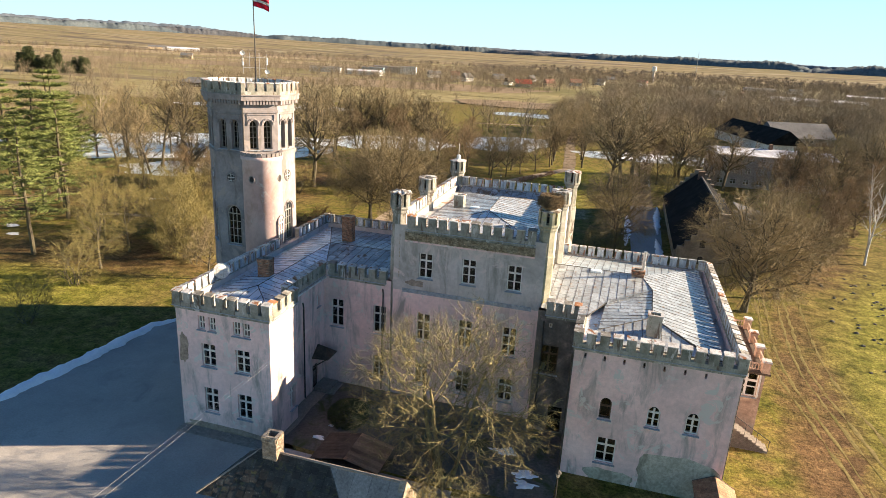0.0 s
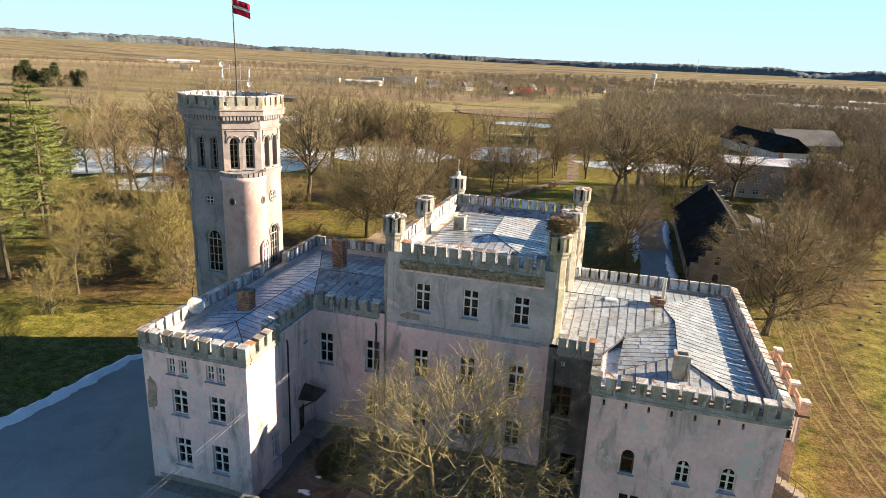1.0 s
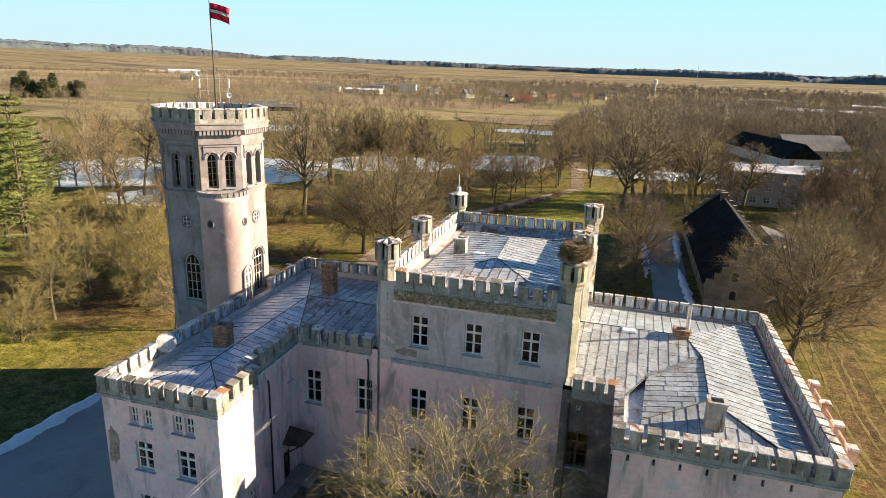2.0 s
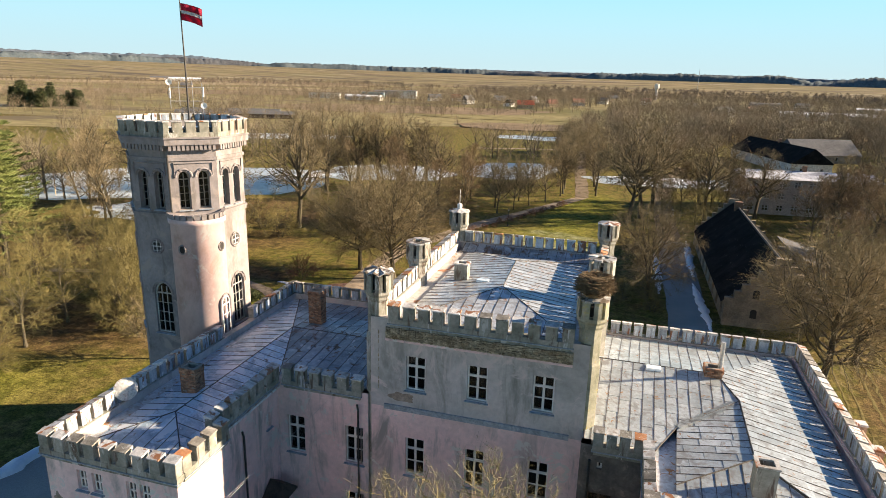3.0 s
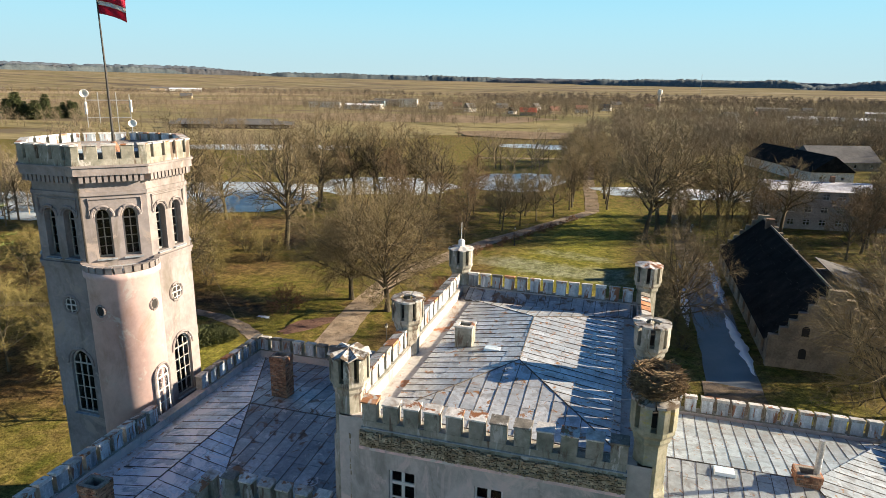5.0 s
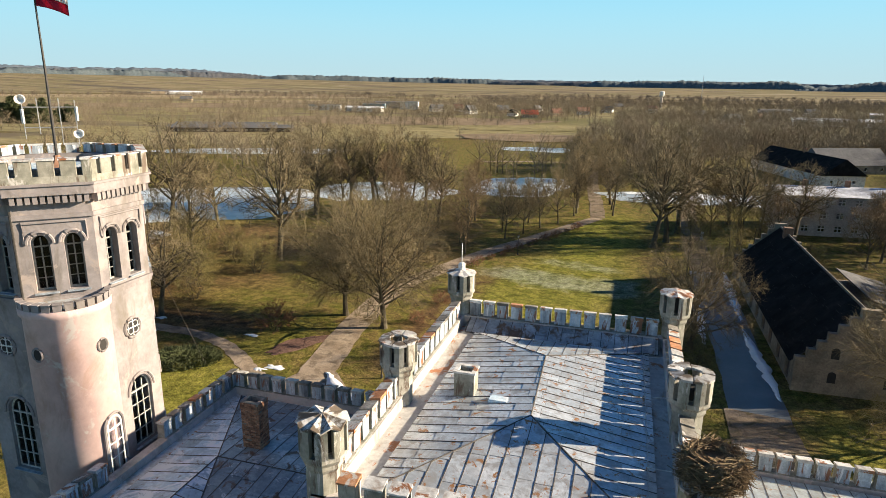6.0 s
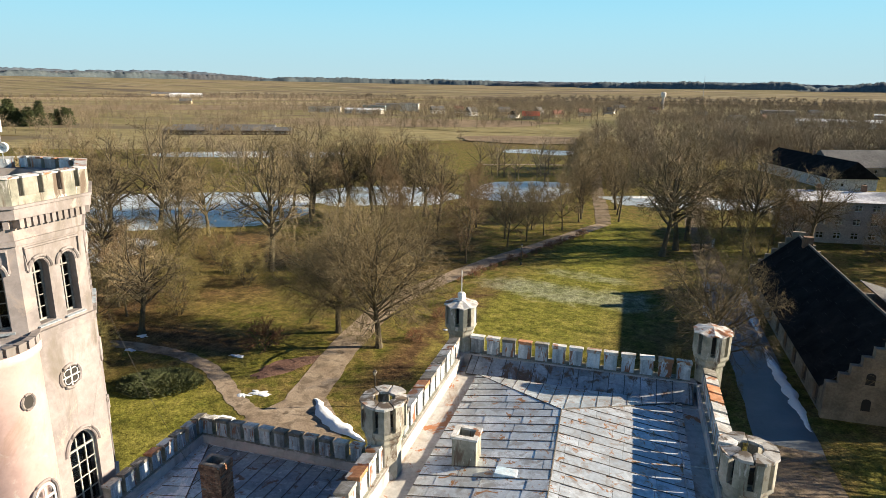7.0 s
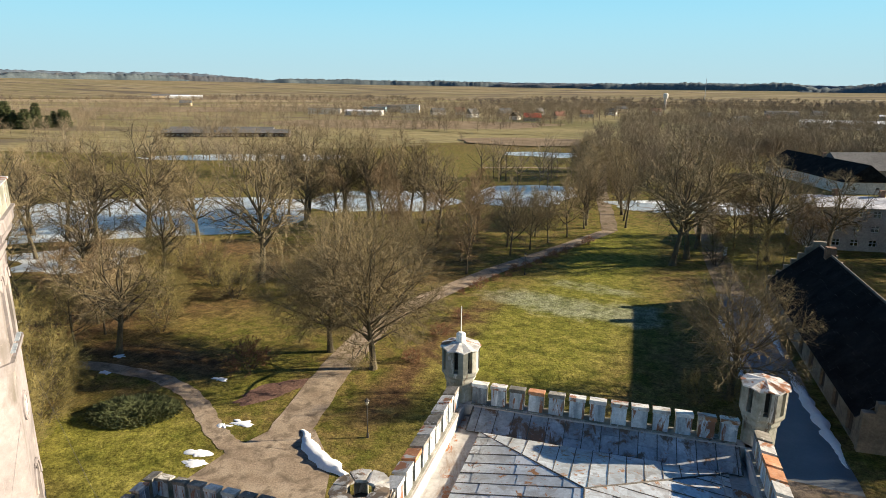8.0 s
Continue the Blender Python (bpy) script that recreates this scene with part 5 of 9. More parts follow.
for i, (x, y, w) in enumerate(((-40.1, 80.0, 1.1), (-41.3, 79.2, 0.7), (-39.9, 73.9, 0.8), (-40.6, 75.0, 0.9), (-47.0, 86.5, 0.7), (-60.2, 88.0, 0.7), (-58.5, 84.4, 0.6), (-19.0, 36.6, 0.45), (-18.8, 38.3, 0.25), (-5.4, 39.8, 0.95), (-3.7, 37.6, 0.9), (-3.4, 36.6, 0.8), (-82, 66, 1.0), (-86, 69, 1.2), (-80, 92, 1.5), (-27.9, 100.5, 0.4))):
    snow_patch(x, y, w, 20 + i)
snow_patch(-27.6, 57.6, 0.55, 60, "last snow in the roof gutter", 9.6)
snow_patch(7.2, 57.6, 0.7, 61, "last snow in the roof corner", 9.98)
# frozen water
blob("pond", -116, 150, 44, 25, 0.036, ICE, "frozen pond with bluish ice and snow", "pond", turn=36, seed=21, rough=0.25)
blob("pond", -97, 118, 10, 9, 0.042, ICE, "frozen pond edge", "pond", turn=30, seed=22, rough=0.3)
blob("pond", -70, 186, 20, 16, 0.048, ICE, "frozen pond between the park trees", "pond", turn=20, seed=23, rough=0.25)
blob("pond", -37, 208, 13, 20, 0.054, ICE, "frozen pond with snowy ice", "pond", turn=-12, seed=24, rough=0.2)
blob("pond", -160, 262, 40, 12, 0.060, ICE, "frozen pond beyond the park", "pond", turn=22, seed=25, rough=0.25)
blob("pond", -48, 318, 18, 12, 0.066, ICE, "frozen pond behind the dam", "pond", turn=5, seed=26, rough=0.25)
blob("pond", 8, 203, 24, 9, 0.072, ICE, "thawing snowy clearing between trees", "snow field", turn=10, seed=27, rough=0.5)
for i, (x, y, w) in enumerate(((0, 199, 4.5), (14, 204, 6.0), (22, 196, 3.5), (7, 210, 5.0), (-6, 206, 3.0), (30, 203, 5.0))):
    snow_patch(x, y, w, 90 + i, "melting snow on the clearing between trees", 0.08)
ribbon("footpath", [(-62, 262), (-46, 268), (-30, 272)], 3.0, 0.05, GRAVEL, "pale dam path across the pond", seed=14)

# fields out to the horizon
STUBBLE = surface("pale_stubble_field", [(0.27, 0.215, 0.13), (0.33, 0.26, 0.16), (0.38, 0.305, 0.19)], 0.95, 0.01, 0.12, bump=0.0, fine_mix=0.35, spec=0.1)
PLOUGH = surface("ploughed_brown_field", [(0.19, 0.14, 0.09), (0.24, 0.178, 0.115), (0.29, 0.22, 0.14)], 0.95, 0.012, 0.12, bump=0.0, fine_mix=0.35, spec=0.1)
MEADOW = surface("yellow_green_meadow", [(0.16, 0.145, 0.062), (0.24, 0.205, 0.098), (0.32, 0.262, 0.14)], 0.95, 0.006, 0.12, stretch=(0.5, 1.6, 1), bump=0.0, fine_mix=0.3, spec=0.1, stain=(0.155, 0.125, 0.08), stain_at=(0.55, 0.6), stain_scale=0.006, stain_stretch=(0.35, 1.8, 1))
for i, (x, y, rx, ry, tn, mt, lb) in enumerate((
        (-420, 770, 900, 470, 0, MEADOW, "wide yellowish winter meadow"), (-1500, 2150, 1500, 850, 0, STUBBLE, "wide pale winter fields far off"),
        (-230, 300, 120, 40, 24, MEADOW, "yellow green meadow"), (-330, 470, 190, 60, 30, MEADOW, "yellow green meadow"),
        (-190, 520, 120, 60, 12, PLOUGH, "brown fallow field"), (-520, 720, 260, 90, 30, PLOUGH, "brown ploughed field"),
        (-420, 980, 240, 90, 16, STUBBLE, "pale stubble field"), (-900, 1100, 380, 150, 34, STUBBLE, "pale stubble field"),
        (-90, 455, 55, 22, 4, MEADOW, "green winter crop field"), (-760, 1500, 500, 180, 20, PLOUGH, "brown field"),
        (-300, 1500, 300, 140, 8, MEADOW, "distant meadow"), (-1500, 1800, 500, 200, 38, STUBBLE, "distant pale field"),
        (100, 1500, 260, 90, -4, STUBBLE, "distant pale field"), (520, 900, 160, 60, -20, PLOUGH, "brown field"),
        (-60, 380, 45, 25, 4, PLOUGH, "brown fallow field"), (-1100, 2300, 700, 200, 26, MEADOW, "distant meadow"), (-200, 2200, 500, 200, 4, STUBBLE, "distant pale field"))):
    blob("field", x, y, rx, ry, 0.04 + 0.03 * i, mt, lb, "field", turn=tn, seed=40 + i, rough=0.18)

# molehills in the meadow
rnd = random.Random(77)
bm = bmesh.new()
lathe(bm, [(0.30, -0.02), (0.26, 0.07), (0.15, 0.15), (0.04, 0.18)], 9)
for q in bm.verts:
    q.co += Vector((rnd.uniform(-0.04, 0.04), rnd.uniform(-0.04, 0.04), rnd.uniform(-0.01, 0.02)))
MOLE = mesh_of("molehill", bm, MUD)
for k in range(110):
    a = rnd.uniform(0, 1)
    x, y = 30 + rnd.gauss(3, 4), 62 + 34 * a + rnd.uniform(-6, 6)
    if x > 24.5:
        tagged(lay("molehill", MOLE, None, pose(x, y, 0, 0, 0, k * 40) @ Matrix.Scale(rnd.uniform(0.45, 0.95), 4)), "small dark molehill in the meadow grass", "molehill", group="molehills")

# ---- trees ----
class Wood:
    """Collects tapered limbs and thin twigs as plain triangles and quads."""

    def __init__(self):
        self.v, self.f = [], []

    def limb(self, pts, radii, sides):
        base = len(self.v)
        n = len(pts)
        for i, p in enumerate(pts):
            d = (pts[min(i + 1, n - 1)] - pts[max(i - 1, 0)])
            a = d.orthogonal().normalized()
            b = d.cross(a).normalized()
            for k in range(sides):
                q = 2 * math.pi * k / sides
                self.v.append(p + radii[i] * (a * math.cos(q) + b * math.sin(q)))
        for i in range(n - 1):
            for k in range(sides):
                j = (k + 1) % sides
                self.f.append((base + i * sides + k, base + i * sides + j, base + (i + 1) * sides + j, base + (i + 1) * sides + k))

    def twig(self, p, q, w):
        d = q - p
        s = d.orthogonal().normalized() * w
        s.rotate(Matrix.Rotation(random.random() * 6.28, 3, d))
        i = len(self.v)
        self.v += [p - s, p + s, q]
        self.f.append((i, i + 1, i + 2))

    def spray(self, pts, w):
        """A thin bent shoot of three points, as a flat taper."""
        a, b, c = pts
        s = (c - a).orthogonal().normalized() * w
        s.rotate(Matrix.Rotation(random.random() * 6.28, 3, (c - a).normalized()))
        i = len(self.v)
        self.v += [a - s, a + s, b + s * 0.6, b - s * 0.6, c]
        self.f += [(i, i + 1, i + 2, i + 3), (i + 3, i + 2, i + 4)]

    def mesh(self, name, mat):
        me = bpy.data.meshes.new(name)
        me.from_pydata([tuple(p) for p in self.v], [], self.f)
        me.materials.append(mat)
        return me


def grow(rnd, height, spread, trunk_r, trunk_h, limbs=8, kids=(7, 6, 7), leader=0.4, twig_w=0.022, rise=0.5, stems=1, gnarl=0.16, detail=1.0, twig_len=0.9, outward=0.5, low=0.16, thin=1.0, stout=0.0, lift=0.45, splay=0.4):
    """A bare broadleaf tree: a forking trunk, limbs that fan out to a domed crown, branchlets and fine twigs. Returns its wood and its twigs."""
    wood, twigs = Wood(), Wood()
    top, bottom = height * 0.95, max(0.25, height * low)
    C = Vector((0, 0, bottom + (top - bottom) * 0.45))
    R = Vector((spread / 2, spread / 2, (top - bottom) * 0.55))

    def reach(p, e):
        """How far it is from p along e to the edge of the crown."""
        q = Vector(((p.x - C.x) / R.x, (p.y - C.y) / R.y, (p.z - C.z) / R.z))
        d = Vector((e.x / R.x, e.y / R.y, e.z / R.z))
        a, b, c = d.dot(d), q.dot(d), q.dot(q) - 1
        disc = b * b - a * c
        return max(0.3, (-b + math.sqrt(disc)) / a) if disc > 0 else 0.3

    def aside(d, angle):
        axis = d.orthogonal().normalized()
        axis.rotate(Matrix.Rotation(rnd.uniform(0, 6.283), 3, d))
        e = d.copy()
        e.rotate(Matrix.Rotation(angle, 3, axis))
        return e

    def out(p):
        q = p - C
        q.z = q.z * 0.9 + 0.5 * rise
        return q.normalized() if q.length > 0.01 else Vector((0, 0, 1))

    def shoot(p, d, length, r, level):
        n = (6, 5, 3, 2)[level]
        pts, rad = [p.copy()], [r]
        step = length / n
        c = d.copy()
        for i in range(n):
            wob = gnarl * (1.0 if level < 2 else 1.5)
            c = (c + Vector((rnd.uniform(-wob, wob), rnd.uniform(-wob, wob), rnd.uniform(-wob, wob) + 0.07 * rise))).normalized()
            pts.append(pts[-1] + c * step)
            rad.append(r * (1 - 0.85 * (i + 1) / n) + 0.003)
        if level < 3:
            wood.limb(pts, rad, (8, 5, 3)[level])
        else:
            twigs.spray(pts, rad[0])
        return pts, c

    def at(pts, t):
        x = t * (len(pts) - 1)
        i = min(int(x), len(pts) - 2)
        return pts[i].lerp(pts[i + 1], x - i), (pts[i + 1] - pts[i]).normalized()

    def fan(pts, tip, length, r, level):
        if level == 3:
            n = kids[2]
            for k in range(n):
                p, d = at(pts, 0.1 + 0.9 * (k + rnd.random()) / n)
                e = (aside(d, rnd.uniform(0.5, 1.35)) + out(p) * outward * 0.6).normalized()
                q = p + e * twig_len * rnd.uniform(0.4, 1.15)
                twigs.twig(p, q, twig_w)
                if detail > 0.8:
                    p2 = p.lerp(q, rnd.uniform(0.3, 0.7))
                    twigs.twig(p2, p2 + aside(e, 0.55) * twig_len * 0.5, twig_w * 0.7)
            twigs.twig(pts[-1], pts[-1] + tip * twig_len * 0.9, twig_w)
            return
        n = kids[level - 1]
        for k in range(n):
            t = 0.16 + 0.84 * (k + rnd.uniform(0.2, 0.95)) / n
            p, d = at(pts, min(t, 0.99))
            e = (aside(d, rnd.uniform(0.55, 1.25)) + out(p) * outward).normalized()
            ln = min(length * (0.58 if level == 1 else 0.72), reach(p, e) * 1.02) * rnd.uniform(0.6, 1.05)
            ln = max(ln, 0.45 if level == 2 else 0.8)
            q, tp = shoot(p, e, ln, r * (1 - 0.75 * t) * 0.6 + 0.007 + stout, level + 1)
            fan(q, tp, ln, r * 0.5, level + 1)

    for s in range(stems):
        d = Vector((rnd.uniform(-0.08, 0.08), rnd.uniform(-0.08, 0.08), 1))
        foot = Vector((0, 0, -0.2))
        if stems > 1:
            a = 6.283 * s / stems + rnd.uniform(0, 0.8)
            d = Vector((splay * math.cos(a), splay * math.sin(a), 1))
            foot += Vector((0.25 * math.cos(a), 0.25 * math.sin(a), 0))
        d.normalize()
        full = max(height * leader, trunk_h + 0.3)
        n = 6
        pts, rad = [foot], [trunk_r * 1.45]
        c = d.copy()
        for i in range(n):
            c = (c + Vector((rnd.uniform(-0.09, 0.09), rnd.uniform(-0.09, 0.09), 0.04))).normalized()
            pts.append(pts[-1] + c * (full + 0.2) / n)
            rad.append(trunk_r * (1.0 - 0.55 * ((i + 1) / n) ** 1.3))
        wood.limb(pts, rad, 9)
        for k in range(limbs):
            f = (k + rnd.uniform(0.1, 0.9)) / limbs
            t = (trunk_h + 0.2) / (full + 0.2) + (1 - (trunk_h + 0.2) / (full + 0.2)) * f
            p, dd = at(pts, min(t, 0.99))
            a = k * 2.4 + rnd.uniform(-0.4, 0.4)
            up = lift + 2.2 * rise * f * f + rnd.uniform(-0.12, 0.25)
            e = Vector((math.cos(a), math.sin(a), up)).normalized()
            ln = reach(p, e) * rnd.uniform(0.68, 0.95)
            q, tp = shoot(p, e, ln, trunk_r * thin * (0.52 - 0.18 * f), 1)
            fan(q, tp, ln, trunk_r * thin * 0.36, 1)
    return wood, twigs


def tree_kind(name, label, category, seed, twig_mat=None, bark=None, group="", **kw):
    random.seed(seed)
    wood, twigs = grow(random.Random(seed), **kw)
    ob = thing(name, (0, 0, 0), label, category, group)
    lay("trunk", wood.mesh("trunk", bark or BARK), ob)
    lay("crown", twigs.mesh("crown", twig_mat or TWIG), ob)
    return ob


PLANTED = {}


def plant(ob, x, y, scale=1.0, turn=0.0, tall=1.0, label=""):
    """Sets the first tree of its kind where it stands, and copies of it at the other places."""
    m = Matrix.Translation((x, y, 0)) @ Matrix.Rotation(radians(turn), 4, "Z") @ Matrix.Diagonal((scale, scale, scale * tall, 1))
    if ob not in PLANTED:
        PLANTED[ob] = True
        PLACE[ob] = m
        for c in ob.children:
            c.matrix_parent_inverse = Matrix()
        ob.matrix_basis = m
        return ob
    base = ob.scale.copy()
    c = copy_thing(ob, m @ Matrix.Diagonal((1 / base.x, 1 / base.y, 1 / base.z, 1)))
    return tagged(c, label)


ROUND = tree_kind("bare_tree", "broad bare park tree with a dense domed crown", "tree", 11, group="park trees", height=16.2, spread=16.5, trunk_r=0.34, trunk_h=2.4, leader=0.38, limbs=16, kids=(8, 7, 11), rise=0.8, twig_w=0.013, twig_len=0.85, low=0.15, thin=0.8, gnarl=0.26, stout=0.006, detail=0.5, outward=0.28, lift=0.35)
DOME = tree_kind("bare_tree", "big bare park tree with a dense rounded crown", "tree", 13, group="park trees", height=17.2, spread=17.0, trunk_r=0.36, trunk_h=2.6, leader=0.36, limbs=22, kids=(10, 8, 11), rise=0.75, gnarl=0.25, twig_w=0.012, twig_len=0.8, low=0.13, thin=0.75, stout=0.005, detail=0.9, outward=0.3, lift=0.3)
OAK = tree_kind("bare_tree", "tall dark bare oak with gnarled spreading limbs", "tree", 23, twig_mat=TWIG_DARK, group="park trees", height=18.8, spread=15.5, trunk_r=0.42, trunk_h=4.2, leader=0.48, limbs=15, kids=(7, 6, 8), rise=0.7, gnarl=0.34, detail=0.5, twig_w=0.019, twig_len=0.95, low=0.22, outward=0.25, stout=0.010, lift=0.45)
TALL_TREE = tree_kind("bare_tree", "slender bare tree with steep branches", "tree", 31, twig_mat=TWIG_DARK, group="park trees", height=17.0, spread=8.0, trunk_r=0.24, trunk_h=4.0, leader=0.75, limbs=14, kids=(5, 5, 8), rise=0.9, detail=0.5, twig_w=0.02, twig_len=0.85, low=0.25, gnarl=0.22, stout=0.009, lift=0.6, outward=0.3)
SMALL_TREE = tree_kind("bare_tree", "small dark bare tree with a compact crown", "tree", 37, twig_mat=TWIG_DARK, group="park trees", height=8.5, spread=6.4, trunk_r=0.14, trunk_h=1.5, leader=0.5, limbs=11, kids=(6, 6, 9), rise=0.8, twig_w=0.017, twig_len=0.6, low=0.16, detail=0.5, gnarl=0.22, stout=0.007, lift=0.6, outward=0.3)
YELLOW = tree_kind("bare_tree", "yellowish bare tree with many fine twigs", "tree", 41, twig_mat=TWIG_YELLOW, group="park trees", height=11.0, spread=9.4, trunk_r=0.17, trunk_h=1.8, leader=0.5, limbs=11, kids=(6, 6, 8), rise=0.6, twig_w=0.012, twig_len=0.9, low=0.12, gnarl=0.26, detail=0.5, stout=0.003, thin=0.7, outward=0.25)
SHRUB = tree_kind("bare_shrub", "many-stemmed yellow brown bare shrub", "shrub", 43, twig_mat=TWIG_YELLOW, group="shrubs", height=5.0, spread=4.8, trunk_r=0.05, trunk_h=0.3, leader=0.3, limbs=4, kids=(5, 4, 5), stems=5, rise=0.9, twig_w=0.010, twig_len=0.55, low=0.05)
RUSTY = tree_kind("bare_tree", "reddish brown bare tree with fine twigs", "tree", 47, twig_mat=TWIG_RED, group="park trees", height=12.0, spread=8.0, trunk_r=0.18, trunk_h=2.0, leader=0.55, limbs=12, kids=(6, 6, 9), rise=0.9, detail=0.5, twig_w=0.019, twig_len=0.9, low=0.14, gnarl=0.22, stout=0.007, lift=0.65, outward=0.3)
BIRCH_BARK = surface("white_birch_bark", [(0.30, 0.28, 0.25), (0.62, 0.60, 0.56), (0.70, 0.68, 0.64)], 0.9, 2.0, 9.0, stretch=(1, 1, 2.5), bump=0.2)
BIRCH = tree_kind("birch_tree", "slim white-stemmed bare birch", "tree", 53, twig_mat=TWIG_RED, bark=BIRCH_BARK, group="park trees", height=15.0, spread=5.0, trunk_r=0.15, trunk_h=4.0, leader=0.9, limbs=16, kids=(5, 4, 6), rise=0.9, detail=0.5, twig_w=0.016, twig_len=0.8, low=0.25, lift=0.9)
LANE_TREE = tree_kind("bare_tree", "big spreading bare tree beside the barn", "tree", 29, group="park trees", height=15.5, spread=17.5, trunk_r=0.36, trunk_h=1.8, leader=0.5, limbs=22, kids=(9, 8, 10), rise=0.6, gnarl=0.3, detail=0.5, twig_w=0.012, twig_len=0.85, low=0.12, outward=0.22, thin=0.8, stout=0.005, lift=0.3)
RED_BUSH = tree_kind("bare_bush", "low rusty brown rounded bush", "bush", 59, twig_mat=surface("rusty_bush_twigs", [(0.17, 0.085, 0.05), (0.25, 0.125, 0.07)], 0.9, 0.6, 3.0, bump=0.0, fine_mix=0.25), group="bushes along the path", height=1.7, spread=2.1, trunk_r=0.03, trunk_h=0.1, leader=0.2, limbs=4, kids=(4, 3, 5), stems=4, rise=0.7, twig_w=0.018, twig_len=0.35, low=0.05)
COURT = tree_kind("bare_tree", "mossy yellowish bare tree in the castle courtyard", "tree", 67, twig_mat=surface("lichened_twigs", [(0.13, 0.11, 0.055), (0.21, 0.18, 0.08), (0.32, 0.275, 0.12)], 0.9, 1.5, 5.0, bump=0.0, fine_mix=0.3), bark=surface("yellow_lichen_bark", [(0.085, 0.07, 0.04), (0.16, 0.13, 0.065), (0.27, 0.225, 0.10)], 0.95, 1.5, 9.0, bump=0.5), height=13.2, spread=13.5, trunk_r=0.17, trunk_h=1.2, leader=0.62, limbs=12, kids=(8, 7, 9), stems=3, rise=0.45, gnarl=0.36, twig_w=0.008, twig_len=0.42, low=0.07, outward=0.25, thin=0.6, stout=0.003, lift=0.2, splay=0.22)

plant(COURT, -8.6, 34.6, 1.04, 130)
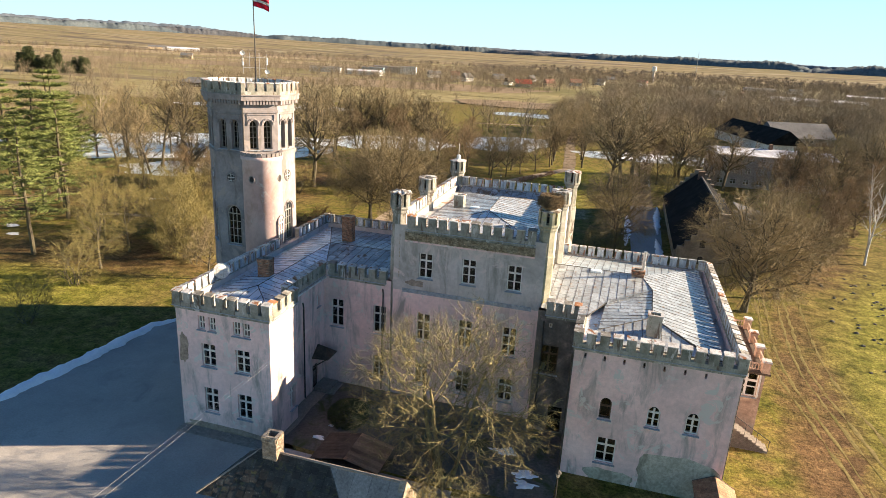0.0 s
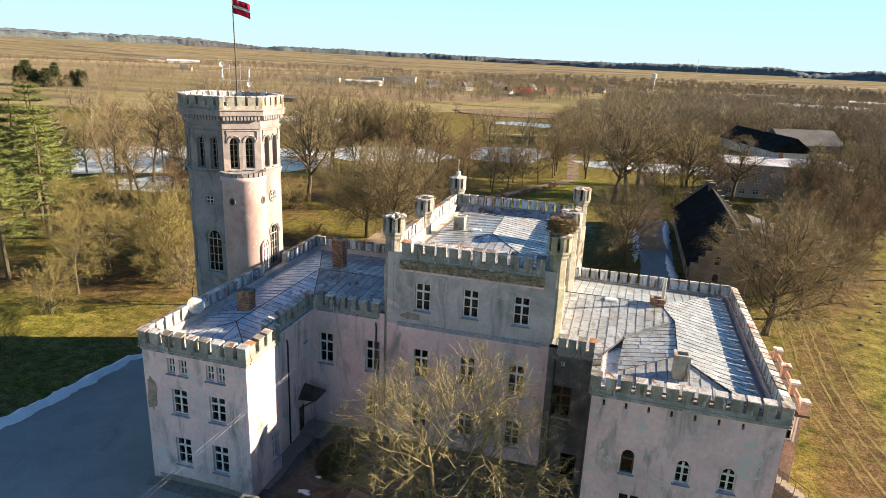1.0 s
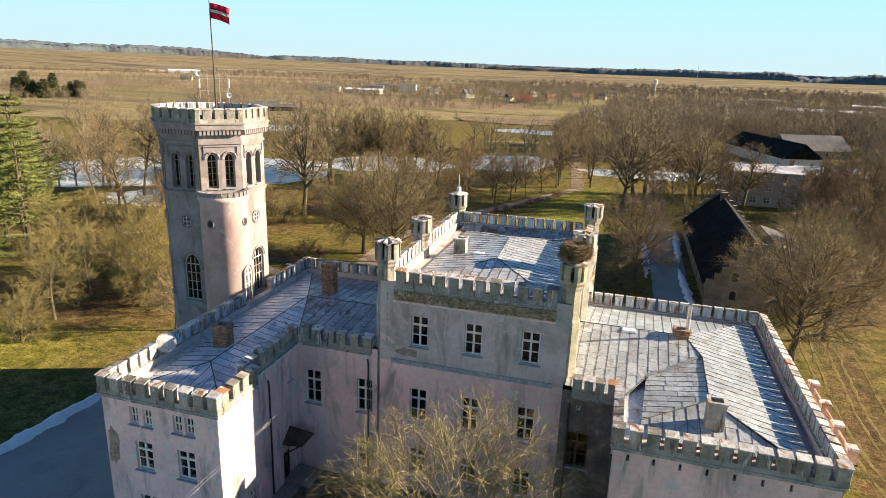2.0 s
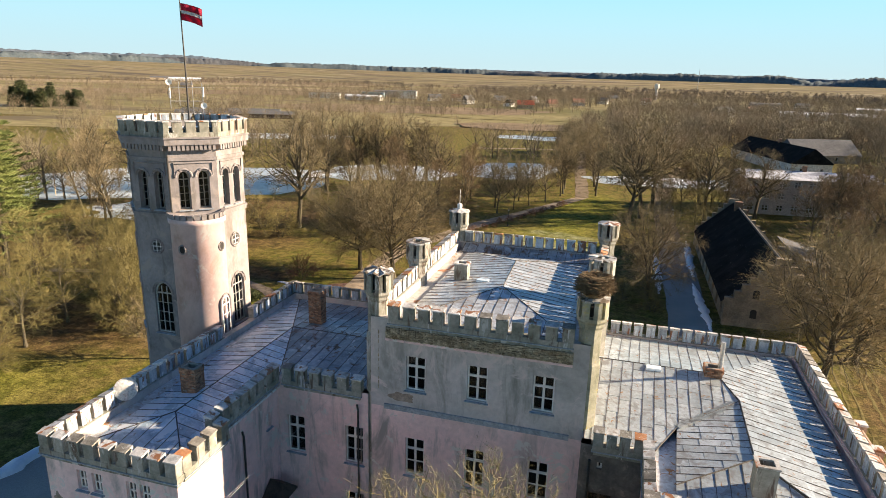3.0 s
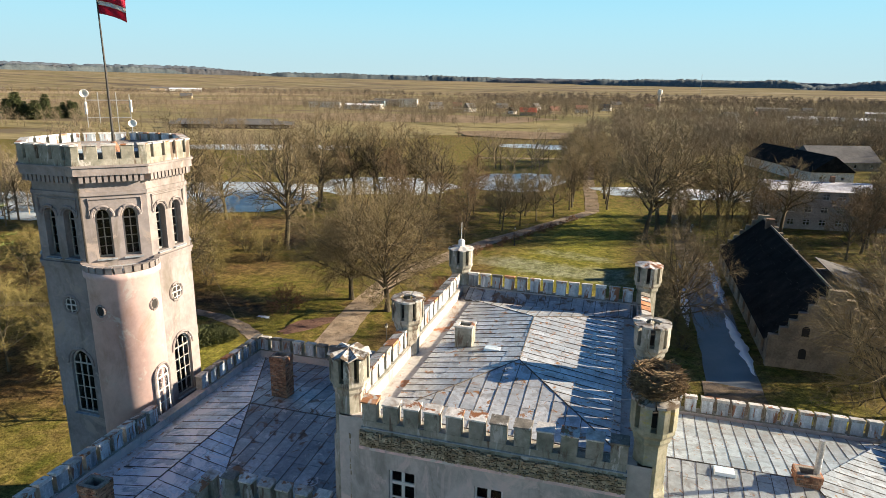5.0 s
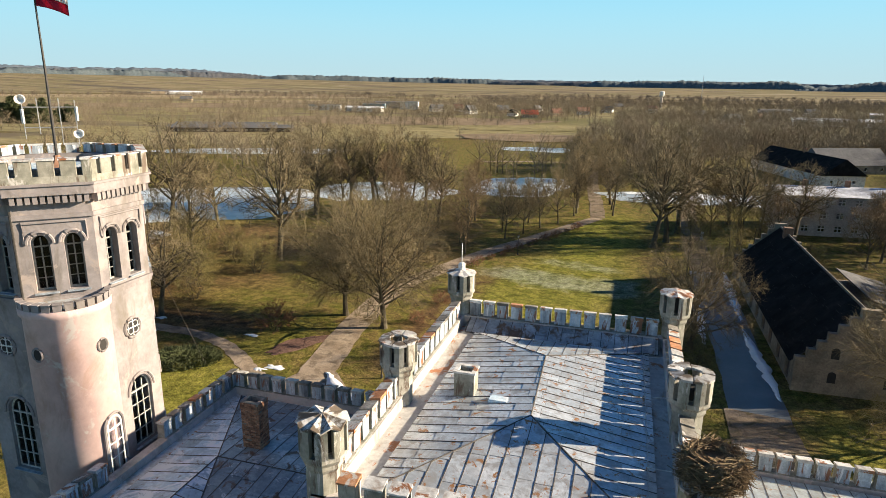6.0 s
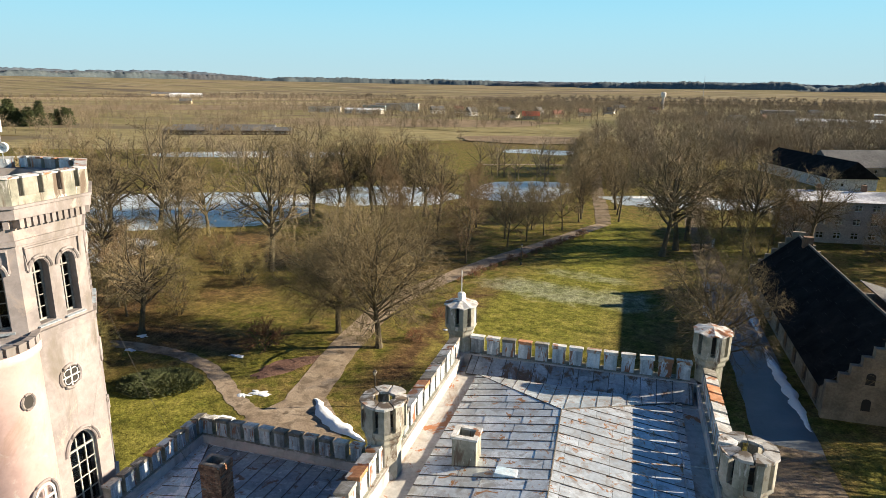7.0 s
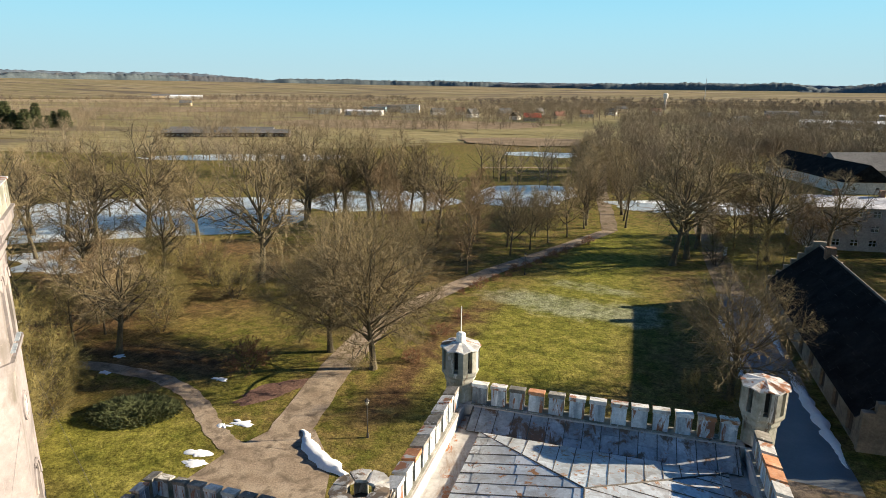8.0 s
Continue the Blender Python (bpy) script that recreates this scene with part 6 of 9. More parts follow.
# the park behind the castle
for kind, x, y, s, tn, tl in (
        (DOME, -33.6, 93.4, 1.0, 10, 1.0), (DOME, -39.6, 96.0, 0.95, 130, 1.0), (OAK, -61.0, 88.7, 0.8, 60, 0.95), (SMALL_TREE, -66.5, 92.5, 1.0, 160, 1.0), (YELLOW, -57.8, 71.5, 0.85, 60, 1.0), (YELLOW, -61.0, 77.0, 0.95, 160, 1.0), (SHRUB, -55.5, 70.2, 1.5, 25, 1.0), (SHRUB, -57.6, 75.6, 1.6, 145, 1.0), (SHRUB, -60.2, 79.0, 1.5, 285, 1.0), (SHRUB, -54.2, 66.6, 1.4, 95, 1.0), (SHRUB, -55.8, 75.0, 1.0, 60, 1.0), (SHRUB, -58.2, 79.5, 0.9, 260, 1.0), (SHRUB, -61.5, 81.6, 1.0, 10, 1.0), (SHRUB, -52.6, 69.0, 1.1, 310, 1.0), (SHRUB, -51.5, 65.5, 1.0, 110, 1.0), (SHRUB, -54.6, 72.0, 1.0, 200, 1.0), (OAK, -60.6, 115.5, 1.12, 0, 1.1),
        (OAK, -90.5, 126.7, 1.18, 80, 1.08), (OAK, -96.4, 121.8, 1.1, 150, 1.05), (TALL_TREE, -99.2, 117.8, 1.2, 220, 1.0), (TALL_TREE, -102.8, 115.3, 1.15, 20, 1.0), (OAK, -84.2, 132.3, 0.82, 300, 1.1),
        (OAK, -76, 157.7, 1.12, 45, 1.03), (OAK, -69.9, 163, 1.0, 95, 1.05), (OAK, -64.6, 164.9, 1.02, 170, 1.06), (OAK, -58.5, 168, 1.05, 260, 1.0), (OAK, -51.5, 163, 1.0, 330, 1.0), (OAK, -47, 159, 0.9, 15, 1.0), (TALL_TREE, -82, 160, 1.1, 200, 1.0), (OAK, -80.5, 152.5, 0.95, 210, 1.05), (TALL_TREE, -67.0, 158.5, 1.1, 320, 1.0), (OAK, -72.5, 150.5, 0.85, 120, 1.1), (TALL_TREE, -61.5, 160.5, 1.1, 20, 1.0), (TALL_TREE, -55.0, 164, 1.08, 140, 1.0), (RUSTY, -57.0, 154, 1.1, 20, 1.1), (RUSTY, -66.0, 150, 1.0, 220, 1.1), (TALL_TREE, -76, 172, 1.0, 15, 1.0), (TALL_TREE, -62, 176, 1.0, 75, 1.0),
        (SMALL_TREE, -28.9, 142.5, 1.15, 10, 1.38), (SMALL_TREE, -26.3, 147.5, 1.0, 80, 1.38), (SMALL_TREE, -23.9, 153.7, 1.0, 170, 1.3), (SMALL_TREE, -21.0, 159.6, 1.12, 230, 1.32), (SMALL_TREE, -18.5, 168.6, 1.25, 130, 1.2), (RUSTY, -33.2, 129.2, 0.9, 130, 1.25), (SMALL_TREE, -30.5, 148, 1.2, 300, 1.0), (SMALL_TREE, -27, 158, 1.1, 30, 1.0),
        (RUSTY, -43, 146, 0.9, 10, 1.0), (RUSTY, -48, 138, 0.8, 100, 1.0), (ROUND, -40, 128, 0.72, 200, 1.0), (YELLOW, -44, 118, 0.8, 50, 1.0), (ROUND, -50, 126, 0.8, 290, 1.0), (RUSTY, -38, 156, 0.9, 240, 1.0), (RUSTY, -41, 170, 1.0, 20, 1.0), (YELLOW, -36, 136, 0.7, 160, 1.0), (RUSTY, -52, 148, 1.0, 330, 1.0),
        (OAK, -2.4, 144.6, 1.1, 10, 1.06), (OAK, 2.6, 158.2, 1.2, 100, 1.02), (OAK, 0.1, 149.8, 1.15, 240, 1.04), (OAK, 13.5, 171, 0.9, 190, 1.0), (LANE_TREE, 0.4, 97.5, 0.8, 70, 1.08), (RUSTY, 4.5, 152, 0.8, 300, 1.0), (YELLOW, 10.5, 146, 0.8, 60, 1.0),
        (OAK, 13.0, 152.5, 1.0, 130, 1.0), (RUSTY, 8.5, 158, 1.0, 20, 1.0), (SHRUB, 4.5, 147, 1.3, 20, 1.0), (SHRUB, 11.0, 141, 1.2, 120, 1.0), (TALL_TREE, 17.5, 160, 0.9, 80, 1.0), (RUSTY, 18.5, 152, 0.85, 180, 1.0), (OAK, 23.5, 159, 0.85, 75, 1.0), (SHRUB, 21.5, 137.5, 1.0, 200, 1.0),
        (RUSTY, 30.0, 141, 1.0, 20, 1.0), (TALL_TREE, 34.0, 147, 0.85, 200, 1.0), (RUSTY, 38.0, 142, 1.0, 90, 1.0), (OAK, 43.0, 150, 0.85, 10, 1.0), (RUSTY, 48.0, 158, 1.0, 150, 1.0), (RUSTY, 37.0, 157, 0.9, 280, 1.0), (TALL_TREE, 48.5, 162, 0.9, 70, 1.0), (OAK, 56.0, 166, 0.9, 120, 1.0), (OAK, 57.0, 178, 0.95, 20, 1.0), (RUSTY, 42.5, 159, 1.0, 220, 1.0), (RUSTY, 36.0, 151, 1.1, 10, 1.0), (RUSTY, 40.5, 156, 1.15, 110, 1.0), (TALL_TREE, 40.5, 161, 0.9, 10, 1.0),
        (YELLOW, 15.0, 150, 0.7, 310, 1.0), 
        (RUSTY, 15.5, 166, 0.85, 20, 1.0), (OAK, -97, 141, 0.8, 200, 1.0), (TALL_TREE, -112, 122, 0.95, 280, 1.0), (OAK, -118, 128, 0.95, 190, 1.0), (TALL_TREE, -109, 133, 0.9, 100, 1.0)):
    plant(kind, x, y, s, tn, tl)
# avenue
for k in range(14):
    for side in (-1, 1):
        y = 172 + k * 7.2
        x = -14.0 - (y - 168) * 0.075 + side * 4.0
        plant(TALL_TREE if (k + side) % 3 else OAK, x, y, 0.72 + 0.05 * ((k * 3 + side) % 3), 37 * k + 90 * side, 0.95, "bare avenue tree beside the gravel path")
# beside the forecourt and along the shore
for kind, x, y, s, tn in (
        (YELLOW, -60.5, 59.4, 0.95, 0), (SHRUB, -58.9, 53.8, 1.35, 20), (SHRUB, -54.5, 43.8, 1.0, 70), (YELLOW, -59.5, 73.4, 0.9, 100), (YELLOW, -55.0, 66.5, 0.75, 210), (SMALL_TREE, -46.5, 61.5, 0.95, 60), (SHRUB, -57.0, 68.0, 1.1, 10), (SHRUB, -59.5, 74.5, 1.2, 140), (YELLOW, -68, 68, 0.85, 300), (YELLOW, -75, 74, 1.0, 30), (SHRUB, -66, 79, 1.2, 250),
        (YELLOW, -66, 88, 0.8, 80), (SHRUB, -72, 90, 1.3, 10), (YELLOW, -80, 84, 0.9, 170), (TALL_TREE, -83, 96, 0.9, 20), (TALL_TREE, -88, 99, 1.0, 110), (OAK, -80, 104, 0.8, 200), (TALL_TREE, -94, 102, 0.95, 290), (OAK, -75, 112, 0.8, 40), (TALL_TREE, -102, 108, 0.9, 10), (SHRUB, -69, 98, 1.2, 70), (SHRUB, -78, 120, 1.3, 160), (YELLOW, -70, 106, 0.8, 10), (SHRUB, -90, 116, 1.2, 300),
        (TALL_TREE, -108, 98, 1.0, 60), (YELLOW, -60, 69, 0.8, 33), (YELLOW, -62, 66, 0.9, 140), (YELLOW, -64, 76, 0.9, 260), (SHRUB, -57, 72, 1.3, 0), (YELLOW, -73, 82, 0.9, 15), (SHRUB, -61, 95, 1.0, 60), (SHRUB, -66, 112, 1.2, 20), (SHRUB, -72, 118, 1.2, 120), (SHRUB, -84, 124, 1.3, 220), (SHRUB, -55, 118, 1.1, 10), (SHRUB, -64, 99, 1.3, 80), (RUSTY, -70, 95, 0.75, 40), (SHRUB, -68, 104, 1.4, 190), (RUSTY, -73, 101, 0.8, 280), (SHRUB, -60, 108, 1.3, 30), (SHRUB, -52, 113, 1.3, 230), (RUSTY, -78, 97, 0.8, 170), (YELLOW, -71, 86, 0.8, 60), (SHRUB, -75, 106, 1.5, 130), (RUSTY, -84, 108, 0.8, 10), (YELLOW, -96, 70, 1.0, 60), (YELLOW, -88, 60, 0.9, 160), (YELLOW, -104, 62, 1.0, 200), (YELLOW, -114, 80, 1.0, 20), (TALL_TREE, -121, 92, 1.0, 50), (OAK, -126, 104, 0.9, 10), (OAK, -135, 116, 0.9, 100)):
    plant(kind, x, y, s, tn)
# beside the lane and the meadow
for kind, x, y, s, tn in (
        (LANE_TREE, 16.2, 77.5, 1.0, 20), (ROUND, 21.0, 84.0, 0.85, 120), (RUSTY, 26.5, 92.0, 0.9, 40), (RUSTY, 29.5, 99.0, 0.9, 140), (ROUND, 23.5, 104, 0.8, 220), (BIRCH, 37.5, 106, 1.0, 10), (BIRCH, 39.6, 112, 1.05, 120), (RUSTY, 33.0, 108.0, 0.9, 250), (RUSTY, 27.5, 114, 0.95, 10), (RUSTY, 35.5, 118, 1.0, 80), (TALL_TREE, 36.5, 132, 0.7, 190), (RUSTY, 41, 124, 1.0, 330), (BIRCH, 45.5, 118, 0.95, 60), (RUSTY, 44, 134, 0.9, 110), (RUSTY, 50, 130, 0.9, 30), (RUSTY, 54, 142, 1.0, 200), (SHRUB, 20.5, 95, 1.1, 30), (SHRUB, 24.5, 98, 1.2, 90), (SHRUB, 15.5, 84.5, 0.8, 180), (SHRUB, 18, 88.5, 0.9, 250), (SHRUB, 0.2, 97.0, 0.8, 20), (SHRUB, -2.5, 95.5, 0.7, 130), (SHRUB, 1.2, 92.5, 0.65, 200)):
    plant(kind, x, y, s, tn)
# bushes along the footpath
for k in range(15):
    t = k / 14
    plant(RED_BUSH, -31.4 + t * 15.2 + 0.3 * math.sin(k * 2.1), 119.5 + t * 37.5, 0.42 + 0.22 * ((k * 7) % 4) / 3, k * 41)
for x, y, s in ((-45.4, 89.4, 1.5), (-30.5, 96.5, 0.7), (-29.8, 104, 0.8), (-28.9, 110, 0.7)):
    plant(RED_BUSH, x, y, s, x * 30)


# evergreens
def pine(seed, height, reach, bare, needle, droop=0.15, tiers=26, per=7, tuft=0.34, tufts=9):
    """An evergreen: a straight stem, tiers of boughs, and needle tufts along each bough."""
    rnd = random.Random(seed)
    random.seed(seed)
    wood, green = Wood(), Wood()
    wood.limb([Vector((0.15 * math.sin(i), 0.1 * math.cos(i * 1.7), -0.2 + height * i / 8)) for i in range(9)], [0.26 * (1 - 0.9 * i / 8) * height / 16 + 0.02 for i in range(9)], 8)
    for k in range(tiers):
        t = (k + rnd.random() * 0.6) / tiers
        z = bare + (height - bare) * t
        ln0 = reach * ((1 - t) ** 0.75) * (0.55 + 0.45 * min(1, t * 5))
        for j in range(per):
            a = j * 6.283 / per + k * 1.3 + rnd.uniform(-0.3, 0.3)
            ln = ln0 * rnd.uniform(0.45, 1.2) + 0.3
            d = Vector((math.cos(a), math.sin(a), 0))
            pts = [Vector((0, 0, z)) + d * ln * q + Vector((0, 0, ln * (0.12 * q - droop * q * q * 2 + 0.12 * q ** 3))) for q in (0, 0.35, 0.7, 1)]
            wood.limb(pts, [0.05, 0.035, 0.02, 0.008], 3)
            side = Vector((-d.y, d.x, 0))
            for m in range(tufts):
                q = 0.22 + 0.78 * (m + rnd.random()) / tufts
                i = min(2, int(q * 2.99))
                p = pts[i].lerp(pts[i + 1], q * 2.99 - i)
                for s in (-1, 1):
                    p += side * s * rnd.uniform(0.0, 0.22) * ln * (1 - 0.6 * q)
                    e = (side * s * rnd.uniform(0.2, 1.0) + d * rnd.uniform(0.1, 0.9) + Vector((0, 0, rnd.uniform(-0.2, 0.45)))).normalized()
                    green.twig(p, p + e * tuft * 2.4 * rnd.uniform(0.6, 1.2), tuft * 0.16)
                    green.twig(p, p + (e + Vector((0, 0, 0.5))).normalized() * tuft * 1.6, tuft * 0.16)
    return wood, green


def evergreen(name, label, needle, group, **kw):
    wood, green = pine(needle=needle, **kw)
    ob = thing(name, (0, 0, 0), label, "tree", group)
    lay("trunk", wood.mesh("trunk", BARK), ob)
    lay("crown", green.mesh("crown", needle), ob)
    return ob


PINE = evergreen("pine_tree", "tall green pine with feathery layered boughs", NEEDLE, "evergreens", seed=71, height=20.0, reach=6.4, bare=6.0, droop=0.05, tiers=15, per=6, tufts=24, tuft=0.34)
PINE_B = evergreen("pine_tree", "broad green pine with long drooping boughs", NEEDLE, "evergreens", seed=73, height=18.5, reach=7.0, bare=5.0, droop=0.10, tiers=14, per=6, tufts=26, tuft=0.34)
FIR = evergreen("spruce_tree", "dark green conical spruce", SPRUCE, "evergreens", seed=79, height=19.0, reach=4.6, bare=0.6, droop=0.22, tiers=22, per=6, tufts=6, tuft=0.95)
for kind, x, y, s, tn in ((PINE_B, -72.0, 60.2, 0.95, 0), (PINE_B, -82, 75.5, 1.05, 70), (PINE, -86, 79, 1.12, 160), (PINE_B, -91.4, 79.8, 1.1, 40), (PINE, -92.0, 83.5, 1.1, 250), (PINE, -102, 83.5, 1.0, 300), (PINE_B, -86.5, 64.0, 1.0, 210), (PINE, -93.0, 70.0, 0.95, 140)):
    plant(kind, x, y, s, tn)
rnd = random.Random(5)
for k in range(20):
    plant(FIR, -412 + k * 1.75 + rnd.uniform(-1.5, 1.5), 356 + k * 0.8 + rnd.uniform(-12, 12), rnd.uniform(0.75, 1.2), k * 50, rnd.uniform(0.55, 0.8))
# low dark yew beside the footpath
random.seed(83)
bm = Wood()
rnd = random.Random(83)
for k in range(8000):
    a, q = rnd.uniform(0, 6.283), math.sqrt(rnd.random())
    rx, ry = 3.9, 2.6
    h = 1.35 * math.sqrt(max(0.0, 1 - q * q)) * (0.75 + 0.45 * noise.noise(Vector((3 * q * math.cos(a), 3 * q * math.sin(a), 1))))
    p = Vector((rx * q * math.cos(a), ry * q * math.sin(a), h * rnd.uniform(0.5, 1.0)))
    bm.twig(p, p + Vector((rnd.uniform(-1, 1) + math.cos(a), rnd.uniform(-1, 1) + math.sin(a), rnd.uniform(0, 1.2))).normalized() * rnd.uniform(0.2, 0.5), 0.04)
yew = thing("evergreen_shrub", (-49.8, 78.6, 0), "low spreading dark green yew shrub", "shrub")
lay("foliage", bm.mesh("foliage", SPRUCE), yew, pose(-49.8, 78.6, 0, 0, 0, 22))

tagged(copy_thing(yew, pose(-18.2, 40.2, 0.02, 0, 0, 80) @ Matrix.Diagonal((0.55, 0.62, 0.5, 1))), "low dark green shrub in the shady courtyard")

# woods too far off to count, one mesh each
def far_tree(rnd, height, spread, n, w, span=0.4):
    """A small bare tree for the far woods: a stem, limbs that fan out to a dome, and twigs clustered along the limbs."""
    v, f = [], []

    def sliver(p, q, width):
        e = q - p
        side = e.orthogonal().normalized() * width
        side.rotate(Matrix.Rotation(rnd.uniform(0, 6.283), 3, e.normalized()))
        i = len(v)
        v.extend([tuple(p - side), tuple(p + side), tuple(q)])
        f.append((i, i + 1, i + 2))

    sliver(Vector((0, 0, -0.2)), Vector((0.2, 0, height * 0.75)), 0.2)
    sliver(Vector((0, 0, -0.2)), Vector((0, 0.2, height * 0.75)), 0.2)
    limbs = []
    for k in range(13):
        a = k * 2.4 + rnd.uniform(-0.4, 0.4)
        t = 0.16 + 0.45 * k / 13
        up = 0.35 + 1.9 * (k / 13) ** 1.4
        e = Vector((math.cos(a), math.sin(a), up)).normalized()
        p = Vector((0, 0, height * t))
        side = spread * 0.5 / max(0.35, math.hypot(e.x, e.y))
        ln = min(side, (height - p.z) / max(0.2, e.z)) * rnd.uniform(0.7, 1.0)
        limbs.append((p, e, ln))
        sliver(p, p + e * ln, 0.10)
        sliver(p, p + e * ln, 0.10)
    for k in range(n):
        p, e, ln = limbs[k % len(limbs)]
        t = rnd.uniform(0.2, 1.0)
        q = p + e * ln * t
        d = (e * 0.6 + Vector((rnd.gauss(0, 0.6), rnd.gauss(0, 0.6), rnd.gauss(0.15, 0.5)))).normalized()
        q = q + d * rnd.uniform(0.0, 0.9)
        sliver(q, q + d * spread * 0.5 * span * rnd.uniform(0.5, 1.1), w)
    return np.array(v), np.array(f)


def woods(name, places, templates, mat, label, category="woodland", smooth=False):
    vs, fs, off = [], [], 0
    for k, (x, y, s, a) in enumerate(places):
        v, f = templates[k % len(templates)]
        c, q = math.cos(a), math.sin(a)
        vs.append(np.stack([(v[:, 0] * c - v[:, 1] * q) * s + x, (v[:, 0] * q + v[:, 1] * c) * s + y, v[:, 2] * s], 1))
        fs.append(f + off)
        off += len(v)
    V, F = np.concatenate(vs), np.concatenate(fs)
    me = bpy.data.meshes.new(name)
    me.vertices.add(len(V))
    me.vertices.foreach_set("co", V.astype(np.float32).ravel())
    me.loops.add(F.size)
    me.loops.foreach_set("vertex_index", F.astype(np.int32).ravel())
    me.polygons.add(len(F))
    me.polygons.foreach_set("loop_start", np.arange(0, F.size, 3, dtype=np.int32))
    if smooth:
        me.polygons.foreach_set("use_smooth", np.ones(len(F), dtype=bool))
    me.update()
    me.materials.append(mat)
    return tagged(lay(name, me), label, category, kind="stuff")


rnd = random.Random(97)
TEMPL = [far_tree(rnd, 12, 11, 400, 0.036, 0.25) for _ in range(6)]
TEMPL_FAR = [far_tree(rnd, 11, 10.5, 120, 0.08, 0.33) for _ in range(6)]


def strewn(n, boxes, seed, smin=0.7, smax=1.15):
    rnd = random.Random(seed)
    out = []
    total = sum(b[4] for b in boxes)
    for x0, x1, y0, y1, wgt in boxes:
        for _ in range(int(n * wgt / total)):
            x, y, s, a = rnd.uniform(x0, x1), rnd.uniform(y0, y1), rnd.uniform(smin, smax), rnd.uniform(0, 6.283)
            # glades stay open, and so do the yards of the two old barns
            glade = noise.noise(Vector((x / 26, y / 26, 3.3))) < -0.12 and y < 480
            if not glade and not (34 < x < 84 and 234 < y < 300):
                out.append((x, y, s, a))
    return out


# twig brown made paler and greyer to hold the aerial haze
WOODS = surface("haze_greyed_far_twigs", [(0.17, 0.138, 0.094), (0.24, 0.195, 0.135), (0.31, 0.255, 0.18)], 0.95, 0.03, 0.3, bump=0.0, fine_mix=0.25, spec=0.1)
woods("bare_woodland", strewn(1250, [(60, 120, 190, 330, 2.4), (10, 60, 292, 420, 3.0), (-8, 16, 225, 290, 1.3), (58, 80, 150, 200, 1.2), (70, 130, 260, 330, 1.4), (62, 150, 130, 280, 3.0), (-30, 40, 262, 420, 4), (20, 150, 320, 470, 3.0), (-60, -24, 205, 262, 0.5), (-150, -118, 100, 150, 1.0), (-160, -100, 200, 235, 0.8)], 3), TEMPL, WOODS, "grey brown bare woodland behind the park", "woodland")
woods("bare_woodland", strewn(3400, [(-20, 260, 430, 700, 9), (60, 240, 300, 430, 4), (-160, 300, 700, 1200, 8), (260, 700, 400, 1200, 5), (-420, -160, 620, 1000, 2.0), (-170, -40, 560, 740, 1.0), (-260, -60, 740, 960, 1.2), (-700, -380, 640, 900, 0.4), (-900, -500, 1000, 1500, 1.0)], 4), TEMPL_FAR, WOODS, "grey brown bare trees round the far village", "woodland")
woods("bare_woodland", strewn(1100, [(-900, -420, 560, 1000, 1.5), (-420, -100, 640, 1000, 1.5), (-620, -150, 292, 306, 0.8), (-620, -190, 440, 470, 1.2), (-700, -300, 520, 545, 1.0), (-260, -90, 330, 350, 0.6), (-420, -60, 480, 640, 2.0), (-290, -180, 390, 430, 1), (-330, -150, 560, 620, 1.4), (-480, -420, 430, 520, 0.6), (-250, -120, 235, 260, 1.0)], 6, 0.35, 0.95), TEMPL_FAR, WOODS, "thin rows of bare trees between fields", "woodland")


def land(a, r):
    """Height of the far country at a bearing to the left of +y and a distance: it swells towards the horizon, most on the west."""
    q = min(1.0, max(0.0, (r - 1700) / 2000))
    crest = 36 + 24 / (1 + math.exp(-(math.degrees(a) - 30) / 9))
    return crest * q * q * (3 - 2 * q)


def clumps(n, x0, x1, y0, y1, seed):
    """Small uneven groups of trees spread over the fields."""
    rnd = random.Random(seed)
    out = []
    for _ in range(n):
        cx, cy, wide = rnd.uniform(x0, x1), rnd.uniform(y0, y1), rnd.uniform(8, 45)
        for _ in range(rnd.randint(4, 20)):
            out.append((cx + rnd.gauss(0, wide), cy + rnd.gauss(0, 6), rnd.uniform(0.4, 1.0), rnd.uniform(0, 6.28)))
    return out


woods("bare_woodland", clumps(26, -560, -120, 320, 520, 21) + clumps(44, -900, -60, 560, 1000, 22) + clumps(40, -1300, -100, 1000, 1600, 23), TEMPL_FAR, WOODS, "clumps of bare trees scattered over the fields", "woodland")


